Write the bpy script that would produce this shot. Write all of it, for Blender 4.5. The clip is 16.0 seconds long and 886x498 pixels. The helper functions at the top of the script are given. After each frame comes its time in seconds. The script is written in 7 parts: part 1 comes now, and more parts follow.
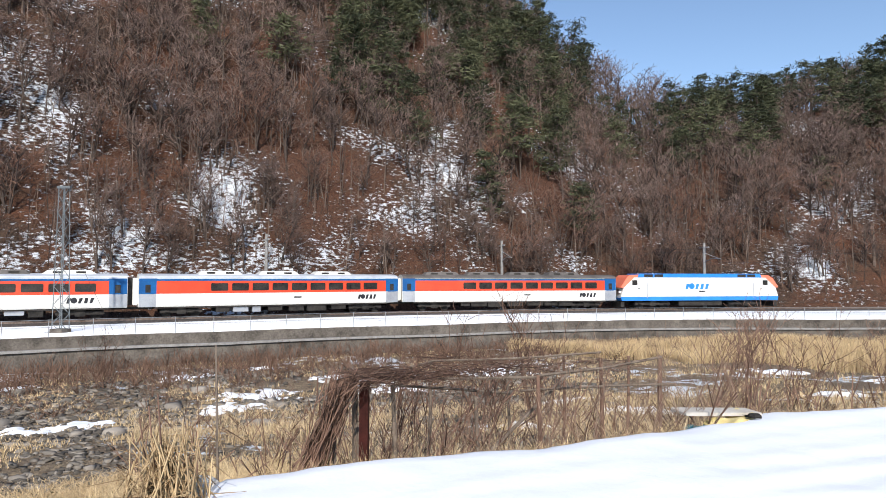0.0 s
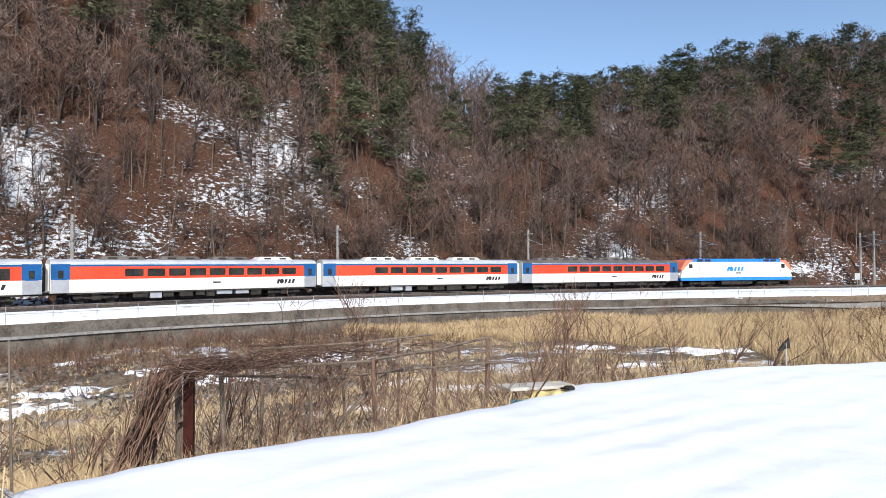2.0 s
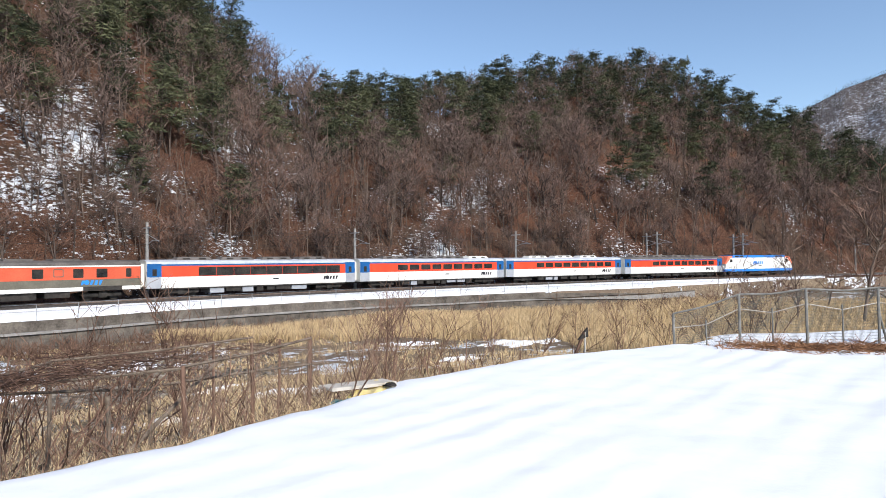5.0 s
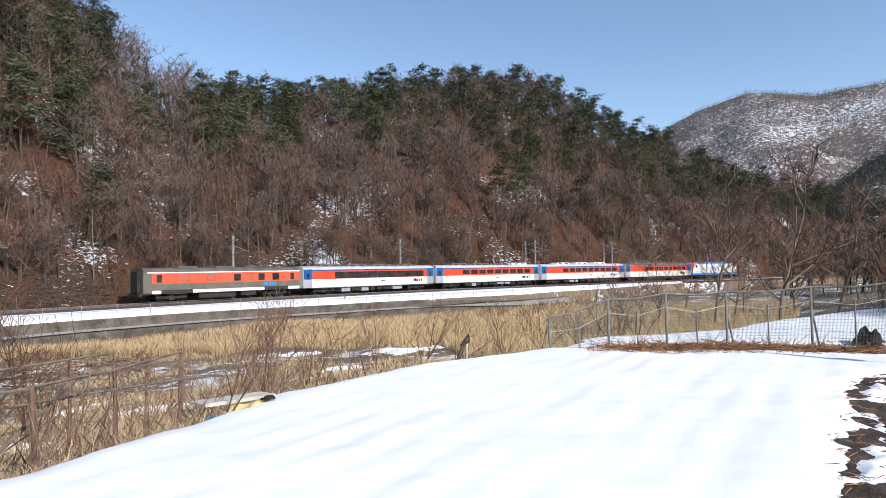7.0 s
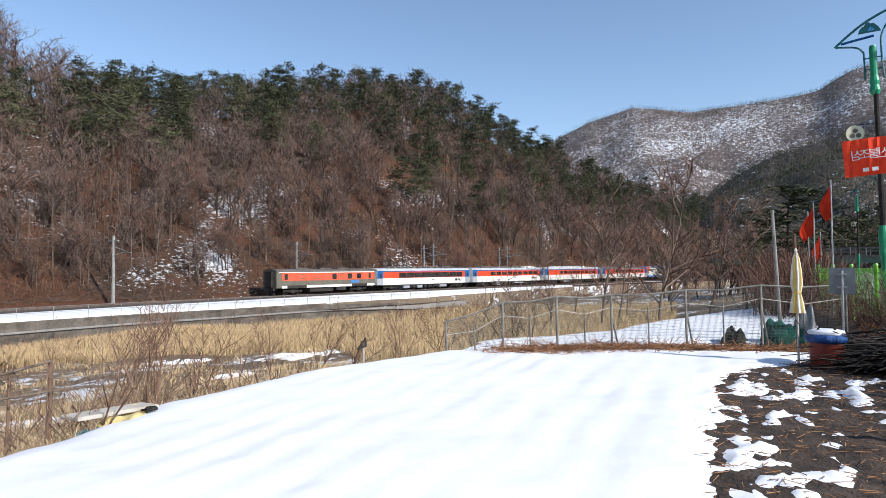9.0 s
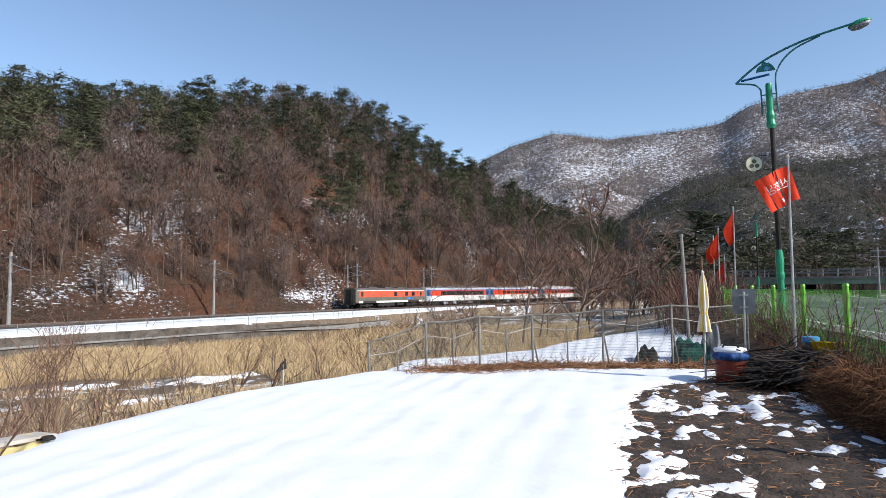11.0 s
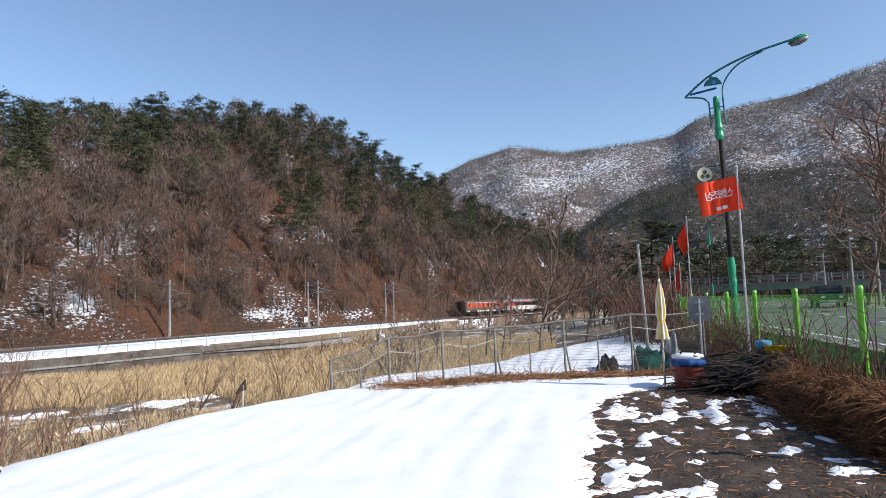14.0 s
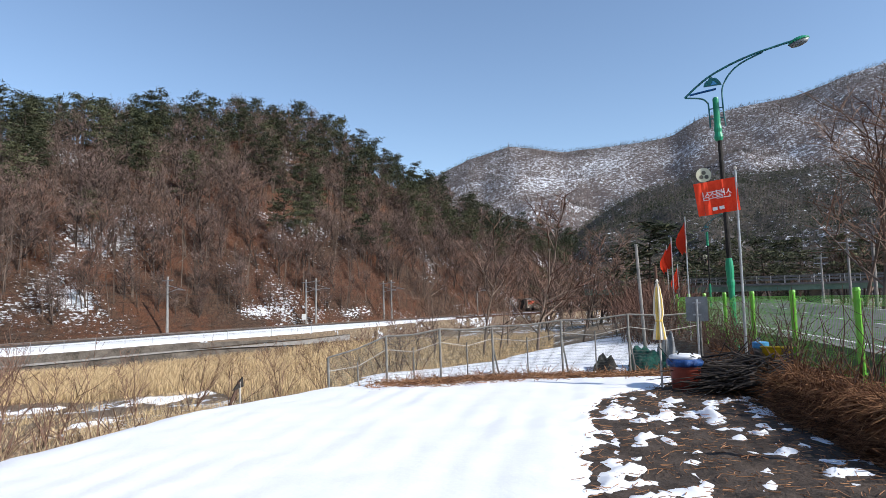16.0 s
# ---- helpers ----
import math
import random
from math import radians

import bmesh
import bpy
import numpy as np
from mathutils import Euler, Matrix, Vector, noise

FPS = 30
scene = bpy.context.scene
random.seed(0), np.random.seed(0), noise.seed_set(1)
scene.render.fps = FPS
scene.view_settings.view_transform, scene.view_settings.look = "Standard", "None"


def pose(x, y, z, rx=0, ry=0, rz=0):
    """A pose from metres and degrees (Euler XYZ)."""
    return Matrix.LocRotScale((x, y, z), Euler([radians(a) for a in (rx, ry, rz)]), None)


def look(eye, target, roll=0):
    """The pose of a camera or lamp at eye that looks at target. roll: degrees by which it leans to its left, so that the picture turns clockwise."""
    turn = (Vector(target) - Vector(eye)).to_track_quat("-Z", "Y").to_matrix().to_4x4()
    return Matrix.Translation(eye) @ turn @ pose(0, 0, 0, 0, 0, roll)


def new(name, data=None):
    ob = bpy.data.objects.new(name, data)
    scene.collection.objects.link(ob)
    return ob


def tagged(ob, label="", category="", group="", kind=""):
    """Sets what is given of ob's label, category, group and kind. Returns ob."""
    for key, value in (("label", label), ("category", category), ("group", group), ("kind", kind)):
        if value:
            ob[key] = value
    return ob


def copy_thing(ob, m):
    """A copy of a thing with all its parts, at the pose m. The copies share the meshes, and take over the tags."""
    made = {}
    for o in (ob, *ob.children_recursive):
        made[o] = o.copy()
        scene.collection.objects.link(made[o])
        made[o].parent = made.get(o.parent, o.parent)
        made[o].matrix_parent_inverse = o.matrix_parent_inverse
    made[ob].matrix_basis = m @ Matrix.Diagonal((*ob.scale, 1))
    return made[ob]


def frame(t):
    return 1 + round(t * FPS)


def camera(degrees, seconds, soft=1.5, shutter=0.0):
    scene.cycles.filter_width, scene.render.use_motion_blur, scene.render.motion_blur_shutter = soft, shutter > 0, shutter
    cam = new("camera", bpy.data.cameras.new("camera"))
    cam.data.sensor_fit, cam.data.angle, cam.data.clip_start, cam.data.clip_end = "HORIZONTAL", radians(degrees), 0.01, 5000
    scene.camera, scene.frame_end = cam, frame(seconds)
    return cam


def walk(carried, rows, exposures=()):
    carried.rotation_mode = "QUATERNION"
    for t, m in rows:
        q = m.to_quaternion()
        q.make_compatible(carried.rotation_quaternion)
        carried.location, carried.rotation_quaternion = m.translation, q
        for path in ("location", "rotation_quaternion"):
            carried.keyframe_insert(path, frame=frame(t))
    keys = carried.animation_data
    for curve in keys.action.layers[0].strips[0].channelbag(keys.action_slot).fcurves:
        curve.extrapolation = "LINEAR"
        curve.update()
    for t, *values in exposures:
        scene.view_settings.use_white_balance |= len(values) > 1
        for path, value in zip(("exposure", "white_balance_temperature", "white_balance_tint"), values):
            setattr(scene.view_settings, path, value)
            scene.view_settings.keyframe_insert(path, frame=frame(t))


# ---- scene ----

EYE = (0.0, 0.0, 2.0)
cam = camera(69.9, 16.0, 0.7)
TURNS = [
    (0.0, 7.91, 2.62, -0.04), (0.5, 4.50, 2.40, 0.03), (1.0, 0.61, 2.08, 0.29), (1.5, -3.77, 1.46, 0.24),
    (2.0, -6.84, 1.25, 0.08), (2.5, -9.79, 1.27, 0.32), (3.0, -12.58, 1.41, 0.49), (3.5, -16.23, 1.62, 0.53),
    (4.0, -19.44, 1.32, 0.54), (6.5, -28.29, 1.54, 0.70), (7.0, -32.73, 1.66, 0.71), (7.5, -35.25, 1.55, 0.21),
    (8.0, -37.81, 1.52, 0.19), (8.5, -39.74, 1.75, 0.37), (9.0, -41.86, 1.88, 0.50), (9.5, -44.08, 2.01, 0.37),
    (10.0, -45.81, 2.54, 0.35), (12.5, -51.33, 4.51, 0.80), (13.0, -51.62, 4.62, 1.27), (13.5, -51.81, 4.70, 1.71),
    (14.0, -52.10, 4.87, 1.80), (14.5, -52.17, 4.80, 1.86), (15.0, -52.26, 4.76, 1.66), (15.5, -52.35, 4.51, 1.41),
    (16.0, -52.28, 4.73, 1.34)]
DRIFT = [(0, 0.0), (2, 0.0), (3, 0.04), (4, 0.07), (6.5, 0.11), (8, 0.14), (12.5, 0.17), (16, 0.17)]  # the holder sways to the east
SWAY = 0.17
walk(cam, [(t, pose(EYE[0] + float(np.interp(t, *zip(*DRIFT))), EYE[1], EYE[2], 90 + p, r, y)) for t, y, p, r in TURNS], [(0, 0.32), (16, 0.32)])

# ---- sky and sun ----
SUN_AZ, SUN_EL = 168.0, 36.0
world = bpy.data.worlds.new("sky")
scene.world = world
world.use_nodes = True
wn = world.node_tree.nodes
sky = wn.new("ShaderNodeTexSky")
sky.sky_type = "NISHITA"
sky.sun_disc = False
sky.sun_elevation, sky.sun_rotation = radians(SUN_EL), radians(SUN_AZ)
sky.altitude, sky.air_density, sky.dust_density, sky.ozone_density = 600, 1.0, 0.45, 1.7
wn["Background"].inputs["Strength"].default_value = 0.15
world.node_tree.links.new(sky.outputs[0], wn["Background"].inputs[0])
sun = new("sun", bpy.data.lights.new("sun", "SUN"))
sun.data.energy, sun.data.angle, sun.data.color = 4.2, radians(0.6), (1.0, 0.95, 0.88)
sun_way = Vector((math.sin(radians(SUN_AZ)) * math.cos(radians(SUN_EL)),
                  math.cos(radians(SUN_AZ)) * math.cos(radians(SUN_EL)), math.sin(radians(SUN_EL))))
sun.matrix_world = look(sun_way * 300, (0, 0, 0))


# ---- materials ----
class Nodes:
    """A small helper around one node material."""

    def __init__(self, name, rough=0.8, metal=0.0, spec=0.3):
        self.mat = bpy.data.materials.new(name)
        self.mat.use_nodes = True
        self.tree = self.mat.node_tree
        self.bsdf = self.tree.nodes["Principled BSDF"]
        self.bsdf.inputs["Roughness"].default_value = rough
        self.bsdf.inputs["Metallic"].default_value = metal
        self.bsdf.inputs["Specular IOR Level"].default_value = spec
        self.coord = None

    def node(self, kind, **sets):
        n = self.tree.nodes.new(kind)
        for k, v in sets.items():
            n.inputs[k.replace("_", " ")].default_value = v
        return n

    def link(self, a, b):
        self.tree.links.new(a, b)

    def place(self):
        if self.coord is None:
            self.coord = self.node("ShaderNodeNewGeometry").outputs["Position"]
        return self.coord

    def local(self):
        self.coord = self.node("ShaderNodeTexCoord").outputs["Object"]
        return self

    def noise(self, scale, detail=4.0, rough=0.6, stretch=None):
        n = self.node("ShaderNodeTexNoise", Scale=scale, Detail=detail, Roughness=rough)
        if stretch:
            m = self.node("ShaderNodeMapping", Scale=stretch)
            self.link(self.place(), m.inputs[0])
            self.link(m.outputs[0], n.inputs["Vector"])
        else:
            self.link(self.place(), n.inputs["Vector"])
        return n.outputs["Fac"]

    def ramp(self, fac, stops):
        n = self.node("ShaderNodeValToRGB")
        e = n.color_ramp.elements
        while len(e) < len(stops):
            e.new(0.5)
        for el, (p, c) in zip(e, stops):
            el.position = p
            el.color = (*c, 1) if len(c) == 3 else c
        self.link(fac, n.inputs[0])
        return n.outputs[0]

    def math(self, op, a, b=None):
        n = self.node("ShaderNodeMath")
        n.operation = op
        for i, v in enumerate((a, b)):
            if v is None:
                continue
            if isinstance(v, (int, float)):
                n.inputs[i].default_value = v
            else:
                self.link(v, n.inputs[i])
        return n.outputs[0]

    def mix(self, fac, a, b, blend="MIX"):
        n = self.node("ShaderNodeMix")
        n.data_type, n.blend_type = "RGBA", blend
        for sock, v in ((n.inputs[0], fac), (n.inputs[6], a), (n.inputs[7], b)):
            if isinstance(v, (int, float)):
                sock.default_value = v
            elif isinstance(v, tuple):
                sock.default_value = (*v, 1)
            else:
                self.link(v, sock)
        return n.outputs[2]

    def done(self, color, bump=None, strength=0.3, dist=0.02, rough=None):
        if isinstance(color, tuple):
            self.bsdf.inputs["Base Color"].default_value = (*color, 1)
        else:
            self.link(color, self.bsdf.inputs["Base Color"])
        if rough is not None:
            self.link(rough, self.bsdf.inputs["Roughness"])
        if bump is not None:
            b = self.node("ShaderNodeBump", Strength=strength, Distance=dist)
            self.link(bump, b.inputs["Height"])
            self.link(b.outputs[0], self.bsdf.inputs["Normal"])
        return self.mat


def mottled(name, a, b, scale, rough=0.8, metal=0.0, bump=0.2, dist=0.01, local=False, spec=0.3, fine=None):
    n = Nodes(name, rough, metal, spec)
    if local:
        n.local()
    f = n.noise(scale, 5)
    g = n.noise(fine or scale * 9, 3)
    h = n.math("ADD", n.math("MULTIPLY", f, 0.65), n.math("MULTIPLY", g, 0.35))
    return n.done(n.ramp(h, [(0.36, a), (0.64, b)]), g, bump, dist)


def random_mottled(name, a, b, scale, rough=0.9, spread=0.35, bump=0.0):
    """Differs from piece to piece as well as over the surface."""
    n = Nodes(name, rough, 0, 0.15)
    f = n.noise(scale, 3)
    info = n.node("ShaderNodeNewGeometry").outputs["Random Per Island"]
    obj = n.node("ShaderNodeObjectInfo").outputs["Random"]
    r = n.math("ADD", n.math("MULTIPLY", info, spread), n.math("MULTIPLY", obj, spread * 0.8))
    h = n.math("ADD", n.math("MULTIPLY", f, 1.1 - spread), n.math("SUBTRACT", r, spread * 0.5))
    return n.done(n.ramp(h, [(0.2, a), (0.8, b)]), f if bump else None, bump)


def ground_material(name, earth, litter, red, snow_low, snow_high, big, fleck=1.0, east=0.0, lies=False):
    """Earth, fallen leaves and what is left of the snow."""
    n = Nodes(name, 0.95, 0, 0.1)
    a, b, c = n.noise(0.35, 5), n.noise(2.6, 5, 0.7), n.noise(0.07, 3)
    d = n.noise(fleck, 6, 0.72, (1, 1, 2.2))
    e = n.noise(big, 3)
    fine = n.noise(9.0, 5, 0.75)
    base = n.mix(n.ramp(n.math("ADD", n.math("MULTIPLY", b, 0.5), n.math("MULTIPLY", fine, 0.5)), [(0.42, (0, 0, 0)), (0.58, (1, 1, 1))]), earth, litter)
    base = n.mix(n.ramp(n.math("ADD", n.math("MULTIPLY", c, 0.7), n.math("MULTIPLY", a, 0.3)), [(0.46, (0, 0, 0)), (0.56, (1, 1, 1))]), base, n.mix(n.ramp(fine, [(0.38, (0, 0, 0)), (0.6, (1, 1, 1))]), earth, red))
    s = n.math("ADD", n.math("MULTIPLY", d, 0.5), n.math("MULTIPLY", e, 0.5))
    if east:
        sep = n.node("ShaderNodeSeparateXYZ")
        n.link(n.place(), sep.inputs[0])
        s = n.math("SUBTRACT", s, n.math("MULTIPLY", n.math("MINIMUM", n.math("MAXIMUM", sep.outputs[0], 0.0), 80.0), east))
    if lies:
        leaf, lie = n.node("ShaderNodeAttribute"), n.node("ShaderNodeAttribute")
        leaf.attribute_name, lie.attribute_name = "leaf_lie", "snow_lie"
        russet = n.mix(n.ramp(fine, [(0.40, (0, 0, 0)), (0.62, (1, 1, 1))]), (0.026, 0.015, 0.011), (0.185, 0.092, 0.060))
        base = n.mix(n.ramp(n.math("ADD", n.math("MULTIPLY", leaf.outputs["Fac"], 0.35), n.math("MULTIPLY", b, 0.65)), [(0.42, (0, 0, 0)), (0.62, (1, 1, 1))]), base, russet)
        s = n.math("ADD", s, n.math("MULTIPLY", lie.outputs["Fac"], 0.068))
    mask = n.ramp(s, [(snow_low, (0, 0, 0)), (snow_high, (1, 1, 1))])
    return n.done(n.mix(mask, base, (0.8, 0.83, 0.88)), n.math("ADD", n.math("ADD", b, fine), n.math("MULTIPLY", mask, 0.6)), 0.9, 0.2)


M_HILL = ground_material("forest_floor", (0.026, 0.018, 0.014), (0.125, 0.078, 0.055), (0.19, 0.085, 0.05), 0.555, 0.578, 0.045, 1.5, 0.0003, True)
M_BED = ground_material("riverbed_gravel", (0.15, 0.115, 0.088), (0.38, 0.29, 0.19), (0.27, 0.205, 0.15), 0.545, 0.56, 0.16, 0.9)
M_FIELDGROUND = ground_material("bare_ground", (0.05, 0.04, 0.03), (0.12, 0.09, 0.06), (0.10, 0.07, 0.05), 0.6, 0.63, 0.2)


def snow_material(name, holes):
    n = Nodes(name, 0.6, 0, 0.3)
    a, b = n.noise(0.9, 4), n.noise(14, 4)
    col = n.ramp(a, [(0.3, (0.80, 0.82, 0.86)), (0.7, (0.88, 0.89, 0.91))])
    if holes:
        h = n.math("ADD", n.math("MULTIPLY", n.noise(1.3, 6, 0.7), 0.6), n.math("MULTIPLY", n.noise(0.35, 3), 0.4))
        col = n.mix(n.ramp(h, [(0.36, (1, 1, 1)), (0.40, (0, 0, 0))]), col, (0.16, 0.13, 0.11))
    return n.done(col, n.math("ADD", a, n.math("MULTIPLY", b, 0.2)), 0.35, 0.06)


M_SNOW = snow_material("snow", False)
M_SNOW_BENCH = snow_material("trodden_snow", True)


def far_material(name, snow_low, snow_high, tone, deep):
    n = Nodes(name, 0.95, 0, 0.1)
    a, b = n.noise(0.30, 6, 0.8), n.noise(0.012, 4)
    c = n.noise(0.35, 4, 0.7)
    base = n.mix(n.ramp(c, [(0.4, (0, 0, 0)), (0.6, (1, 1, 1))]), deep, tone)
    s = n.math("ADD", n.math("MULTIPLY", a, 0.74), n.math("MULTIPLY", b, 0.26))
    mask = n.ramp(s, [(snow_low, (0, 0, 0)), (snow_high, (1, 1, 1))])
    return n.done(n.mix(mask, base, (0.74, 0.77, 0.82)), c, 0.5, 1.0)


M_FAR = far_material("snowy_mountain", 0.51, 0.595, (0.16, 0.13, 0.12), (0.085, 0.072, 0.07))
M_FAR_NEAR = far_material("wooded_mountain", 0.55, 0.62, (0.085, 0.07, 0.06), (0.035, 0.036, 0.032))
M_BARK = random_mottled("grey_brown_bark", (0.030, 0.023, 0.020), (0.12, 0.09, 0.075), 3.0)
M_TWIG = random_mottled("bare_twigs", (0.060, 0.042, 0.036), (0.245, 0.172, 0.144), 0.6)
M_REDTWIG = random_mottled("reddish_twigs", (0.095, 0.052, 0.040), (0.25, 0.145, 0.105), 0.6)
M_NEEDLE = random_mottled("pine_needles", (0.026, 0.034, 0.020), (0.125, 0.130, 0.070), 0.8, 0.8, 0.6)
M_STRAW = random_mottled("dry_reed", (0.40, 0.285, 0.16), (0.76, 0.58, 0.34), 0.5, 0.9, 0.5)
M_PALESTRAW = random_mottled("bleached_straw", (0.40, 0.29, 0.17), (0.78, 0.62, 0.40), 0.5, 0.9, 0.5)
M_SHOOT = random_mottled("light_brown_shoots", (0.13, 0.085, 0.062), (0.40, 0.28, 0.205), 3.0)
M_VINE = random_mottled("brown_vine", (0.055, 0.031, 0.024), (0.27, 0.165, 0.12), 4.0, 0.9, 0.5)
M_STONE = random_mottled("river_stone", (0.085, 0.074, 0.062), (0.36, 0.315, 0.265), 3.0, 0.9, 0.5, 0.4)
M_BRUSH = random_mottled("red_brown_brush", (0.085, 0.050, 0.036), (0.27, 0.165, 0.115), 0.6)
M_POLEBARK = random_mottled("pale_sapling_bark", (0.05, 0.038, 0.032), (0.26, 0.195, 0.155), 1.0)


# ---- building helpers ----
class Shape:
    """Collects faces for one mesh."""

    def __init__(self):
        self.v, self.f, self.m = [], [], []

    def add(self, verts, faces, mat=0):
        k = len(self.v)
        self.v.extend(tuple(p) for p in verts)
        self.f.extend(tuple(i + k for i in f) for f in faces)
        self.m.extend([mat] * len(faces))
        return self

    def box(self, x0, y0, z0, x1, y1, z1, mat=0, bev=0.0):
        if bev:
            return self.prism([(x0 + bev, z0), (x1 - bev, z0), (x1, z0 + bev), (x1, z1 - bev), (x1 - bev, z1),
                               (x0 + bev, z1), (x0, z1 - bev), (x0, z0 + bev)], y0, y1, mat)
        v = [(x0, y0, z0), (x1, y0, z0), (x1, y1, z0), (x0, y1, z0), (x0, y0, z1), (x1, y0, z1), (x1, y1, z1), (x0, y1, z1)]
        return self.add(v, [(0, 3, 2, 1), (4, 5, 6, 7), (0, 1, 5, 4), (1, 2, 6, 5), (2, 3, 7, 6), (3, 0, 4, 7)], mat)

    def prism(self, outline, y0, y1, mat=0):
        """An outline in x and z, drawn from y0 to y1."""
        n = len(outline)
        v = [(x, y0, z) for x, z in outline] + [(x, y1, z) for x, z in outline]
        f = [(i, (i + 1) % n, n + (i + 1) % n, n + i) for i in range(n)]
        return self.add(v, f + [tuple(range(n))[::-1], tuple(range(n, 2 * n))], mat)

    def tube(self, pts, radii, sides=6, mat=0, caps=True):
        pts = [Vector(p) for p in pts]
        k, rings = len(pts), []
        if isinstance(radii, (int, float)):
            radii = [radii] * k
        for i, p in enumerate(pts):
            d = (pts[min(i + 1, k - 1)] - pts[max(i - 1, 0)]).normalized()
            u = d.cross(Vector((0.31, 0.17, 0.93)) if abs(d.z) < 0.9 else Vector((1, 0.1, 0))).normalized()
            w = d.cross(u)
            for j in range(sides):
                a = 2 * math.pi * j / sides
                rings.append(p + radii[i] * (math.cos(a) * u + math.sin(a) * w))
        f = [(i * sides + j, i * sides + (j + 1) % sides, (i + 1) * sides + (j + 1) % sides, (i + 1) * sides + j)
             for i in range(k - 1) for j in range(sides)]
        if caps:
            f += [tuple(range(sides))[::-1], tuple(range((k - 1) * sides, k * sides))]
        return self.add(rings, f, mat)

    def mesh(self, name, *mats, smooth=False):
        me = bpy.data.meshes.new(name)
        me.from_pydata(self.v, [], self.f)
        for m in mats:
            me.materials.append(m)
        me.polygons.foreach_set("material_index", self.m)
        if smooth:
            me.polygons.foreach_set("use_smooth", [True] * len(self.f))
        me.update()
        return me


def part(name, shape, material, parent=None, label="", smooth=False):
    if isinstance(shape, list):
        return [part(name, one, material, parent, label, smooth) for one in shape][0]
    mats = material if isinstance(material, (list, tuple)) else [material]
    me = shape if isinstance(shape, bpy.types.Mesh) else shape.mesh(name, *mats, smooth=smooth)
    ob = new(name, me)
    ob.parent = parent
    return tagged(ob, label)


def soup(name, verts, faces, material, smooth=False):
    """One mesh from arrays of corners and of equal-sided faces."""
    me = bpy.data.meshes.new(name)
    verts, faces = np.asarray(verts, np.float32), np.asarray(faces, np.int32)
    me.vertices.add(len(verts))
    me.vertices.foreach_set("co", verts.ravel())
    me.loops.add(faces.size)
    me.loops.foreach_set("vertex_index", faces.ravel())
    me.polygons.add(len(faces))
    k = faces.shape[1]
    me.polygons.foreach_set("loop_start", np.arange(0, faces.size, k, dtype=np.int32))
    me.materials.append(material)
    me.update(calc_edges=True)
    me.validate()
    if smooth:
        me.polygons.foreach_set("use_smooth", [True] * len(faces))
    return me


# ---- the lie of the land ----
RAIL_Z = -1.38
TRACK_PLAN = [(-220, -92), (-129, -22), (-81, 14), (-33, 49.5), (-12.5, 64), (9.7, 72.6), (27.3, 78), (51, 83.8), (75, 87), (99, 89),
              (123, 91), (143, 92.3), (170, 95), (215, 105), (280, 130), (360, 175)]


def glide(points, steps=24):
    """A smooth line through the points."""
    p = np.array(points, float)
    q = np.vstack([2 * p[0] - p[1], p, 2 * p[-1] - p[-2]])
    out = []
    for i in range(1, len(q) - 2):
        for k in range(steps):
            t = k / steps
            out.append(0.5 * (2 * q[i] + (q[i + 1] - q[i - 1]) * t + (2 * q[i - 1] - 5 * q[i] + 4 * q[i + 1] - q[i + 2]) * t * t
                              + (3 * q[i] - q[i - 1] - 3 * q[i + 1] + q[i + 2]) * t ** 3))
    out.append(p[-1])
    return np.array(out)


TRACK = glide(TRACK_PLAN)
TRACK_S = np.concatenate([[0], np.cumsum(np.hypot(*np.diff(TRACK, axis=0).T))])
TRACK_AZ = np.degrees(np.unwrap(np.arctan2(TRACK[:, 0], TRACK[:, 1])))
TRACK_R = np.hypot(*TRACK.T)


def on_track(s, side=0.0):
    """The point s metres along the track, side metres to the right of it, and the heading in degrees."""
    x, y = np.interp(s, TRACK_S, TRACK[:, 0]), np.interp(s, TRACK_S, TRACK[:, 1])
    dx = np.interp(s + 1, TRACK_S, TRACK[:, 0]) - np.interp(s - 1, TRACK_S, TRACK[:, 0])
    dy = np.interp(s + 1, TRACK_S, TRACK[:, 1]) - np.interp(s - 1, TRACK_S, TRACK[:, 1])
    n = math.hypot(dx, dy)
    return x + side * dy / n, y - side * dx / n, math.degrees(math.atan2(dy, dx))


def table(pairs):
    a = np.array(pairs, float)
    return lambda x: np.interp(x, a[:, 0], a[:, 1])


track_r = lambda az: np.interp(az, TRACK_AZ, TRACK_R)
wall_r = table([(-110, 60), (-75, 52), (-45, 46.5), (-27, 46.2), (-8, 50), (0, 54), (8, 58), (23, 66), (32, 74), (40, 84), (47, 103), (53, 130), (62, 165), (75, 260), (110, 300)])
skyline = table([(-110, 14), (-75, 28), (-45, 33), (-20, 32), (-6, 28), (0, 24.6), (3, 21.6), (5.5, 18.8), (8.5, 17.2), (12, 16.0), (16, 16.0), (25, 17.0), (31, 17.3),
                 (35, 18.0), (41, 17.2), (46, 14.6), (51, 11.6), (57, 8.6), (63, 6.2), (70, 4.2), (80, 3.4), (110, 3)])
ridge_off = table([(-110, 70), (-45, 85), (-10, 80), (0, 72), (8, 62), (16, 62), (35, 66), (46, 58), (57, 45), (70, 60), (110, 80)])
TREE_H = 10.6

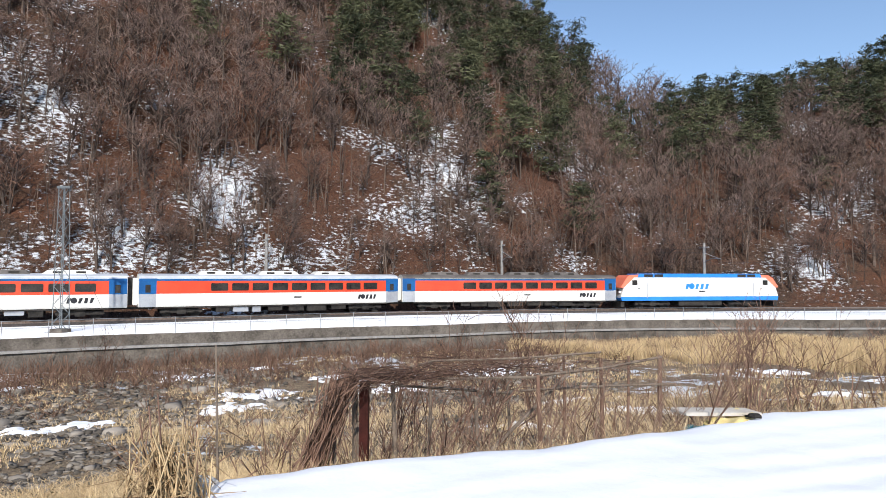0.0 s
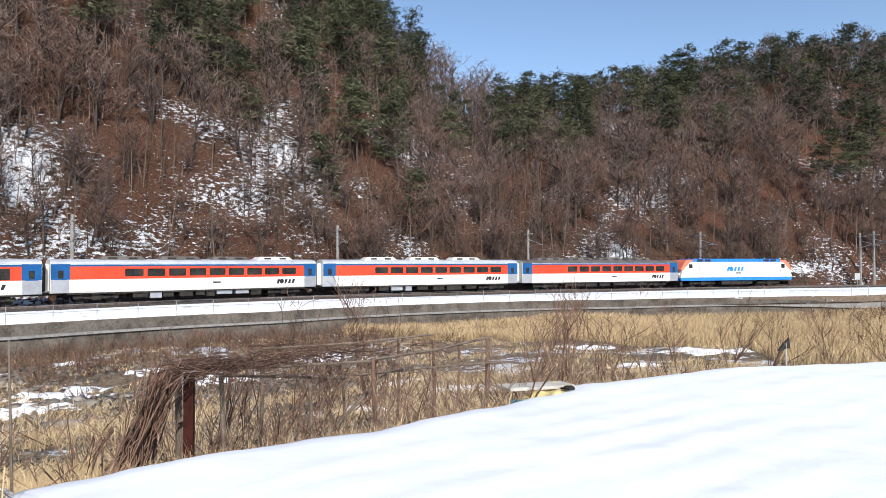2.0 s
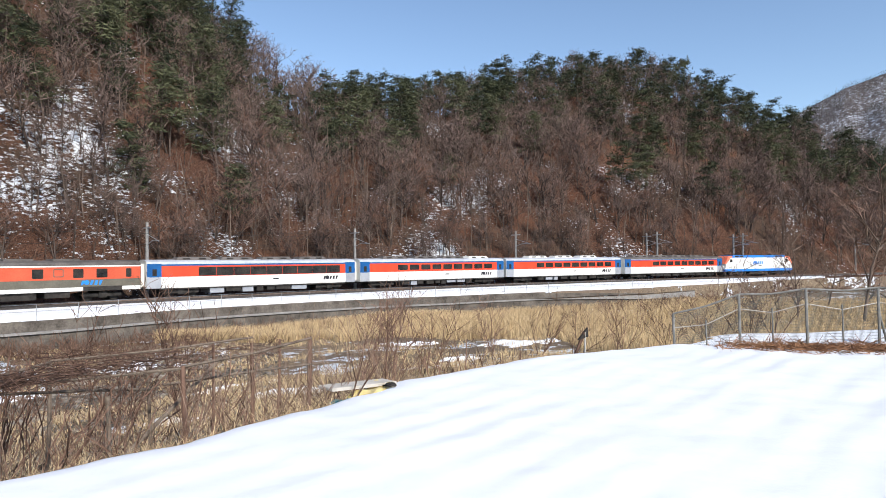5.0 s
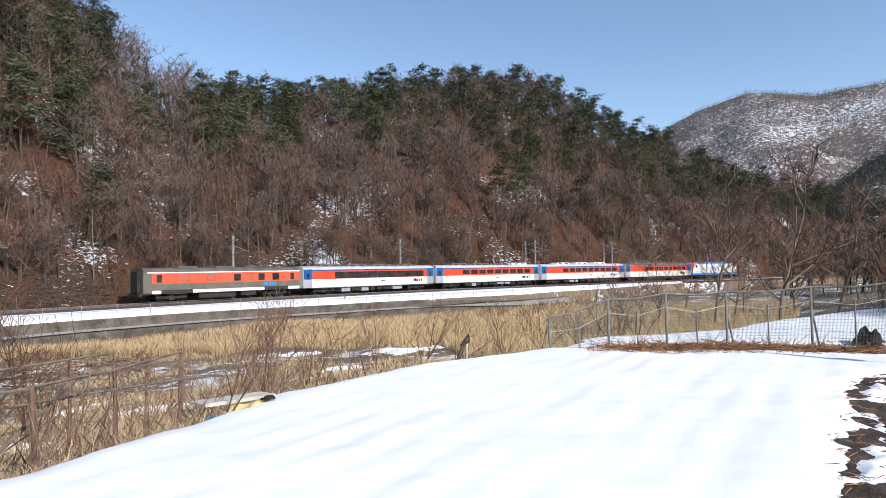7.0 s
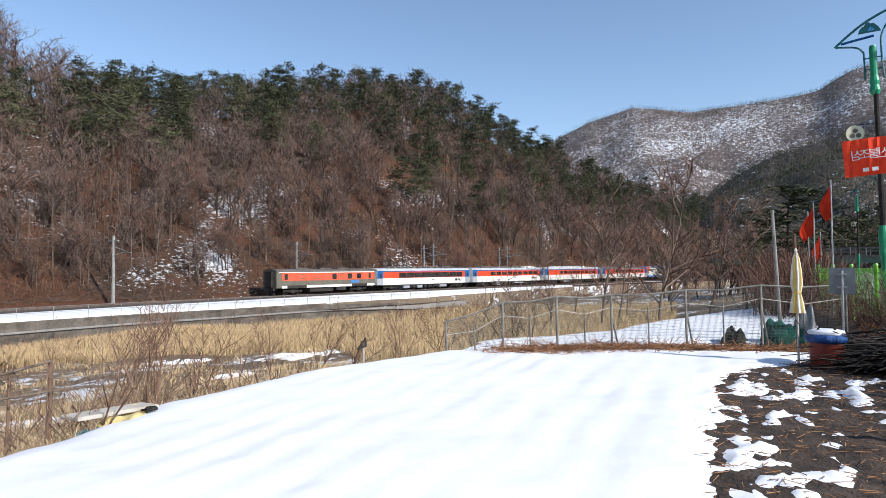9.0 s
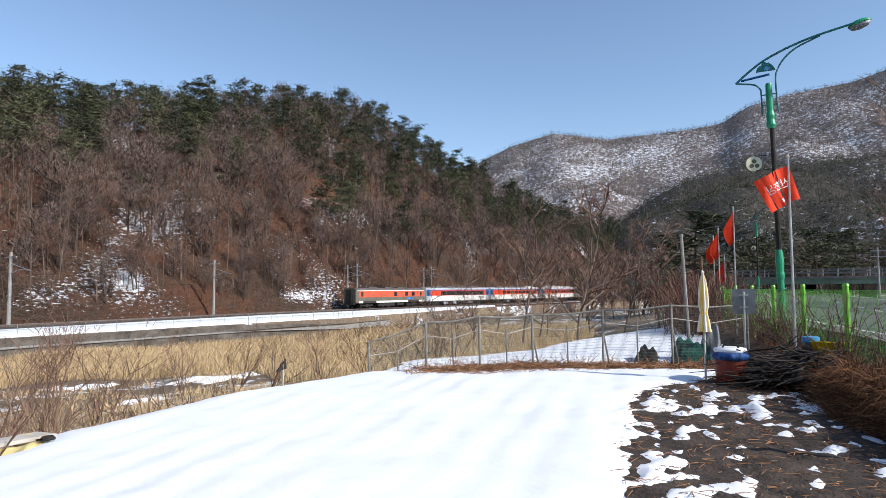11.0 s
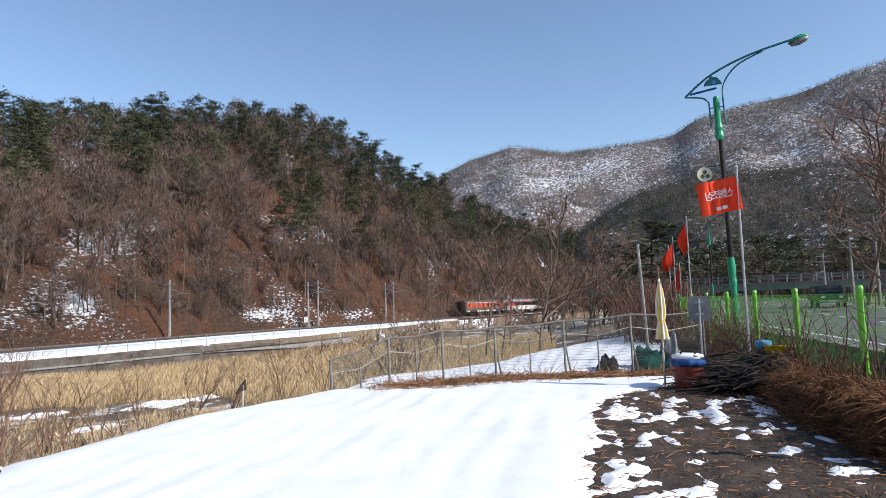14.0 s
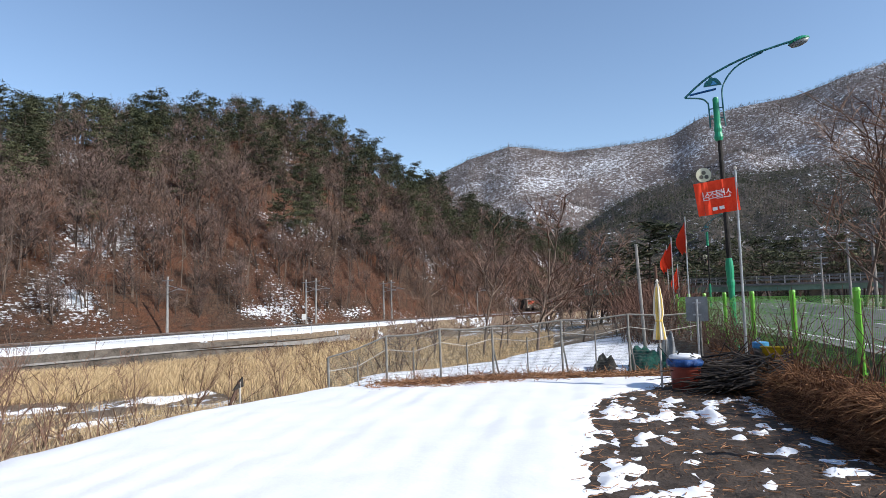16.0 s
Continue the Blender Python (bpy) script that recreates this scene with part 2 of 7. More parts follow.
FIELD = [(-3.05, 6.05), (-1.8, 6.8), (-0.1, 7.5), (1.8, 8.7), (3.4, 10.0), (6.5, 11.1), (10.4, 11.6), (13.8, 8.7), (15.9, 5.6), (16.3, 3.8),
         (11.4, 2.0), (9.8, 1.0), (8.8, 0.5), (7.5, -3), (5, -9), (-6.8, -9), (-3.4, 0), (-2.9, 4.6)]


FIELD2 = [(10.9, 12.1), (13.2, 12.6), (17.6, 11.9), (24, 12.7), (33.6, 13.4), (39, 12.6), (36, 9), (17.2, 4.6), (15.9, 5.9), (13.9, 9.0)]
EAST = [(16.4, 3.9), (36, 9), (39, 12.6), (120, 36), (300, 60), (300, -200), (-60, -200), (-60, -20), (-6.8, -9), (5, -9), (7.5, -3), (8.8, 0.5), (11.4, 2)]


def inside(px, py, poly):
    res = np.zeros(px.shape, bool)
    n = len(poly)
    for i in range(n):
        (x0, y0), (x1, y1) = poly[i], poly[(i + 1) % n]
        if y0 == y1:
            continue
        res ^= ((y0 > py) != (y1 > py)) & (px < (x1 - x0) * (py - y0) / (y1 - y0) + x0)
    return res


def gap_to(px, py, poly):
    best = np.full(px.shape, 1e9)
    n = len(poly)
    for i in range(n):
        (x0, y0), (x1, y1) = poly[i], poly[(i + 1) % n]
        dx, dy = x1 - x0, y1 - y0
        t = np.clip(((px - x0) * dx + (py - y0) * dy) / (dx * dx + dy * dy), 0, 1)
        best = np.minimum(best, np.hypot(px - x0 - t * dx, py - y0 - t * dy))
    return best


def wob(x, y, scale, seed=0.0):
    """Smooth unevenness between about -1 and 1, from a few waves."""
    x, y = np.asarray(x) / scale, np.asarray(y) / scale
    return (np.sin(x * 1.7 + 1.3 * np.sin(y * 1.1 + seed) + seed) + np.sin(y * 2.1 + 1.7 * np.sin(x * 0.9 - seed) + 2 * seed)
            + 0.5 * np.sin(3.9 * x + 2.7 * y + seed) + 0.5 * np.sin(4.7 * y - 3.1 * x + 1.9 * seed)) / 3.0


def low_z(x, y):
    """The ground from the field down to the riverbed, and the flat valley beside the road."""
    x, y = np.asarray(x, float), np.asarray(y, float)
    d = np.full(x.shape, 1e9)
    for poly in (FIELD, FIELD2, EAST):
        d = np.minimum(d, np.where(inside(x, y, poly), 0.0, gap_to(x, y, poly)))
    bed = np.interp(d, [0, 0.5, 2.5, 6, 18, 30, 400], [-0.12, -0.35, -1.1, -1.7, -3.3, -3.75, -3.9])
    bed = bed + np.clip(d - 3, 0, 6) / 6 * (0.16 * wob(x, y, 3.1, 1) + 0.22 * wob(x, y, 8, 4))
    return bed


def hill_z(x, y):
    """The wooded hill behind the track."""
    x, y = np.asarray(x, float), np.asarray(y, float)
    r, az = np.hypot(x, y), np.degrees(np.arctan2(x, y))
    r0 = track_r(az) + 5.0
    r1 = r0 + ridge_off(az)
    top = EYE[2] + np.tan(np.radians(skyline(az))) * r1 - TREE_H
    u = (r - r0) / (r1 - r0)
    z0 = RAIL_Z - 0.1
    rise = np.where(u < 1, 1 - (1 - np.clip(u, 0, 1)) ** 1.25, 1 - 0.25 * np.clip(u - 1, 0, 3) ** 1.3)
    z = z0 + (top - z0) * np.clip(rise, -0.2, 1)
    soft = np.clip(u * 6, 0, 1)
    return z + soft * (0.9 * wob(x, y, 13, 3) + 0.35 * wob(x, y, 4.2, 5)) * np.clip(1.4 - u, 0.3, 1)


# where snow and where russet leaves lie on the slope: bearing, way up the slope, and the spread of both
SNOW_LIES = [(-32.6, 0.28, 1.7, 0.07), (-39.2, 0.21, 1.5, 0.03), (-27.1, 0.14, 2.5, 0.05), (-36.2, 0.07, 4.2, 0.04),
             (-40.8, 0.06, 3.0, 0.04), (-10.4, 0.14, 2.3, 0.035), (-6.1, 0.19, 2.5, 0.04), (-4.5, 0.15, 3.1, 0.05), (1.0, 0.17, 3.0, 0.045),
             (3.0, 0.11, 2.9, 0.05), (1.1, 0.33, 2.5, 0.03), (22.9, 0.25, 2.0, 0.06), (22.4, 0.10, 1.2, 0.02), (33.0, 0.41, 3.1, 0.04), (35.3, 0.04, 2.0, 0.018),
             (45.5, 0.03, 2.0, 0.018), (15.0, 0.06, 3.0, 0.03)]
LEAF_LIES = [(-15.3, 0.14, 3.2, 0.06), (-21.3, 0.19, 4.5, 0.08), (-25.6, 0.26, 3.0, 0.07), (2.1, 0.26, 4.4, 0.06), (7.4, 0.24, 3.3, 0.08),
             (-12.2, 0.06, 10.5, 0.05), (-19.2, 0.09, 4.5, 0.05), (30.5, 0.32, 3.5, 0.12), (37.6, 0.14, 2.6, 0.09), (8.7, 0.28, 2.6, 0.13), (43.7, 0.15, 3.0, 0.08)]


def lies(rows, az, u):
    """How thickly something lies at a bearing and a way up the slope, from 0 to 1."""
    az, u = np.asarray(az, float), np.asarray(u, float)
    out = np.zeros(np.broadcast(az, u).shape)
    for a, w, da, dw in rows:
        out = np.maximum(out, np.exp(-(((az - a) / da) ** 2 + ((u - w) / dw) ** 2) ** 1.5 * 0.7))
    return out


def land():
    azs = np.concatenate([np.arange(-110, -60, 2.0), np.arange(-60, 95, 0.45), np.arange(95, 251, 4.0)])
    near = np.concatenate([np.linspace(0.5, 5, 6), np.linspace(5.6, 20, 40)])
    rows, slots = [], []
    a = np.radians(azs)
    for r in near:
        rows.append((np.full_like(azs, r), None, 0))
    for t in np.linspace(0.04, 1, 46):
        rows.append((20 + t * (wall_r(azs) - 20.0), None, 0))
    for t in (0.002, 0.3, 0.6, 1.0):
        rows.append((wall_r(azs) + 0.05 + t * (track_r(azs) + 5.0 - wall_r(azs)), "bench", 1))
    for t in list(np.linspace(0.012, 1.25, 90)) + [1.5, 2, 3, 4]:
        rows.append((track_r(azs) + 5 + t * ridge_off(azs), "hill", 2))
    rows.append((np.full_like(azs, 4200.0), "far", 2))
    n = len(azs)
    verts = []
    for r, kind, slot in rows:
        x, y = r * np.sin(a), r * np.cos(a)
        if kind is None:
            z = low_z(x, y)
        elif kind == "bench":
            z = np.full_like(azs, RAIL_Z - 0.30)
        elif kind == "hill":
            z = hill_z(x, y)
        else:
            z = np.full_like(azs, -3.0)
        back = (azs > 115)
        z = np.where(back & (kind is not None), -0.4, z)
        verts.append(np.stack([x, y, z], 1))
    v = np.concatenate(verts)
    faces, mats = [], []
    bench0 = [k for k, row in enumerate(rows) if row[1] == "bench"][0]
    for i in range(len(rows) - 1):
        for j in range(n):
            k = (j + 1) % n
            faces.append((i * n + j, i * n + k, (i + 1) * n + k, (i + 1) * n + j))
            slot = rows[i + 1][2] if rows[i + 1][2] != 1 or rows[i][2] == 1 else 0
            if slot == 1 and azs[j] > 53 and i < bench0 + 2:
                slot = 2
            mats.append(slot)
    me = soup("ground", v, faces, M_BED, smooth=True)
    me.materials.append(M_SNOW_BENCH)
    me.materials.append(M_HILL)
    me.polygons.foreach_set("material_index", np.array(mats, np.int32)[:len(me.polygons)])
    r_all, az_all = np.hypot(v[:, 0], v[:, 1]), np.tile(azs, len(rows))
    u_all = (r_all - track_r(az_all) - 5.0) / ridge_off(az_all)
    for name, lie in (("snow_lie", SNOW_LIES), ("leaf_lie", LEAF_LIES)):
        me.attributes.new(name, "FLOAT", "POINT").data.foreach_set("value", lies(lie, az_all, u_all).astype(np.float32))
    return tagged(new("ground", me), "valley ground of gravel, dry grass, leaf litter and snow patches", "ground", kind="structure")


land()


# ---- field, wall and track ----
SOIL = [(16.2, 4.9), (13.9, 4.95), (12.6, 5.35), (11.3, 5.2), (10.2, 4.9), (9.2, 4.3), (7.6, 3.7), (6.0, 2.9), (3.4, 1.5), (2, -3), (7.5, -3), (8.8, 0.5), (9.8, 1.0), (11.4, 2.0), (16.3, 3.8)]


def nearest_on(px, py, poly):
    """The nearest points of an outline."""
    best, qx, qy = np.full(px.shape, 1e9), px.copy(), py.copy()
    for (x0, y0), (x1, y1) in zip(poly, poly[1:] + poly[:1]):
        dx, dy = x1 - x0, y1 - y0
        t = np.clip(((px - x0) * dx + (py - y0) * dy) / (dx * dx + dy * dy), 0, 1)
        d = np.hypot(px - x0 - t * dx, py - y0 - t * dy)
        qx, qy = np.where(d < best, x0 + t * dx, qx), np.where(d < best, y0 + t * dy, qy)
        best = np.minimum(best, d)
    return qx, qy


def snow_field():
    """Snow over the furrows; where soil shows it thins to scraps that lie between the clods."""
    step = 0.085
    xs, ys = np.meshgrid(np.arange(-7, 17, step), np.arange(-9, 12.4, step), indexing="ij")
    keep = inside(xs, ys, FIELD)
    d = gap_to(xs, ys, FIELD)
    ds = gap_to(xs, ys, SOIL) * np.where(inside(xs, ys, SOIL), 1, -1)
    fur = (0.0045 + 0.0045 * wob(xs, ys, 1.7, 4)) * np.sin((xs * -0.41 + ys * 0.91) * 2 * math.pi / 0.62 + 0.9 * wob(xs, ys, 2.2, 1))
    z = 0.085 * np.minimum(1, d / 0.4) ** 0.6 + fur * np.clip(d / 1.2, 0, 1) + 0.028 * wob(xs, ys, 2.3, 2) + 0.012 * wob(xs, ys, 0.5, 3) + 0.005 * wob(xs, ys, 0.19, 8)
    thin = np.clip((ds + 0.25) / 0.7, 0, 1)
    scraps = 0.0 + 0.085 * wob(xs * 0.7, ys * 1.4, 0.36, 4) + 0.07 * wob(xs, ys, 0.15, 6) + 0.05 * wob(xs, ys, 1.4, 8) - 0.035 - 0.03 * np.clip(ds - 1.5, 0, 1)
    z = np.where(thin > 0, z * (1 - thin) + (0.03 + scraps) * thin, z)
    n, m = xs.shape
    ex, ey = nearest_on(xs, ys, FIELD)
    vx, vy = np.where(keep, xs, ex), np.where(keep, ys, ey)
    z = np.where(keep, z, -0.08)
    v = np.stack([vx + 0.05 * wob(xs, ys, 0.4, 7), vy + 0.05 * wob(xs, ys, 0.35, 9), z], -1).reshape(-1, 3)
    q = keep[:-1, :-1] | keep[1:, :-1] | keep[1:, 1:] | keep[:-1, 1:]
    i, j = np.nonzero(q)
    f = np.stack([i * m + j, (i + 1) * m + j, (i + 1) * m + j + 1, i * m + j + 1], 1)
    me = soup("snow_field", v, f, M_SNOW, smooth=True)
    tagged(new("snow_field", me), "garden field under smooth white snow with faint furrows", "snow field", kind="structure")
    xs, ys = np.meshgrid(np.arange(1.5, 16.6, 0.07), np.arange(-3.2, 5.8, 0.07), indexing="ij")
    ins = inside(xs, ys, SOIL)
    z = 0.035 + 0.022 * wob(xs, ys, 0.3, 3) + 0.014 * wob(xs, ys, 0.11, 5) - 0.12 * np.clip(0.15 - gap_to(xs, ys, SOIL), 0, 1)
    n, m = xs.shape
    i, j = np.nonzero(ins[:-1, :-1] & ins[1:, :-1] & ins[1:, 1:] & ins[:-1, 1:])
    f = np.stack([i * m + j, (i + 1) * m + j, (i + 1) * m + j + 1, i * m + j + 1], 1)
    me = soup("bare_soil", np.stack([xs, ys, z], -1).reshape(-1, 3), f, M_SOIL, smooth=True)
    tagged(new("bare_soil", me), "dark damp bare soil between melting scraps of snow", "soil", kind="structure")
    xs, ys = np.meshgrid(np.arange(10, 40, 0.3), np.arange(4, 14, 0.3), indexing="ij")
    ins, d = inside(xs, ys, FIELD2), gap_to(xs, ys, FIELD2)
    z = 0.10 * np.minimum(1, d / 0.6) - 0.03 + 0.04 * wob(xs, ys, 2, 3) - 0.25 * np.clip(1 - gap_to(xs, ys, FIELD) / 1.9, 0, 1)
    n, m = xs.shape
    i, j = np.nonzero(ins[:-1, :-1] & ins[1:, :-1] & ins[1:, 1:] & ins[:-1, 1:])
    f = np.stack([i * m + j, (i + 1) * m + j, (i + 1) * m + j + 1, i * m + j + 1], 1)
    me = soup("snow_field_behind", np.stack([xs, ys, z], -1).reshape(-1, 3), f, M_SNOW, smooth=True)
    tagged(new("snow_field_behind", me), "second snow-covered field behind the net fence", "snow field", kind="structure")


M_SOIL = mottled("dark_damp_soil", (0.022, 0.016, 0.012), (0.095, 0.070, 0.054), 2.5, 0.9, 0, 0.8, 0.04)
snow_field()

M_CONCRETE = mottled("stained_concrete", (0.050, 0.042, 0.035), (0.185, 0.16, 0.135), 0.9, 0.9, 0, 0.5, 0.03)
M_BALLAST = mottled("dark_ballast", (0.03, 0.027, 0.025), (0.12, 0.105, 0.095), 6, 0.95, 0, 0.8, 0.05)
M_STEEL = mottled("rusty_rail_steel", (0.10, 0.065, 0.045), (0.28, 0.22, 0.19), 4, 0.5, 0.6)
M_GALV = mottled("galvanised_steel", (0.30, 0.31, 0.32), (0.50, 0.51, 0.52), 5, 0.45, 0.6)
M_POLE = mottled("concrete_pole", (0.20, 0.19, 0.18), (0.34, 0.325, 0.305), 3, 0.85)


def ribbon(name, offs, zs, s0, s1, step, material, label, cat, closed=True):
    """A strip with the section (offs, zs) along the track."""
    sh = Shape()
    ss = np.arange(s0, s1 + 0.01, step)
    k = len(offs)
    for s in ss:
        for o, z in zip(offs, zs):
            x, y, _ = on_track(s, o)
            sh.v.append((x, y, z))
    for i in range(len(ss) - 1):
        for j in range(k if closed else k - 1):
            sh.f.append((i * k + j, i * k + (j + 1) % k, (i + 1) * k + (j + 1) % k, (i + 1) * k + j))
            sh.m.append(0)
    return tagged(part(name, sh, material), label, cat, kind="structure")


ribbon("ballast_bed", [-2.6, -1.7, 1.7, 2.6], [RAIL_Z - 0.42, RAIL_Z - 0.16, RAIL_Z - 0.16, RAIL_Z - 0.42], 90, 640, 3, M_BALLAST,
       "dark gravel ballast bed under the railway track", "track bed")
for off in (-0.72, 0.72):
    ribbon("rail", [off - 0.035, off + 0.035, off + 0.035, off - 0.035], [RAIL_Z - 0.16, RAIL_Z - 0.16, RAIL_Z, RAIL_Z], 90, 640, 3, M_STEEL,
           "worn steel rail on dark ballast", "rail")


def polar(az, r, z=0.0):
    return Vector((r * math.sin(radians(az)), r * math.cos(radians(az)), z))


def retaining_wall():
    root = tagged(new("retaining_wall"), "stained grey concrete retaining wall with a lower ledge under the railway", "retaining wall", kind="structure")
    azs = np.arange(-100, 44.01, 1.0)

    def course(z0, z1, out0, out1, lo, hi):
        sh = Shape()
        pts = azs[(azs >= lo) & (azs <= hi)]
        for az in pts:
            r = float(wall_r(az))
            sink = max(0.0, (az - 30) / 14) * 0.9
            for rr, z in ((r - out0, z0), (r - out1, z1 - sink), (r + 0.35, z1 - sink), (r + 0.35, z0)):
                sh.v.append(tuple(polar(az, rr, z)))
        for i in range(len(pts) - 1):
            for j in range(4):
                sh.f.append((i * 4 + j, i * 4 + 4 + j, i * 4 + 4 + (j + 1) % 4, i * 4 + (j + 1) % 4))
                sh.m.append(0)
        sh.f += [(0, 1, 2, 3), tuple(len(sh.v) - 4 + k for k in (3, 2, 1, 0))]
        sh.m += [0, 0]
        return sh

    part("lower_wall", course(-5.2, -2.55, 0.42, 0.30, -100, 44), M_CONCRETE, root)
    part("ledge", course(-2.55, -2.40, 0.46, 0.46, -100, 44), M_POLE, root)
    part("upper_wall", course(-2.40, -1.70, 0.12, 0.05, -100, 44), M_CONCRETE, root)
    return root


retaining_wall()

# ---- the train ----
CAR, LOCO, VAN, SPEED, NOSE0 = 24.3, 19.4, 20.0, 16.7, 302.2
M_WHITE = mottled("cream_white_coach_paint", (0.56, 0.545, 0.50), (0.74, 0.725, 0.68), 0.7, 0.4, 0, 0.05, 0.004, True, 0.5, 8)
M_RED = mottled("orange_red_coach_paint", (0.52, 0.042, 0.014), (0.70, 0.065, 0.022), 0.8, 0.35, 0, 0.05, 0.004, True, 0.5, 8)
M_BLUE = mottled("blue_coach_paint", (0.005, 0.060, 0.19), (0.009, 0.095, 0.27), 0.8, 0.55, 0, 0.05, 0.004, True, 0.2, 8)
M_ROOF = mottled("silver_grey_roof_paint", (0.36, 0.38, 0.42), (0.55, 0.57, 0.61), 0.6, 0.5, 0.1, 0.1, 0.004, True)
M_DARKROOF = mottled("sooty_dark_roof", (0.06, 0.055, 0.05), (0.15, 0.13, 0.12), 0.6, 0.7, 0, 0.2, 0.01, True)
M_UNDER = mottled("grimy_underframe", (0.012, 0.011, 0.010), (0.055, 0.048, 0.042), 2.0, 0.8, 0.2, 0.4, 0.01, True)
M_DOOR = mottled("brushed_grey_door", (0.30, 0.31, 0.33), (0.42, 0.43, 0.45), 1.5, 0.4, 0.4, 0.1, 0.004, True)
M_OLIVE = mottled("olive_grey_van_paint", (0.09, 0.082, 0.062), (0.145, 0.13, 0.10), 0.8, 0.5, 0, 0.05, 0.004, True)
M_VANRED = mottled("faded_orange_van_paint", (0.45, 0.072, 0.034), (0.58, 0.105, 0.050), 0.8, 0.45, 0, 0.05, 0.004, True)
M_CORAL = mottled("coral_red_loco_paint", (0.75, 0.16, 0.09), (0.85, 0.22, 0.13), 0.8, 0.35, 0, 0.05, 0.004, True, 0.5)
M_LOCOBLUE = mottled("bright_blue_loco_paint", (0.015, 0.16, 0.52), (0.025, 0.22, 0.65), 0.8, 0.35, 0, 0.05, 0.004, True, 0.5)
M_BLACK = mottled("black_lettering", (0.01, 0.01, 0.012), (0.025, 0.025, 0.03), 4, 0.5, 0, 0.0, 0.001, True)
M_GLASS = mottled("dark_tinted_window_glass", (0.012, 0.013, 0.014), (0.05, 0.045, 0.04), 0.9, 0.06, 0, 0.0, 0.001, True, 0.6)
M_LAMP = mottled("white_headlamp_glass", (0.6, 0.6, 0.58), (0.8, 0.8, 0.78), 3, 0.2, 0, 0, 0.001, True, 0.6)


def section(half, z0, z1, roof):
    """Half-width, sill, eaves and crown of a car body, as an outline in y and z."""
    pts = [(-half + 0.06, z0), (-half, z0 + 0.12), (-half, z1)]
    for k in range(1, 8):
        a = math.pi * k / 8
        pts.append((-half * math.cos(a) * (0.97 if 1 < k < 7 else 0.995), z1 + (roof - z1) * math.sin(a) ** 0.75))
    return pts + [(half, z1), (half, z0 + 0.12), (half - 0.06, z0)]


def along(outline, x0, x1):
    """The body drawn out along x."""
    sh, n = Shape(), len(outline)
    sh.add([(x, y, z) for x in (x0, x1) for y, z in outline],
           [(i, n + i, n + (i + 1) % n, (i + 1) % n) for i in range(n)] + [tuple(range(n)), tuple(range(n, 2 * n))[::-1]])
    return sh


def band(x0, x1, z0, z1, y, deep=0.012):
    """A panel on each flank, a little proud of the body."""
    return [Shape().box(x0, -y - deep, z0, x1, -y + 0.01, z1), Shape().box(x0, y - 0.01, z0, x1, y + deep, z1)]


def round_pane(x0, x1, z0, z1, y0, y1, c=0.07):
    return Shape().prism([(x0 + c, z0), (x1 - c, z0), (x1, z0 + c), (x1, z1 - c), (x1 - c, z1), (x0 + c, z1), (x0, z1 - c), (x0, z0 + c)], y0, y1)


def bogie(parent, x, span=2.3, wheel_r=0.43, name="bogie"):
    b = part(name, Shape().box(x - span / 2 - 0.55, -1.12, 0.42, x + span / 2 + 0.55, -0.98, 0.72, 0, 0.05)
             .box(x - span / 2 - 0.55, 0.98, 0.42, x + span / 2 + 0.55, 1.12, 0.72, 0, 0.05)
             .box(x - 0.35, -1.2, 0.3, x + 0.35, 1.2, 0.85, 0, 0.06)
             .box(x - span / 2 - 0.2, -1.2, 0.5, x - span / 2 + 0.2, 1.2, 0.62).box(x + span / 2 - 0.2, -1.2, 0.5, x + span / 2 + 0.2, 1.2, 0.62), M_UNDER, parent)
    for dx in (-span / 2, span / 2):
        for y in (-0.78, 0.72):
            ring = [(x + dx + wheel_r * math.cos(2 * math.pi * k / 16), wheel_r + wheel_r * math.sin(2 * math.pi * k / 16)) for k in range(16)]
            part("wheel", Shape().prism(ring, y, y + 0.09), M_UNDER, b)
    return b


def mark(parent, x0, z0, h, y, material):
    """A company mark on both flanks: a plain ring with a dot and slanted bars."""
    for side in (-1, 1):
        sh = Shape()
        yy = side * (y + 0.018)
        for k in range(5):
            x = x0 + side * -0 + k * h * 0.95
            if k == 1:
                ring = [(x + h * 0.55 * math.cos(a * math.pi / 7) + 0.3 * h, z0 + h * 0.55 + h * 0.55 * math.sin(a * math.pi / 7)) for a in range(14)]
                sh.prism(ring, yy - 0.005, yy + 0.005)
                continue
            sl = 0.25 * h
            sh.prism([(x, z0), (x + (0.6 if k % 2 else 0.45) * h, z0), (x + (0.5 if k % 2 else 0.6) * h + sl, z0 + h), (x + sl, z0 + h)], yy - 0.005, yy + 0.005)
        part("company_mark", sh, material, parent)


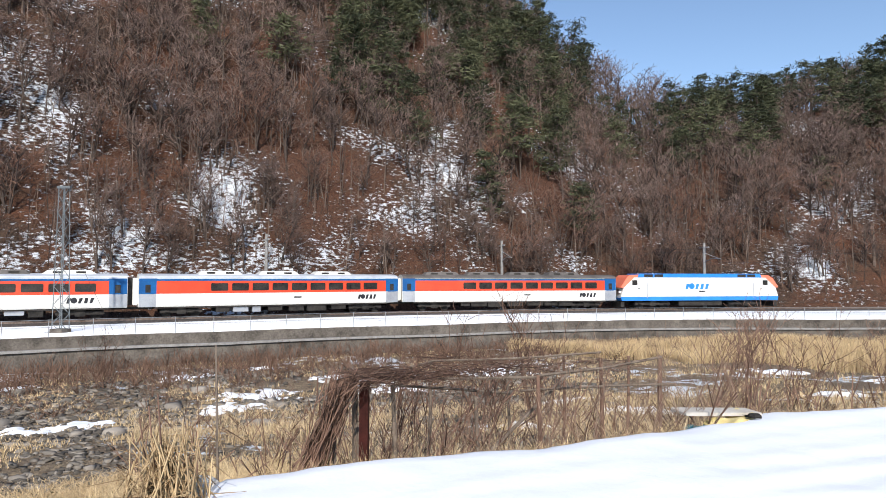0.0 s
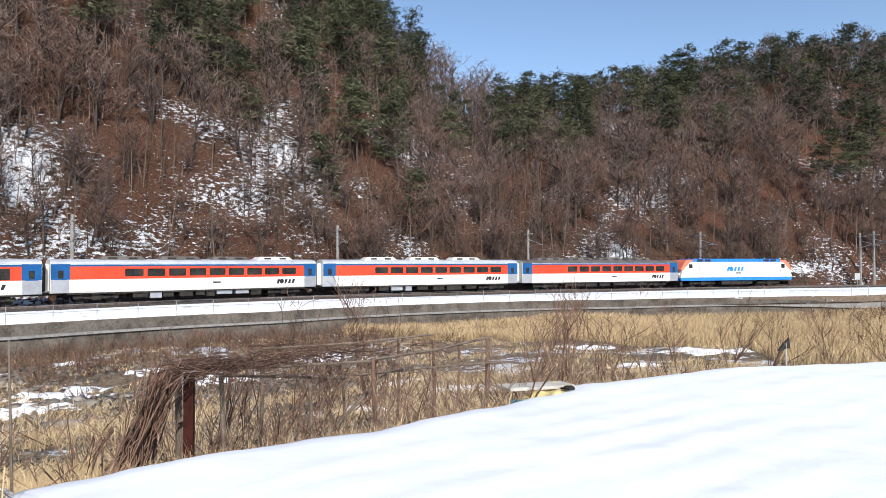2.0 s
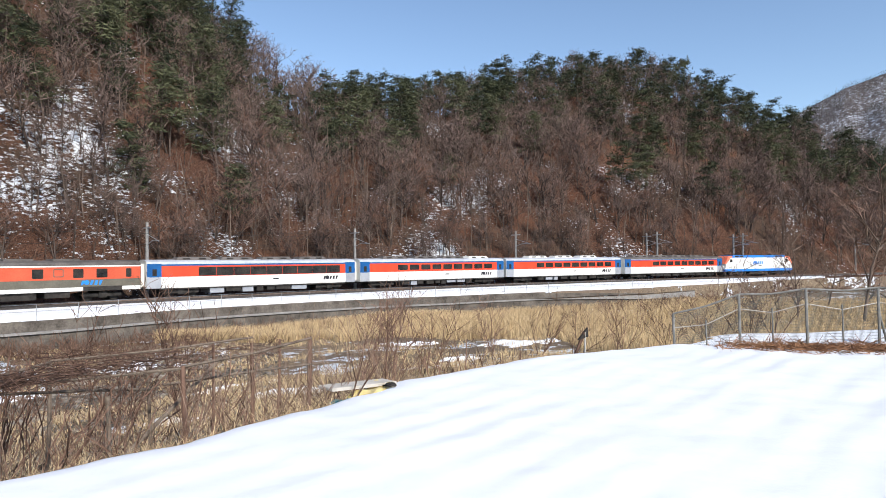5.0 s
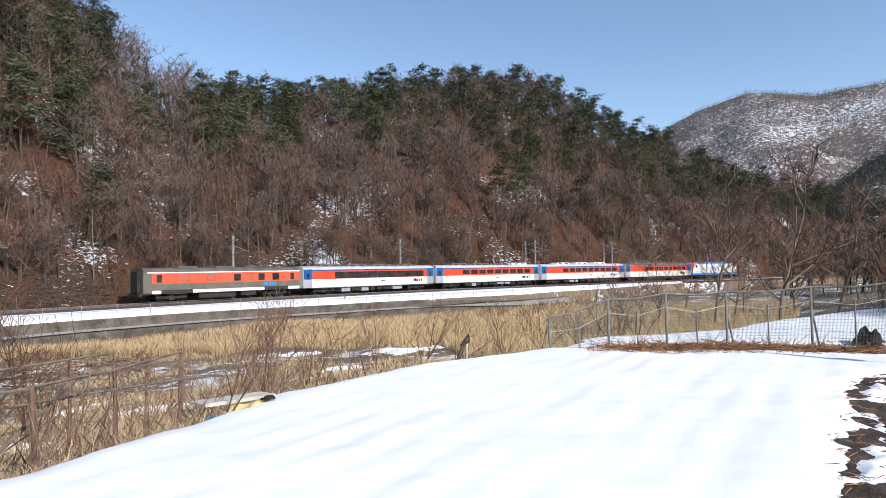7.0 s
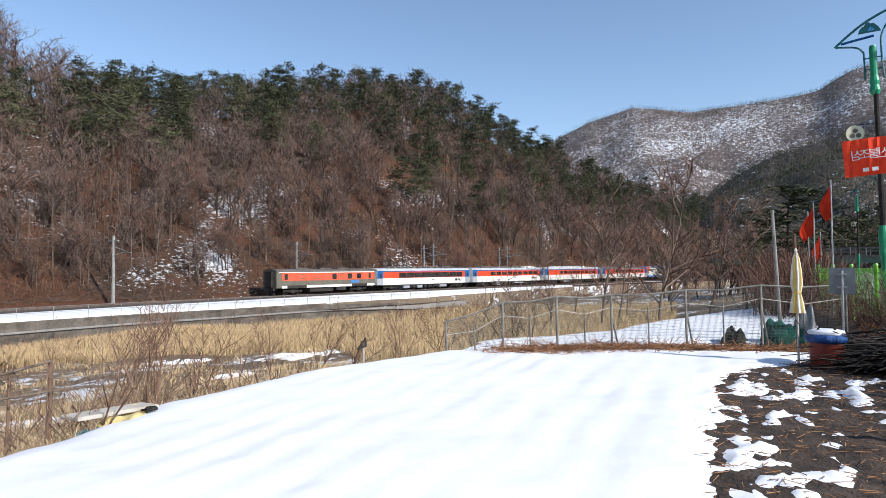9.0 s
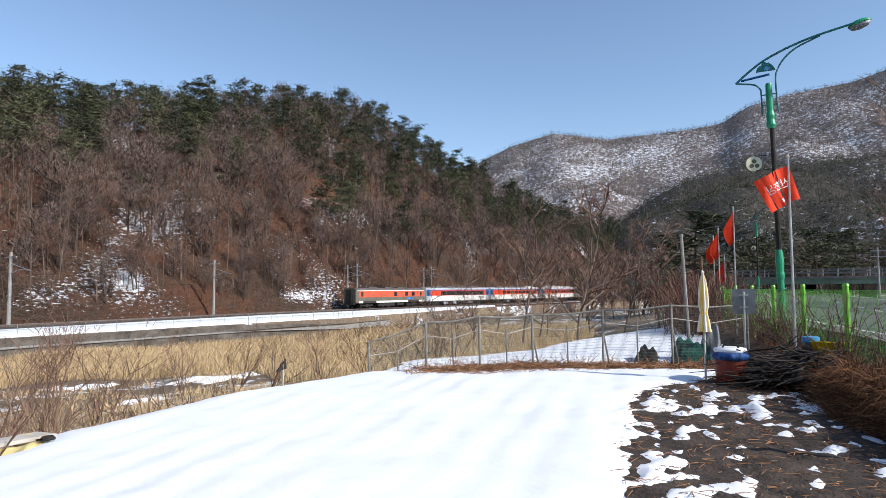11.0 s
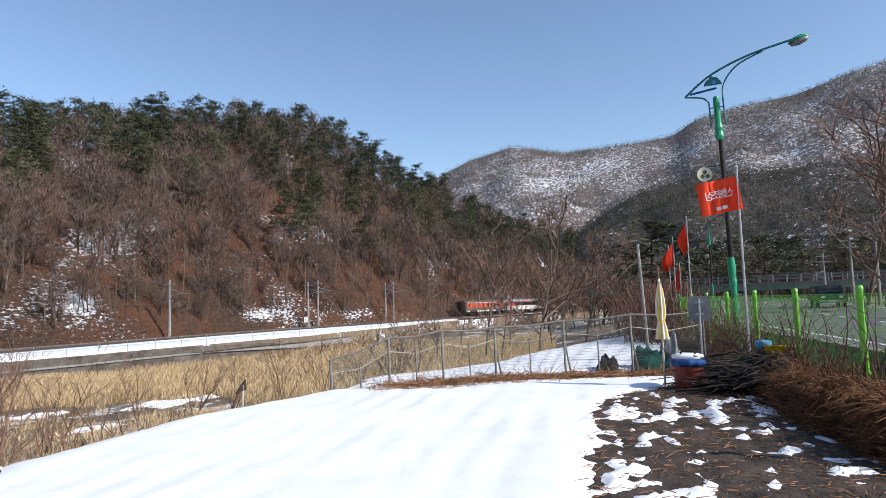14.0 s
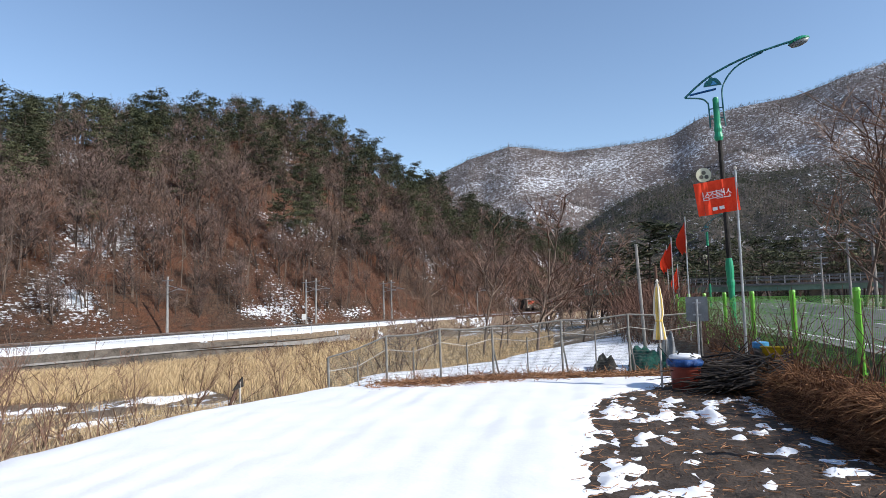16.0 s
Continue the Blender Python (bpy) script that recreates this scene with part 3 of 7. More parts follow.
def coach(label, windows, plain_front, roof_units, white_units, roof_mat, glass_band=False, red_fade=None):
    """A passenger coach 23.5 m long, its nose towards +x, wheels at z = 0."""
    root = tagged(new("passenger_coach"), label, "railway coach", "coaches of the train")
    L, H = 11.75, 1.5
    body = part("body", along(section(H, 0.95, 3.30, 3.72), -L, L), M_WHITE, root)
    part("roof", along(section(H + 0.015, 3.28, 3.32, 3.74), -L + 0.02, L - 0.02), roof_mat, root)
    part("blue_line", band(-L + 1.35, L - 1.35, 3.12, 3.28, H), M_BLUE, root)
    part("red_band", band(-L + 1.35, L - 1.35, 2.05, 3.12, H), red_fade or M_RED, root)
    for s in (-1, 1):
        part("end_panel", band(min(s * (L - 0.02), s * (L - 1.35)), max(s * (L - 0.02), s * (L - 1.35)), 2.05, 3.32, H), M_BLUE, root, "blue end panel")
        d = part("door", band(min(s * (L - 0.25), s * (L - 1.15)), max(s * (L - 0.25), s * (L - 1.15)), 0.98, 3.0, H, 0.03), M_BLUE, root)
        part("lower_panel", band(min(s * (L - 0.03), s * (L - 1.32)), max(s * (L - 0.03), s * (L - 1.32)), 0.98, 2.03, H, 0.034), M_DOOR, d)
        part("door_window", band(min(s * (L - 0.5), s * (L - 0.9)), max(s * (L - 0.5), s * (L - 0.9)), 2.15, 2.8, H, 0.036), M_GLASS, d)
        part("gangway", Shape().box(min(s * L, s * (L + 0.4)), -0.62, 1.1, max(s * L, s * (L + 0.4)), 0.62, 3.35, 0, 0.08), M_WHITE if s < 0 else M_UNDER, root)
    w0, w1 = -L + 1.9 + plain_front, L - 2.1
    step = (w1 - w0) / windows
    for k in range(windows):
        x = w0 + k * step
        gap = 0.03 if glass_band else 0.32
        for y0, y1 in ((-H - 0.022, -H + 0.01), (H - 0.01, H + 0.022)):
            part("window", round_pane(x + gap / 2, x + step - gap / 2, 2.1 if glass_band else 2.26, 2.97 if glass_band else 2.92, y0, y1, 0.02 if glass_band else 0.07), M_GLASS, root)
    for k, x in enumerate(roof_units):
        hue = M_WHITE if k in white_units else M_DARKROOF
        u = part("roof_unit", Shape().add([(x - 1.9, -0.85, 3.66), (x + 1.9, -0.85, 3.66), (x + 1.9, 0.85, 3.66), (x - 1.9, 0.85, 3.66),
                                           (x - 1.5, -0.7, 4.0), (x + 1.5, -0.7, 4.0), (x + 1.5, 0.7, 4.0), (x - 1.5, 0.7, 4.0)],
                                          [(4, 5, 6, 7), (0, 1, 5, 4), (1, 2, 6, 5), (2, 3, 7, 6), (3, 0, 4, 7)]), hue, root)
        for dx in (-0.8, 0.8):
            part("grille", Shape().box(x + dx - 0.35, -0.83, 3.74, x + dx + 0.35, 0.83, 3.9), M_UNDER, u)
    for s in (-8.4, 8.4):
        bogie(root, s)
    rng = random.Random(len(label))
    x = -5.6
    while x < 5.2:
        w = rng.uniform(0.7, 1.9)
        part("underfloor_box", Shape().box(x, -1.3, rng.uniform(0.32, 0.5), x + w, 1.3, 0.95, 0, 0.04), M_DOOR if rng.random() < 0.3 else M_UNDER, root)
        x += w + rng.uniform(0.1, 0.7)
    part("sill", Shape().box(-L + 1.2, -1.42, 0.82, L - 1.2, 1.42, 0.97), M_UNDER, root)
    mark(root, L - 4.3, 1.35, 0.42, H, M_BLACK)
    part("number_bar", band(1.2, 1.9, 1.55, 1.68, H), M_BLACK, root)
    part("coupler", Shape().box(-L - 0.45, -0.15, 0.75, L + 0.45, 0.15, 0.95), M_UNDER, root)
    return root


def locomotive():
    root = tagged(new("electric_locomotive"), "white electric locomotive with blue skirt and coral red cab ends", "locomotive")
    L, H = 9.5, 1.5

    def body_piece(x0, x1, lo0, lo1, hi0, hi1, y, z0, z1):
        return Shape().add([(lo0, -y, z0), (lo1, -y, z0), (lo1, y, z0), (lo0, y, z0), (hi0, -y, z1), (hi1, -y, z1), (hi1, y, z1), (hi0, y, z1)],
                           [(0, 3, 2, 1), (4, 5, 6, 7), (0, 1, 5, 4), (1, 2, 6, 5), (2, 3, 7, 6), (3, 0, 4, 7)])

    part("body", body_piece(0, 0, -L, L, -L + 0.75, L - 0.75, H, 1.25, 3.45), M_WHITE, root)
    part("skirt", body_piece(0, 0, -L + 0.15, L - 0.15, -L, L, H + 0.012, 0.92, 1.36), M_LOCOBLUE, root)
    part("roof", Shape().prism([(-L + 2.0, 3.45), (L - 2.0, 3.45), (L - 2.2, 3.88), (-L + 2.2, 3.88)], -1.42, 1.42), M_LOCOBLUE, root)
    for s in (-1, 1):
        part("cab_roof", Shape().prism([(s * (L - 0.72), 3.44), (s * (L - 2.6), 3.44), (s * (L - 2.5), 3.78), (s * (L - 1.1), 3.70)], -1.4, 1.4), M_CORAL, root)
        part("cab_side", Shape().prism([(s * (L + 0.0), 2.35), (s * (L - 0.4), 2.35), (s * (L - 1.6), 3.45), (s * (L - 0.73), 3.45)], -H - 0.012, H + 0.012), M_CORAL, root)
        part("cab_window", Shape().box(min(s * (L - 1.95), s * (L - 1.35)), -H - 0.02, 2.6, max(s * (L - 1.95), s * (L - 1.35)), H + 0.02, 3.15), M_GLASS, root)
        part("windscreen", Shape().add([(s * (L - 0.36), -1.25, 2.45), (s * (L - 0.36), 1.25, 2.45), (s * (L - 0.66), 1.2, 3.3), (s * (L - 0.66), -1.2, 3.3)], [(0, 1, 2, 3)]), M_GLASS, root)
        part("cab_door", Shape().box(min(s * (L - 2.9), s * (L - 2.2)), -H - 0.02, 1.35, max(s * (L - 2.9), s * (L - 2.2)), H + 0.02, 3.2), M_WHITE, root)
        for y in (-1.53, 1.51):
            part("handrail", Shape().box(s * (L - 3.1) - 0.03, y, 1.2, s * (L - 3.1) + 0.03, y + 0.03, 2.9), M_DOOR, root)
        part("plough", Shape().box(min(s * (L - 0.5), s * (L - 0.1)), -1.3, 0.2, max(s * (L - 0.5), s * (L - 0.1)), 1.3, 0.76), M_UNDER, root)
        bogie(root, s * 5.6, 3.0, 0.55)
        for y in (-1.05, 0.85):
            part("headlight", Shape().box(min(s * (L - 0.25), s * (L + 0.0)), y, 1.75, max(s * (L - 0.25), s * (L + 0.0)), y + 0.22, 1.97), M_LAMP, root)
    part("transformer_box", Shape().box(-2.6, -1.3, 0.35, 2.6, 1.3, 0.8, 0, 0.05), M_UNDER, root)
    for x in (-6.2, -5.0, 5.0, 6.2):
        part("roof_grille", Shape().box(x - 0.5, -1.44, 3.5, x + 0.5, 1.44, 3.80), M_UNDER, root)
    for x in (-5.6, 5.6):
        pan = part("pantograph", Shape().tube([(x - 1.1, -0.5, 4.02), (x + 1.1, -0.5, 4.02), (x + 1.1, 0.5, 4.02), (x - 1.1, 0.5, 4.02), (x - 1.1, -0.5, 4.02)], 0.035, 5), M_UNDER, root)
        up = x < 0
        h = 5.3 if up else 4.2
        part("arm", Shape().tube([(x + 1.0, 0, 4.0), (x - 0.8, 0, 4.0 + (h - 4) * 0.5), (x + 0.4, 0, h)], 0.035, 5), M_UNDER, pan)
        part("bow", Shape().tube([(x + 0.4, -0.8, h - 0.1), (x + 0.4, -0.5, h), (x + 0.4, 0.5, h), (x + 0.4, 0.8, h - 0.1)], 0.03, 5), M_UNDER, pan)
        for dx in (-0.9, 0.9):
            part("insulator", Shape().tube([(x + dx, 0.5, 3.8), (x + dx, 0.5, 4.05)], 0.08, 6), M_DOOR, pan)
    mark(root, -1.9, 2.15, 0.62, H, M_LOCOBLUE)
    part("number_bar", band(-0.3, 0.5, 1.85, 2.0, H), M_BLACK, root)
    for x in (-7.2, 7.2):
        part("number_bar", band(x - 0.25, x + 0.25, 2.2, 2.3, H), M_BLACK, root)
    part("coupler", Shape().box(-L - 0.25, -0.15, 0.8, L + 0.25, 0.15, 1.0), M_UNDER, root)
    return root


def generator_van():
    root = tagged(new("generator_van"), "olive grey and faded orange generator van with a dark roof", "railway van")
    L, H = 9.75, 1.5
    part("body", along(section(H, 1.0, 3.25, 3.7), -L, L), M_OLIVE, root)
    part("roof", along(section(H + 0.015, 3.24, 3.28, 3.72), -L + 0.02, L - 0.02), M_DARKROOF, root)
    part("cream_line", band(-L + 0.4, L, 3.12, 3.24, H), M_WHITE, root)
    part("orange_band", band(-L + 0.9, L - 0.05, 2.0, 3.12, H), M_VANRED, root)
    part("cream_skirt", band(-L + 0.9, L - 0.05, 0.98, 1.32, H), M_WHITE, root)
    part("olive_cut", band(-7.9, -4.4, 0.96, 1.36, H, 0.016), M_UNDER, root)
    part("olive_cut", band(4.6, 8.0, 0.96, 1.36, H, 0.016), M_UNDER, root)
    for x, w, m in ((-8.1, 0.55, M_OLIVE), (-5.2, 0.9, M_VANRED), (-2.3, 0.9, M_VANRED), (1.0, 0.85, M_GLASS), (2.6, 0.8, M_VANRED), (4.2, 0.85, M_GLASS), (6.2, 0.95, M_GLASS), (8.6, 0.5, M_OLIVE)):
        for y0, y1 in ((-H - 0.028, -H + 0.01), (H - 0.01, H + 0.028)):
            if m is M_VANRED:
                p = part("shutter", round_pane(x - w / 2, x + w / 2, 2.25, 2.95, y0, y1, 0.04), M_OLIVE, root)
                part("shutter_leaf", round_pane(x - w / 2 + 0.07, x + w / 2 - 0.07, 2.32, 2.88, y0 - 0.006, y1 + 0.006, 0.04), M_VANRED, p)
            else:
                part("window", round_pane(x - w / 2, x + w / 2, 2.15, 2.95, y0, y1, 0.05), M_GLASS if m is M_GLASS else M_UNDER, root)
    for x in (-4.6, -0.2, 3.5):
        part("roof_hatch", Shape().box(x - 1.1, -0.8, 3.6, x + 1.1, 0.8, 3.86, 0, 0.06), M_DARKROOF, root)
    part("end_door", Shape().box(-L - 0.03, -0.5, 1.1, -L + 0.05, 0.5, 3.0), M_UNDER, root)
    part("gangway", Shape().box(-L - 0.3, -0.75, 1.05, -L, 0.75, 3.35, 0, 0.08), M_UNDER, root)
    part("gangway", Shape().box(L, -0.6, 1.1, L + 0.25, 0.6, 3.3, 0, 0.08), M_WHITE, root)
    for s in (-6.6, 6.4):
        bogie(root, s)
    part("fuel_tank", Shape().box(-3.6, -1.25, 0.35, 1.0, 1.25, 0.98, 0, 0.08), M_UNDER, root)
    part("battery_box", Shape().box(1.6, -1.3, 0.45, 3.6, 1.3, 0.98, 0, 0.05), M_UNDER, root)
    mark(root, 4.4, 1.5, 0.4, H, M_LOCOBLUE)
    part("buffer_beam", Shape().box(-L - 0.35, -1.2, 0.7, -L, 1.2, 1.0), M_UNDER, root)
    return root


engine = locomotive()
coach_a = coach("red and cream coach with a sooty roof behind the locomotive", 9, 4.3, (-7.5, -3, 1.5, 6), (), M_DARKROOF)
coach_b = coach("red and white coach with three white roof units", 9, 3.6, (-5.2, 0.0, 5.2), (0, 1, 2), M_ROOF)
coach_c = coach("red and white coach with nine square windows", 9, 3.4, (-6.3, -1.5, 3.1, 7.6), (3,), M_ROOF)
coach_d = coach("white coach with one long dark window band", 9, 3.0, (-7, -2.5, 2, 6.5), (), M_ROOF, True)
van = generator_van()
TRAIN = [(engine, LOCO / 2)] + [(c, LOCO + CAR * (k + 0.5)) for k, c in enumerate((coach_a, coach_b, coach_c, coach_d))] + [(van, LOCO + 4 * CAR + VAN / 2)]


# ---- trees ----
def sticks(segments, sides=3):
    """Tapered sticks as one soup: rows of (x, y, z, X, Y, Z, r, R)."""
    s = np.asarray(segments, float)
    a, b, r0, r1 = s[:, :3], s[:, 3:6], s[:, 6], s[:, 7]
    d = b - a
    d /= np.maximum(np.linalg.norm(d, axis=1, keepdims=True), 1e-9)
    ref = np.where(np.abs(d[:, 2:3]) < 0.9, np.array([[0.0, 0, 1]]), np.array([[1.0, 0, 0]]))
    u = np.cross(d, ref)
    u /= np.linalg.norm(u, axis=1, keepdims=True)
    w = np.cross(d, u)
    rings = []
    for p, r in ((a, r0), (b, r1)):
        for k in range(sides):
            an = 2 * math.pi * k / sides
            rings.append(p + r[:, None] * (math.cos(an) * u + math.sin(an) * w))
    v = np.stack(rings, 1).reshape(-1, 3)
    base = np.arange(len(s))[:, None] * (2 * sides)
    f = np.concatenate([base + np.array([k, (k + 1) % sides, sides + (k + 1) % sides, sides + k]) for k in range(sides)], 0)
    return v, f


def strips(segments, widen=1.0, seed=3):
    """The thinnest twigs: each a narrow tapered strip, turned at random about its own line."""
    s = np.asarray(segments, float)
    a, b = s[:, :3], s[:, 3:6]
    d = b - a
    u = np.cross(d, np.random.default_rng(seed).normal(0, 1, d.shape))
    u /= np.maximum(np.linalg.norm(u, axis=1, keepdims=True), 1e-9)
    r0, r1 = s[:, 6:7] * widen, s[:, 7:8] * widen
    v = np.stack([a - u * r0, a + u * r0, b + u * r1, b - u * r1], 1).reshape(-1, 3)
    return v, np.arange(len(s))[:, None] * 4 + np.arange(4)


def grow(rng, height, spread=0.55, levels=3, kids=(7, 5, 4), trunk=0.14, lean=0.06, first=0.3, thin=0.016, stems=1, droop=0.0):
    """Segments of a bare tree, thick ones apart from twigs."""
    wood, twig = [], []

    def limb(p, d, length, r, level):
        n = 4 if level == 0 else 3 if level == 1 else 2
        q, step, path = np.array(p), length / n, []
        d = d / np.linalg.norm(d)
        for k in range(n):
            d = d + rng.normal(0, 0.10 + 0.06 * level, 3) + np.array([0, 0, 0.10 if level else 0.02]) - np.array([0, 0, droop * level])
            d /= np.linalg.norm(d)
            e = q + d * step
            ra, rb = r * (1 - 0.75 * k / n), r * (1 - 0.75 * (k + 1) / n)
            (wood if level <= 1 and ra > 0.03 else twig).append((*q, *e, max(ra, thin), max(rb, thin * 0.8)))
            path.append((q.copy(), e.copy(), d.copy()))
            q = e
        if level < levels:
            for _ in range(kids[level]):
                t = rng.uniform(first if level == 0 else 0.15, 1.0) * n
                i = min(int(t), n - 1)
                a, b, dd = path[i]
                side = rng.normal(0, 1, 3)
                side[2] = abs(side[2]) * 0.3
                side /= np.linalg.norm(side)
                nd = dd * (1 - spread) + side * spread
                limb(a + (b - a) * (t - i), nd, length * rng.uniform(0.36, 0.6) * (1.15 - 0.45 * t / n if level == 0 else 1), r * 0.5, level + 1)

    for _ in range(stems):
        limb((0, 0, -0.2), np.array([rng.normal(0, lean * (3 if stems > 1 else 1)), rng.normal(0, lean * (3 if stems > 1 else 1)), 1.0]),
             height * rng.uniform(0.85, 1.0), trunk, 0)
    return wood, twig


def needle_tufts(rng, centres, size, per):
    """Sprays of needles: small crossed blades about each centre."""
    c = np.repeat(np.asarray(centres, float), per, 0)
    n = len(c)
    c = c + rng.normal(0, 1, (n, 3)) * np.array([0.46, 0.46, 0.13]) * size
    d = rng.normal(0, 1, (n, 3)) * np.array([1, 1, 0.55])
    d /= np.linalg.norm(d, axis=1, keepdims=True)
    e = np.cross(d, rng.normal(0, 1, (n, 3)))
    e /= np.linalg.norm(e, axis=1, keepdims=True)
    ln, wd = size * rng.uniform(0.26, 0.52, (n, 1)), size * rng.uniform(0.04, 0.085, (n, 1))
    v = np.stack([c - d * ln - e * wd * 0.3, c + e * wd, c + d * ln, c - e * wd], 1).reshape(-1, 3)
    f = np.arange(n)[:, None] * 4 + np.arange(4)
    return v, f


def pine_parts(rng, height, bare=0.35, wide=0.3, per=5):
    """Trunk and limb sticks, and needle blades, of one pine."""
    wood, tips = [], []
    q = np.array([0.0, 0, -0.3])
    d = np.array([rng.normal(0, 0.05), rng.normal(0, 0.05), 1.0])
    n = 8
    for k in range(n):
        e = q + d / np.linalg.norm(d) * (height + 0.3) / n
        wood.append((*q, *e, 0.17 * (1 - 0.85 * k / n), 0.17 * (1 - 0.85 * (k + 1) / n)))
        if (k + 1) / n > bare:
            t = (k + 0.5) / n
            for _ in range(6):
                a = rng.uniform(0, 2 * math.pi)
                reach = height * wide * (0.35 + 0.65 * min(1, (1.08 - t) / (1 - bare) * 1.25)) * rng.uniform(0.6, 1.05)
                s = q + (e - q) * rng.random()
                tip = s + np.array([math.cos(a) * reach, math.sin(a) * reach, reach * rng.uniform(-0.05, 0.30)])
                wood.append((*s, *tip, 0.05, 0.02))
                for u in (0.35, 0.58, 0.8, 1.0):
                    tips.append(s + (tip - s) * u + rng.normal(0, 0.12, 3))
        q = e
        d = d + np.array([rng.normal(0, 0.07), rng.normal(0, 0.07), 0])
    tips.append(q)
    tips.append(q - np.array([0, 0, 0.35]))
    v, f = needle_tufts(rng, tips, height * 0.105, per + 3)
    return wood, v, f


def thing_tree(name, label, cat, group, trunk_me, crown_me):
    root = tagged(new(name), label, cat, group)
    part("trunk", trunk_me, None, root)
    part("crown", crown_me, None, root)
    return root


rng = np.random.default_rng(7)
BARE, PINES = [], []
for k in range(9):
    tall = k % 3 == 0
    wood, twig = grow(rng, 9.0, 0.5 if tall else 0.62, 3, (9, 5, 4) if not tall else (11, 4, 4), 0.15, 0.05, 0.42 if tall else 0.2, 0.017, 1 if tall else 2)
    BARE.append((wood, twig, soup("bare_trunk", *sticks(wood, 5), M_BARK), soup("bare_crown", *strips(twig, 1.25), (M_TWIG, M_TWIG, M_REDTWIG)[k % 3])))
for k in range(6):
    wood, v, f = pine_parts(rng, 10.0, (0.3, 0.45, 0.2)[k % 3], (0.28, 0.32, 0.25)[k % 3], 5)
    PINES.append((wood, v, f, soup("pine_trunk", *sticks(wood, 4), M_BARK), soup("pine_crown", v, f, M_NEEDLE)))


def is_pine(az, u, w):
    """Where the pines stand: along the ridge and in a few tongues down the slope."""
    p = np.interp(u, [0, 0.35, 0.5, 0.75, 1.1], [0.0, 0.03, 0.26, 0.52, 0.6])
    if -18 < az < 4:
        p = np.interp(u, [0, 0.12, 0.22, 0.4, 0.75, 1.1], [0.0, 0.03, 0.22, 0.42, 0.55, 0.6])
    if -13 < az < -8:
        p = p * 1.5
    if az < -18:
        p = np.interp(u, [0, 0.25, 0.6, 1.1], [0.0, 0.03, 0.12, 0.4])
    if 5 < az < 11:
        p = 0.03
    if 38 < az < 41 and 0.15 < u < 0.6:
        p = 0.5
    return w < p


def forest():
    rng = np.random.default_rng(11)
    bare_src = [thing_tree("bare_tree", "leafless grey-brown deciduous tree on the hillside", "tree", "trees on the hillside", t, c) for _, _, t, c in BARE]
    pine_src = [thing_tree("pine_tree", "dark green pine with a bare lower trunk on the hillside", "tree", "pines on the hillside", t, c) for _, _, _, t, c in PINES]
    used_b, used_p = [False] * len(bare_src), [False] * len(pine_src)
    spots = []
    cell = 3.1
    for az in np.arange(-52, 66, 1.0):
        r0, w = float(track_r(az)) + 6.0, float(ridge_off(az))
        n = max(1, int((w * 1.12) * math.radians(1.0) * (r0 + w / 2) / (cell * cell) * (1.0 if az < 12 else 1.08)))
        for _ in range(n):
            u = rng.uniform(0.0, 1.12)
            a = az + rng.uniform(0, 1)
            r = float(track_r(a)) + 7.0 + u * float(ridge_off(a))
            spots.append((a, r, u, rng.random(), rng.random(), rng.random(), rng.random()))
    counts = {"bare": 0, "pine": 0}
    order = sorted(range(len(spots)), key=lambda i: spots[i][2] + 0.4 * spots[i][6])
    twigs, woods, blades, pwoods = [], [], [], []
    for i in order:
        a, r, u, w, g, h, k = spots[i]
        p = polar(a, r)
        z = float(hill_z(p.x, p.y))
        pine = is_pine(a, u, w)
        if g * 0.37 + h * 0.63 < 0.45 * max(float(lies(SNOW_LIES, a, u + 0.04)), 0.7 * float(lies(SNOW_LIES, a, u)), 0.6 * float(lies(LEAF_LIES, a, u + 0.04))) and not (pine and u > 0.3):
            continue
        key = "pine" if pine else "bare"
        size = (0.72 + 0.55 * g) if pine else (0.5 + 0.55 * g) * (0.75 if u < 0.12 else 1.35 if 4 < a < 12 and u > 0.75 else 1)
        turn = h * 360
        m = pose(p.x, p.y, z - 0.1, (g - 0.5) * 8, (w - 0.5) * 8, turn) @ Matrix.Diagonal((size, size, size, 1))
        counts[key] += 1
        if counts[key] <= (290 if key == "bare" else 200):
            src, used = (pine_src, used_p) if pine else (bare_src, used_b)
            j = int(k * 997) % len(src)
            if not used[j]:
                src[j].matrix_basis = m
                used[j] = True
            else:
                c = copy_thing(src[j], Matrix())
                c.matrix_basis = m
        else:
            j = int(k * 997)
            mm = np.array(m)
            if pine:
                wood, v, f, _, _ = PINES[j % len(PINES)]
                quads = (v @ mm[:3, :3].T + mm[:3, 3]).reshape(-1, 4, 3)
                blades.append(quads[rng.random(len(quads)) < 0.66].reshape(-1, 3))
                pwoods.append(seg_move(wood, mm, size))
            else:
                wood, twig, _, _ = BARE[j % len(BARE)]
                tw = seg_move(twig, mm, size)
                twigs.append(tw[rng.random(len(tw)) < 0.58])
                woods.append(seg_move(wood, mm, size))
    thick = np.concatenate(woods + pwoods)
    tagged(new("far_wood_limbs", soup("far_wood_limbs", *strips(thick[thick[:, 6] <= 0.075], 1.2), M_BARK)), "slender limbs of the dense hillside wood", "woodland", kind="stuff")
    tagged(new("far_wood_trunks", soup("far_wood_trunks", *sticks(thick[thick[:, 6] > 0.075]), M_BARK)), "trunks and limbs of the dense hillside wood", "woodland", kind="stuff")
    tagged(new("far_wood_twigs", soup("far_wood_twigs", *strips(np.concatenate(twigs), 1.5), M_TWIG)), "leafless brown twigs of the dense hillside wood", "woodland", kind="stuff")
    v = np.concatenate(blades)
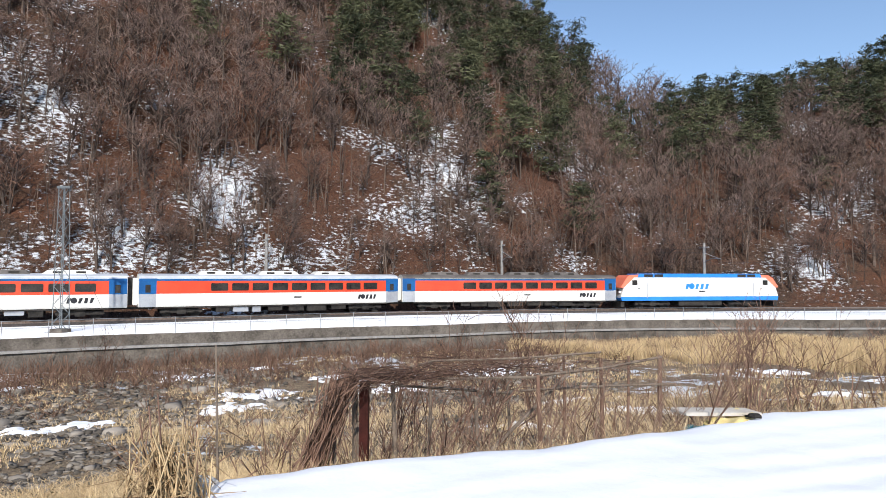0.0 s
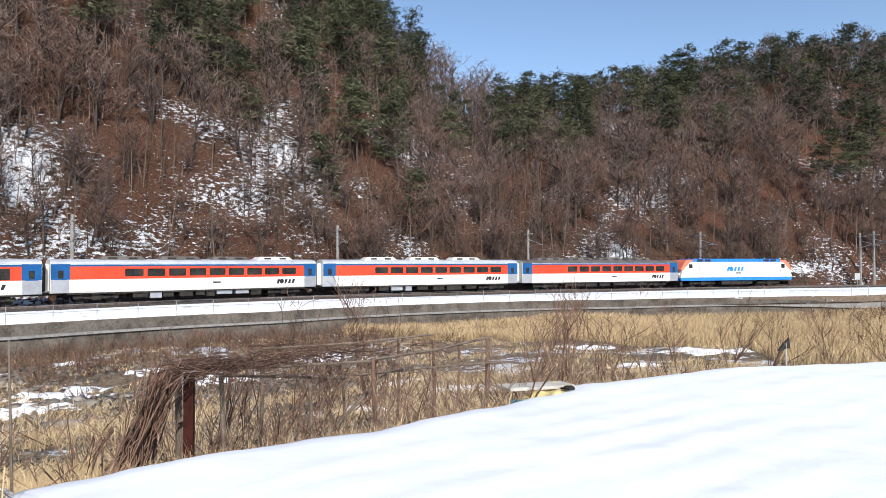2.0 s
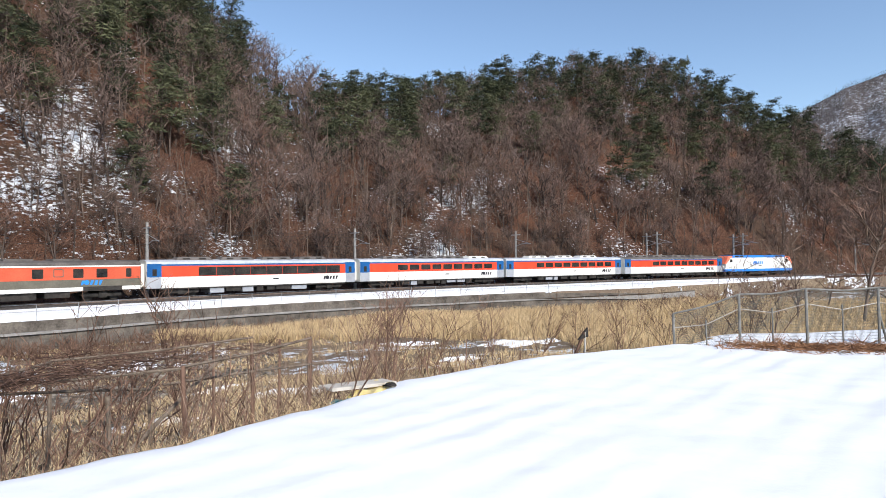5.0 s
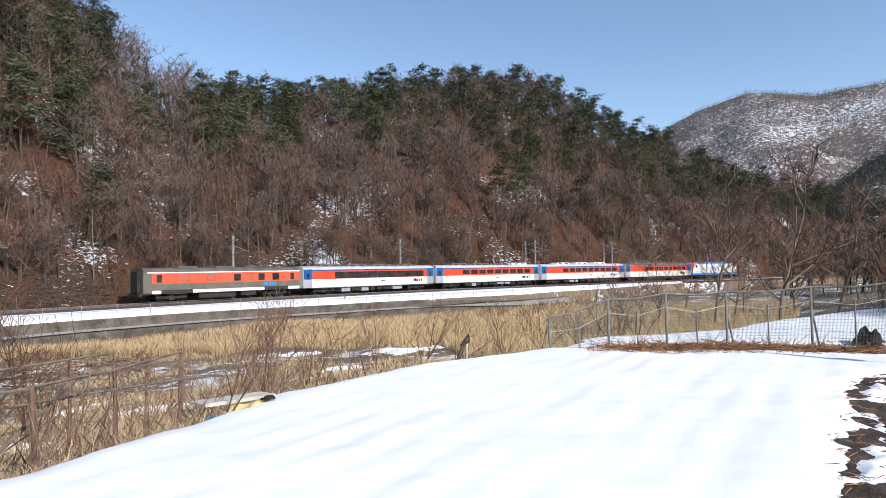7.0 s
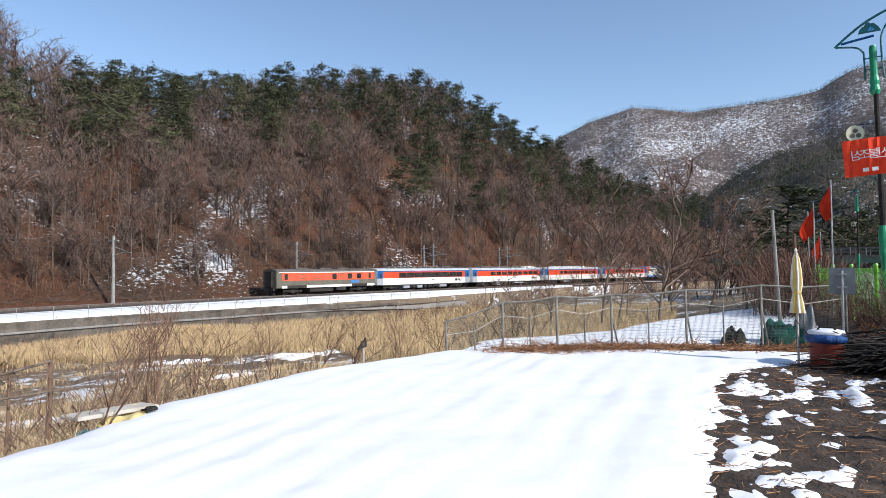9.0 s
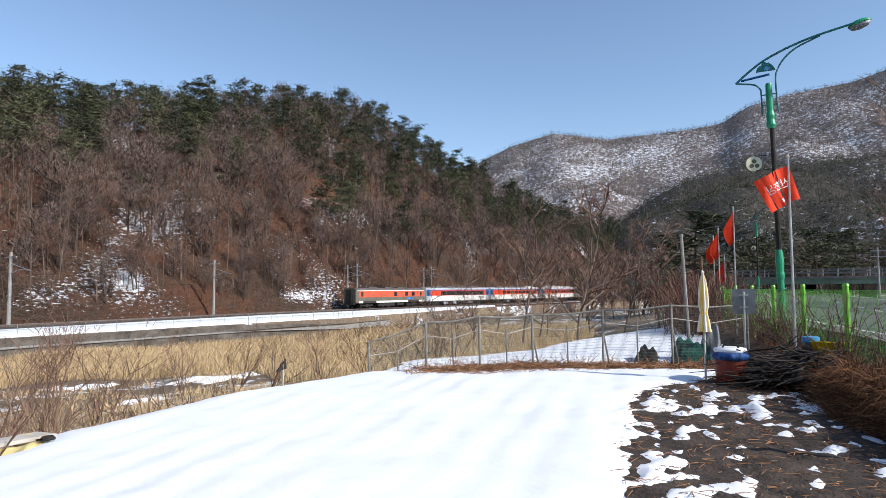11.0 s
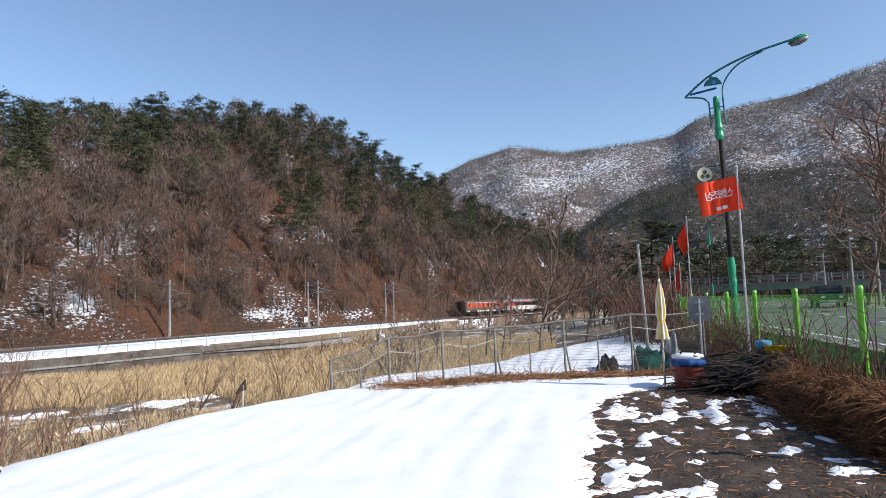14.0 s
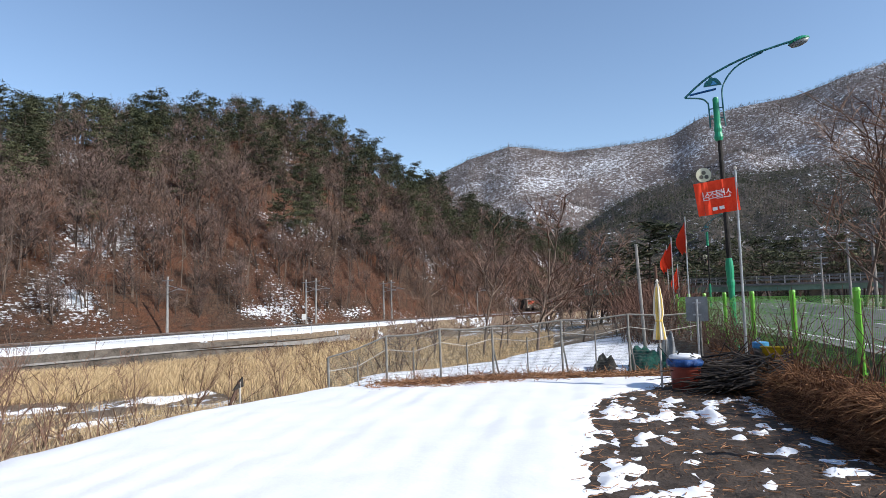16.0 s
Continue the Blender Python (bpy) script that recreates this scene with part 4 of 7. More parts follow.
    tagged(new("far_pine_crowns", soup("far_pine_crowns", v, np.arange(len(v)).reshape(-1, 4), M_NEEDLE)), "dark green crowns of the pines on the ridge", "woodland", kind="stuff")
    for s, u in zip(bare_src + pine_src, used_b + used_p):
        if not u:
            s.matrix_basis = pose(-120, 140, 30)


def seg_move(segs, m, size):
    s = np.asarray(segs, float)
    out = s.copy()
    out[:, :3] = s[:, :3] @ m[:3, :3].T + m[:3, 3]
    out[:, 3:6] = s[:, 3:6] @ m[:3, :3].T + m[:3, 3]
    out[:, 6:] *= size
    return out


forest()


# ---- far mountains ----
def mountain(name, label, crest, r_near, r_far, az0, az1, material, trees, seed, size, dark):
    tb = table(crest)
    azs = np.arange(az0, az1 + 0.01, 0.5)
    us = np.linspace(0, 1.3, 44)

    def height(a, u):
        r = r_near + (r_far - r_near) * u
        x, y = r * np.sin(np.radians(a)), r * np.cos(np.radians(a))
        top = EYE[2] + np.tan(np.radians(tb(a) + 0.3)) * r_far - size
        z = -3 + (top + 3) * np.where(u < 1, np.clip(u, 0, 1) ** 0.9, 1 - 1.5 * (u - 1))
        return x, y, z + np.clip(u * 4, 0, 1) * np.clip(1.05 - u, 0, 1) * (r_far * 0.030) * (wob(x, y, r_far * 0.09, seed) + 0.5 * wob(x, y, r_far * 0.03, seed + 2))

    v = []
    for u in us:
        v.append(np.stack(height(azs, np.full_like(azs, u)), 1))
    n = len(azs)
    f = [(i * n + j, i * n + j + 1, (i + 1) * n + j + 1, (i + 1) * n + j) for i in range(len(us) - 1) for j in range(n - 1)]
    tagged(new(name, soup(name, np.concatenate(v), f, material, smooth=True)), label, "mountain", kind="structure")
    rng = np.random.default_rng(seed + 40)
    a, u = rng.uniform(az0, az1, trees), rng.uniform(0.0, 1.03, trees) ** 0.8
    x, y, z = height(a, u)
    h = size * rng.uniform(0.55, 1.15, trees)
    ever = (rng.random(trees) < np.interp(u, [0, 0.3, 0.8, 0.95, 1], dark) + 0.25 * wob(x, y, r_far * 0.06, seed + 5))
    p = np.stack([x, y, z - 0.3], 1)
    segs = []
    bare = p[~ever]
    hb = h[~ever][:, None]
    lean = rng.normal(0, 0.05, bare.shape) + np.array([0, 0, 1.0])
    w = hb * 0.017
    segs.append(np.concatenate([bare, bare + lean * hb, w, w * 0.5], 1))
    for _ in range(2):
        q = bare + lean * hb * rng.uniform(0.35, 0.75, hb.shape)
        d = rng.normal(0, 0.5, bare.shape) + np.array([0, 0, 0.8])
        segs.append(np.concatenate([q, q + d * hb * 0.36, w * 0.7, w * 0.4], 1))
    tagged(new("far_bare_woods", soup("far_bare_woods", *strips(np.concatenate(segs)), M_FARTWIG)), "leafless grey woods on the distant mountain", "woodland", kind="stuff")
    tufts = np.repeat(p[ever], 5, 0) + np.stack([rng.normal(0, 0.13, ever.sum() * 5), rng.normal(0, 0.13, ever.sum() * 5), rng.uniform(0.25, 0.9, ever.sum() * 5)], 1) * np.repeat(h[ever], 5)[:, None]
    v, f = needle_tufts(rng, tufts, size * 0.30, 2)
    tagged(new("far_pine_woods", soup("far_pine_woods", v, f, M_NEEDLE)), "dark pines along the distant mountain", "woodland", kind="stuff")


M_FARTWIG = random_mottled("far_grey_twigs", (0.07, 0.055, 0.05), (0.20, 0.165, 0.15), 0.05)
mountain("mountain_far", "distant snow-covered mountain with leafless woods", [(40, 8), (51.9, 11.4), (55.0, 12.8), (58.6, 13.8), (63.7, 13.0), (66.6, 13.1), (71.0, 13.3), (72.8, 13.5),
                                                                               (74.0, 14.2), (75.1, 14.7), (77.8, 15.2), (82.0, 15.4), (85.1, 16.1), (88.3, 16.7), (98, 18), (125, 12)],
         430, 820, 40, 105, M_FAR, 42000, 3, 5.5, [0.0, 0.03, 0.10, 0.30, 0.55])
mountain("mountain_near", "dark wooded spur with thin snow beside the valley", [(59, 1), (62, 4.0), (64.4, 6.1), (66.4, 7.5), (68.9, 8.9), (71.2, 9.6), (74.5, 10.4), (78.8, 10.1), (83.6, 10.0), (87.8, 9.8), (100, 11), (130, 8)],
         240, 470, 59, 130, M_FAR_NEAR, 22000, 8, 5.5, [0.55, 0.6, 0.6, 0.6, 0.65])


# ---- the riverbed ----
def blades(rng, x, y, z, h, w, lean):
    """Upright dry blades, each a narrow bent leaf."""
    n = len(x)
    a = rng.uniform(0, 6.28, n)
    d = np.stack([np.cos(a), np.sin(a), np.zeros(n)], 1) * w[:, None]
    b = rng.uniform(0, 6.28, n)
    ln = np.stack([np.cos(b), np.sin(b), np.zeros(n)], 1) * (h * lean * rng.uniform(0.1, 1, n))[:, None]
    p = np.stack([x, y, z], 1)
    up = np.array([0, 0, 1.0]) * h[:, None]
    mid = p + ln * 0.35 + up * 0.62
    v = np.stack([p - d, p + d, mid + d * 0.8, mid - d * 0.8, p + ln + up], 1).reshape(-1, 3)
    base = np.arange(n)[:, None] * 5
    return v, np.concatenate([base + np.array([0, 1, 2]), base + np.array([0, 2, 3]), base + np.array([3, 2, 4])], 0)


def growth():
    rng = np.random.default_rng(21)
    # tall pale reeds below the wall
    n = 130000
    a = rng.uniform(-2, 62, n)
    t = rng.random(n)
    hi = np.minimum(wall_r(a) - 1.2, 95)
    lo = np.interp(a, [-2, 10, 18, 32, 36, 62], [42, 46, 47, 46, 34, 30])
    hi = np.maximum(hi, lo + 4)
    r = lo + (hi - lo) * t ** 0.9
    x, y = r * np.sin(np.radians(a)), r * np.cos(np.radians(a))
    keep = (r < wall_r(a) - 0.8) & (wob(x, y, 6, 2) + 0.8 * (t - 0.3) + np.clip((a - 8) / 14, -0.6, 0.8) > -0.05) & (gap_to(x, y, FIELD2) > 7) & ~inside(x, y, FIELD2)
    x, y = x[keep], y[keep]
    h = rng.uniform(0.5, 1.0, len(x)) * (1 + 0.3 * wob(x, y, 5, 1))
    v, f = blades(rng, x, y, low_z(x, y) - 0.05, h, rng.uniform(0.009, 0.022, len(x)), 0.6)
    tagged(new("dry_reeds", soup("dry_reeds", v, f, M_STRAW)), "dense stand of tall pale yellow dry reeds", "reeds", kind="stuff")
    # short dead grass all over
    n = 130000
    a = rng.uniform(-50, 62, n)
    r = 7.5 + (np.minimum(wall_r(a) - 0.6, 70) - 7.5) * rng.random(n) ** 1.25
    x, y = r * np.sin(np.radians(a)), r * np.cos(np.radians(a))
    out = ~inside(x, y, FIELD) & ~inside(x, y, FIELD2) & ~inside(x, y, EAST)
    d = gap_to(x, y, FIELD)
    keep = out & ((wob(x, y, 2.4, 6) + 0.5 * wob(x, y, 0.9, 2) > 0.05) | ((d < 3.0) & (rng.random(n) < 0.8)))
    x, y, d = x[keep], y[keep], d[keep]
    h = rng.uniform(0.1, 0.42, len(x)) * np.interp(d, [0, 3, 8], [0.8, 1.1, 1.0]) * np.where((x < -1) & (d > 5), 0.6, 1.0)
    v, f = blades(rng, x, y, low_z(x, y) - 0.03, h, rng.uniform(0.002, 0.0045, len(x)) * np.interp(d, [0, 10, 30], [1.0, 2.2, 5.0]), 1.2)
    tagged(new("dead_grass", soup("dead_grass", v, f, M_STRAW)), "short dead straw-coloured grass on the riverbed", "grass", kind="stuff")
    n = 42000
    a, r = rng.uniform(-34, 40, n), rng.uniform(8.0, 27, n) ** 1.0
    x, y = r * np.sin(np.radians(a)), r * np.cos(np.radians(a))
    keep = (gap_to(x, y, FIELD) > 0.12) & ~inside(x, y, FIELD) & ~inside(x, y, FIELD2) & (wob(x, y, 2.0, 5) + 0.4 * wob(x, y, 0.6, 3) > -0.25) & ((a > -20) | (r > 15))
    x, y, r = x[keep], y[keep], r[keep]
    v, f = blades(rng, x, y, low_z(x, y) - 0.03, rng.uniform(0.10, 0.40, len(x)), rng.uniform(0.003, 0.006, len(x)) * np.interp(r, [8, 25], [1, 2.2]), 1.6)
    tagged(new("bleached_grass", soup("bleached_grass", v, f, M_PALESTRAW)), "bleached matted dry grass below the trellis", "grass", kind="stuff")
    n = 16000
    a, r = rng.uniform(-50, -22, n), rng.uniform(7.6, 13.5, n)
    x, y = r * np.sin(np.radians(a)), r * np.cos(np.radians(a))
    keep = (gap_to(x, y, FIELD) > 0.25) & ~inside(x, y, FIELD)
    x, y = x[keep], y[keep]
    v, f = blades(rng, x, y, low_z(x, y) + rng.uniform(0, 0.06, len(x)), rng.uniform(0.06, 0.22, len(x)), rng.uniform(0.003, 0.006, len(x)), 2.8)
    tagged(new("straw_mat", soup("straw_mat", v, f, M_STRAW)), "flattened mat of dry straw below the field", "straw", kind="stuff")
    # brown brush along the foot of the wall, on the hill and along the embankment
    segs = []

    def brush(px, py, pz, size, k, flat=0.6):
        m = len(px)
        for _ in range(k):
            ang, ele = rng.uniform(0, 6.28, m), rng.uniform(0.45, 1.45, m)
            ln = size * rng.uniform(0.5, 1.1, m)
            q = np.stack([px, py, pz - 0.05], 1)
            e = q + np.stack([np.cos(ang) * np.cos(ele), np.sin(ang) * np.cos(ele), np.sin(ele)], 1) * ln[:, None]
            th = 0.006 + 0.007 * size
            segs.append(np.concatenate([q, e, np.full((m, 1), 1) * th[:, None], np.full((m, 1), 0.5) * th[:, None]], 1))
            ang2 = ang + rng.uniform(-0.9, 0.9, m)
            g = q + (e - q) * 0.55
            e2 = g + np.stack([np.cos(ang2) * np.cos(ele * 0.8), np.sin(ang2) * np.cos(ele * 0.8), np.sin(ele * 0.8)], 1) * (ln * 0.5)[:, None]
            segs.append(np.concatenate([g, e2, 0.6 * th[:, None], 0.35 * th[:, None]], 1))

    n = 1300
    a = rng.uniform(-50, 17, n)
    r = wall_r(a) - 0.6 - rng.random(n) ** 1.5 * 11
    x, y = r * np.sin(np.radians(a)), r * np.cos(np.radians(a))
    brush(x, y, low_z(x, y), rng.uniform(0.6, 1.5, n), 5)
    n = 620
    a = rng.uniform(36, 66, n)
    r = wall_r(a) - rng.uniform(1.5, 14, n)
    x, y = r * np.sin(np.radians(a)), r * np.cos(np.radians(a))
    brush(x, y, np.where(r > wall_r(a), RAIL_Z - 0.3, low_z(x, y)), rng.uniform(0.7, 1.5, n), 5)
    n = 5200
    a = rng.uniform(-50, 62, n)
    u = rng.random(n) ** 1.3
    r = track_r(a) + 5.5 + u * ridge_off(a)
    x, y = r * np.sin(np.radians(a)), r * np.cos(np.radians(a))
    brush(x, y, hill_z(x, y), rng.uniform(0.8, 2.3, n), 4)
    n = 42000
    a = rng.uniform(-50, 58, n)
    u = rng.random(n) ** 1.8
    r = track_r(a) + 5.5 + u * ridge_off(a)
    x, y = r * np.sin(np.radians(a)), r * np.cos(np.radians(a))
    q = np.stack([x, y, hill_z(x, y) + 0.05], 1)
    d = rng.normal(0, 1, (n, 3)) * np.array([1, 1, 0.35])
    d[:, 2] = np.abs(d[:, 2])
    th = rng.uniform(0.012, 0.035, n)[:, None]
    dead = np.concatenate([q, q + d * rng.uniform(0.4, 1.1, n)[:, None], th, th * 0.5], 1)
    tagged(new("dead_wood", soup("dead_wood", *strips(dead), M_BARK)), "fallen branches and dead wood on the hillside", "dead wood", kind="stuff")
    n = 3800
    a = rng.uniform(-52, 62, n)
    u = rng.random(n)
    r = track_r(a) + 6.5 + u * ridge_off(a)
    x, y = r * np.sin(np.radians(a)), r * np.cos(np.radians(a))
    q = np.stack([x, y, hill_z(x, y) - 0.1], 1)
    h = rng.uniform(2.5, 8.0, n)[:, None]
    lean = rng.normal(0, 0.08, (n, 3)) + np.array([0, 0, 1.0])
    th = 0.012 + 0.0075 * h
    young = [np.concatenate([q, q + lean * h, th, th * 0.35], 1)]
    for _ in range(7):
        g = q + lean * h * rng.uniform(0.3, 0.95, (n, 1))
        dd = rng.normal(0, 0.55, (n, 3)) + np.array([0, 0, 0.6])
        young.append(np.concatenate([g, g + dd * h * 0.2, th * 0.4, th * 0.2], 1))
    tagged(new("saplings", soup("saplings", *strips(np.concatenate(young), 1.2), M_POLEBARK)), "thin straight leafless saplings on the hillside", "woodland", kind="stuff")
    n = 450
    a = rng.uniform(-52, 2, n)
    r = rng.uniform(28, 47, n)
    x, y = r * np.sin(np.radians(a)), r * np.cos(np.radians(a))
    brush(x, y, low_z(x, y), rng.uniform(0.4, 1.0, n), 5)
    n = 420
    a = rng.uniform(-34, 30, n)
    r = rng.uniform(8.5, 26, n)
    x, y = r * np.sin(np.radians(a)), r * np.cos(np.radians(a))
    keep = ~inside(x, y, FIELD)
    brush(x[keep], y[keep], low_z(x[keep], y[keep]), rng.uniform(0.4, 1.1, n)[keep] * 1.0, 3)
    tagged(new("brush", soup("brush", *strips(np.concatenate(segs), 1.3), M_BRUSH)), "tangled leafless brown brush and saplings", "brush", kind="stuff")
    # stones
    ico = bmesh.new()
    bmesh.ops.create_icosphere(ico, subdivisions=1, radius=1.0)
    iv = np.array([v.co for v in ico.verts])
    fi = np.array([[v.index for v in p.verts] for p in ico.faces])
    ico.free()
    n = 15000
    a = rng.uniform(-50, 8, n)
    r = rng.uniform(13, 42, n)
    x, y = r * np.sin(np.radians(a)), r * np.cos(np.radians(a))
    keep = wob(x, y, 5, 8) + 0.5 * rng.normal(0, 1, n) > 0.0
    x, y = x[keep], y[keep]
    n = len(x)
    s = rng.uniform(0.03, 0.12, n) ** 1.0 * np.interp(np.hypot(x, y), [14, 35], [0.8, 1.3])
    jit = 1 + rng.normal(0, 0.42, (n, len(iv), 1))
    sc = np.stack([rng.uniform(0.8, 1.6, n), rng.uniform(0.7, 1.3, n), rng.uniform(0.45, 0.85, n)], 1)[:, None, :]
    v = np.sign(iv[None]) * np.abs(iv[None]) ** 0.6 * jit * sc * s[:, None, None] + np.stack([x, y, low_z(x, y) + s * 0.15], 1)[:, None, :]
    f = fi[None] + np.arange(n)[:, None, None] * len(iv)
    tagged(new("river_stones", soup("river_stones", v.reshape(-1, 3), f.reshape(-1, 3), M_STONE)), "loose grey river stones on the dry bed", "stones", kind="stuff")
    rocks = []
    for k in range(5):
        vv = np.sign(iv) * np.abs(iv) ** 0.65 * (1 + rng.normal(0, 0.25, (len(iv), 1))) * np.array([1.3, 1.0, 0.7])
        rocks.append(soup("boulder", vv, fi, M_STONE))
    for k in range(60):
        a, r = rng.uniform(-48, 2), rng.uniform(20, 38)
        p = polar(a, r)
        s = rng.uniform(0.16, 0.36)
        ob = tagged(new("boulder", rocks[k % 5]), "grey angular boulder lying on the riverbed", "boulder", "boulders on the riverbed")
        ob.matrix_basis = pose(p.x, p.y, float(low_z(p.x, p.y)) + s * 0.2, 0, 0, rng.uniform(0, 360)) @ Matrix.Diagonal((s, s, s, 1))


growth()


def snow_patch(az, r, wide, deep, seed):
    """What is left of the snow in a hollow of the bed."""
    u, w = np.meshgrid(np.linspace(-1, 1, 46), np.linspace(-1, 1, 30), indexing="ij")
    c = polar(az, r)
    ta, ra = math.cos(radians(az)), math.sin(radians(az))
    x = c.x + u * wide * ta + w * deep * ra
    y = c.y - u * wide * ra + w * deep * ta
    z = low_z(x, y) + 0.17 * (0.62 - (u ** 2 + w ** 2)) + 0.13 * wob(x, y, 0.7, seed) + 0.10 * wob(x, y, 0.3, seed + 2)
    n, m = u.shape
    i, j = np.nonzero(np.ones((n - 1, m - 1), bool))
    f = np.stack([i * m + j, (i + 1) * m + j, (i + 1) * m + j + 1, i * m + j + 1], 1)
    z = np.where((np.abs(u) > 0.98) | (np.abs(w) > 0.98), low_z(x, y) - 0.3, np.minimum(z, low_z(x, y) + 0.16))
    tagged(new("snow_patch", soup("snow_patch", np.stack([x, y, z], -1).reshape(-1, 3), f, M_SNOW, smooth=True)), "thin patch of old snow between stones and dry grass", "snow patch", "snow patches on the riverbed")


for k, row in enumerate(((-26.2, 27.0, 2.0, 1.4), (-24.3, 32.0, 2.4, 2.2), (-39.0, 26.0, 2.6, 1.1), (-12.5, 32.5, 3.0, 2.0), (-23.5, 42.0, 1.6, 1.2), (19.5, 44.0, 2.3, 1.1), (28.8, 41.5, 2.6, 1.5),
                         (-41.9, 39, 1.6, 1.2), (-3, 38, 3.0, 1.8), (-8.5, 24, 2.2, 1.0), (3, 27, 2.4, 1.2), (9, 22, 2.0, 0.9), (-30, 40, 2.2, 1.2), (24, 30, 1.6, 0.8), (-17, 36, 1.8, 1.4), (-2, 17, 1.6, 0.7), (31.5, 43, 1.2, 0.8))):
    snow_patch(*row, k * 1.7)


def shrubs():
    rng = np.random.default_rng(5)
    kinds = []
    for k in range(4):
        wood, twig = grow(rng, 2.6, 0.5, 2, (6, 4), 0.022, 0.12, 0.15, 0.006, 5)
        kinds.append(soup("shrub_branches", *sticks(wood + twig), M_VINE))
    spots = [(0.5, 17, 1.2), (14.5, 19, 1.2), (18, 22, 1.1), (21, 24, 1.1), (27, 30, 1.0), (31, 31, 1.1), (34, 32, 1.0), (38, 33, 1.1), (42, 33, 1.0), 
             (-4, 17, 1.1), (-9, 24, 1.0), (46, 24, 0.7), (45, 20, 0.7), (48, 20, 0.8), (50, 19, 0.7), (-36, 40, 1.1), (17, 14.5, 0.9)]
    for k, (a, r, s) in enumerate(spots):
        p = polar(a, r)
        ob = tagged(new("bare_shrub", kinds[k % 4]), "leafless many-stemmed shrub among dry reeds", "shrub", "shrubs by the riverbed")
        ob.matrix_basis = pose(p.x, p.y, float(low_z(p.x, p.y)) - 0.05, 0, 0, k * 77) @ Matrix.Diagonal((s, s, s * 1.05, 1))


shrubs()


# ---- railing, masts and wires ----
def railing():
    root = tagged(new("track_railing"), "thin grey wire railing along the top of the wall", "railing")
    pts = []
    az = -60.0
    while az < 41:
        pts.append(polar(az, float(wall_r(az)) - 0.0 + 0.1, RAIL_Z - 0.30))
        az += math.degrees(2.6 / float(wall_r(az))) * 0.93
    me = Shape().tube([(0, 0, -0.05), (0, 0, 1.08)], 0.022, 5).mesh("post", M_GALV)
    for p in pts:
        o = part("post", me, None, root)
        o.location = p
    for h in (1.05, 0.6):
        part("rail_wire", Shape().tube([p + Vector((0, 0, h)) for p in pts], 0.011, 4), M_GALV, root)
    return root


railing()
M_WIRE = mottled("dark_wire", (0.03, 0.03, 0.03), (0.06, 0.055, 0.05), 3, 0.6, 0.5)
M_INSUL = mottled("brown_insulator", (0.10, 0.05, 0.035), (0.18, 0.09, 0.06), 5, 0.3)


def mast(az, off, h, pair=0.0):
    """A catenary mast with its bracket over the track."""
    r = float(track_r(az)) + off
    root = tagged(new("catenary_mast"), "grey concrete catenary mast with steel brackets behind the track", "catenary mast", "masts along the track")
    b = RAIL_Z - 0.4
    part("pole", Shape().tube([(0, 0, -0.4), (0, 0, h)], [0.20, 0.15], 8), M_POLE, root)
    part("bracket", Shape().tube([(0, 0, h - 2.3), (1.6, 0, h - 1.9), (3.4, 0, h - 2.0)], 0.055, 5).tube([(0, 0, h - 1.2), (3.2, 0, h - 2.0)], 0.035, 4), M_GALV, root)
    part("crossarm", Shape().box(-1.0, -0.06, h - 0.62, 1.0, 0.06, h - 0.48), M_GALV, root)
    part("insulator", Shape().tube([(-0.6, 0, h - 0.5), (-0.6, 0, h - 0.3)], 0.06, 6), M_INSUL, root)
    part("insulator", Shape().tube([(0.6, 0, h - 0.5), (0.6, 0, h - 0.3)], 0.06, 6), M_INSUL, root)
    p = polar(az, r, b)
    s = float(np.interp(az, TRACK_AZ, TRACK_S))
    root.matrix_basis = pose(p.x, p.y, b, 0, 0, on_track(s)[2] - 90)
    return root


for az, off, h in ((-23.5, 3.6, 8.1), (-2.6, 3.6, 8.0), (14.5, 3.6, 8.0), (28.95, 3.6, 8.2), (40.2, 3.6, 8.3), (41.05, 3.6, 8.6), (47.0, 3.6, 8.3), (47.7, 3.6, 8.6), (55.4, 3.6, 8.3)):
    mast(az, off, h)
for off, h in ((0.0, 5.2), (0.0, 6.3), (-3.4, 6.8)):
    sh = Shape()
    sh.tube([(*on_track(s, off)[:2], RAIL_Z + h) for s in np.arange(130, 480, 8.0)], 0.014, 3)
    tagged(part("overhead_wire", sh, M_WIRE), "thin dark overhead wire above the railway track", "wire", "overhead wires")


M_MAST = mottled("weathered_grey_steel", (0.13, 0.15, 0.16), (0.25, 0.27, 0.28), 4, 0.6, 0.4)


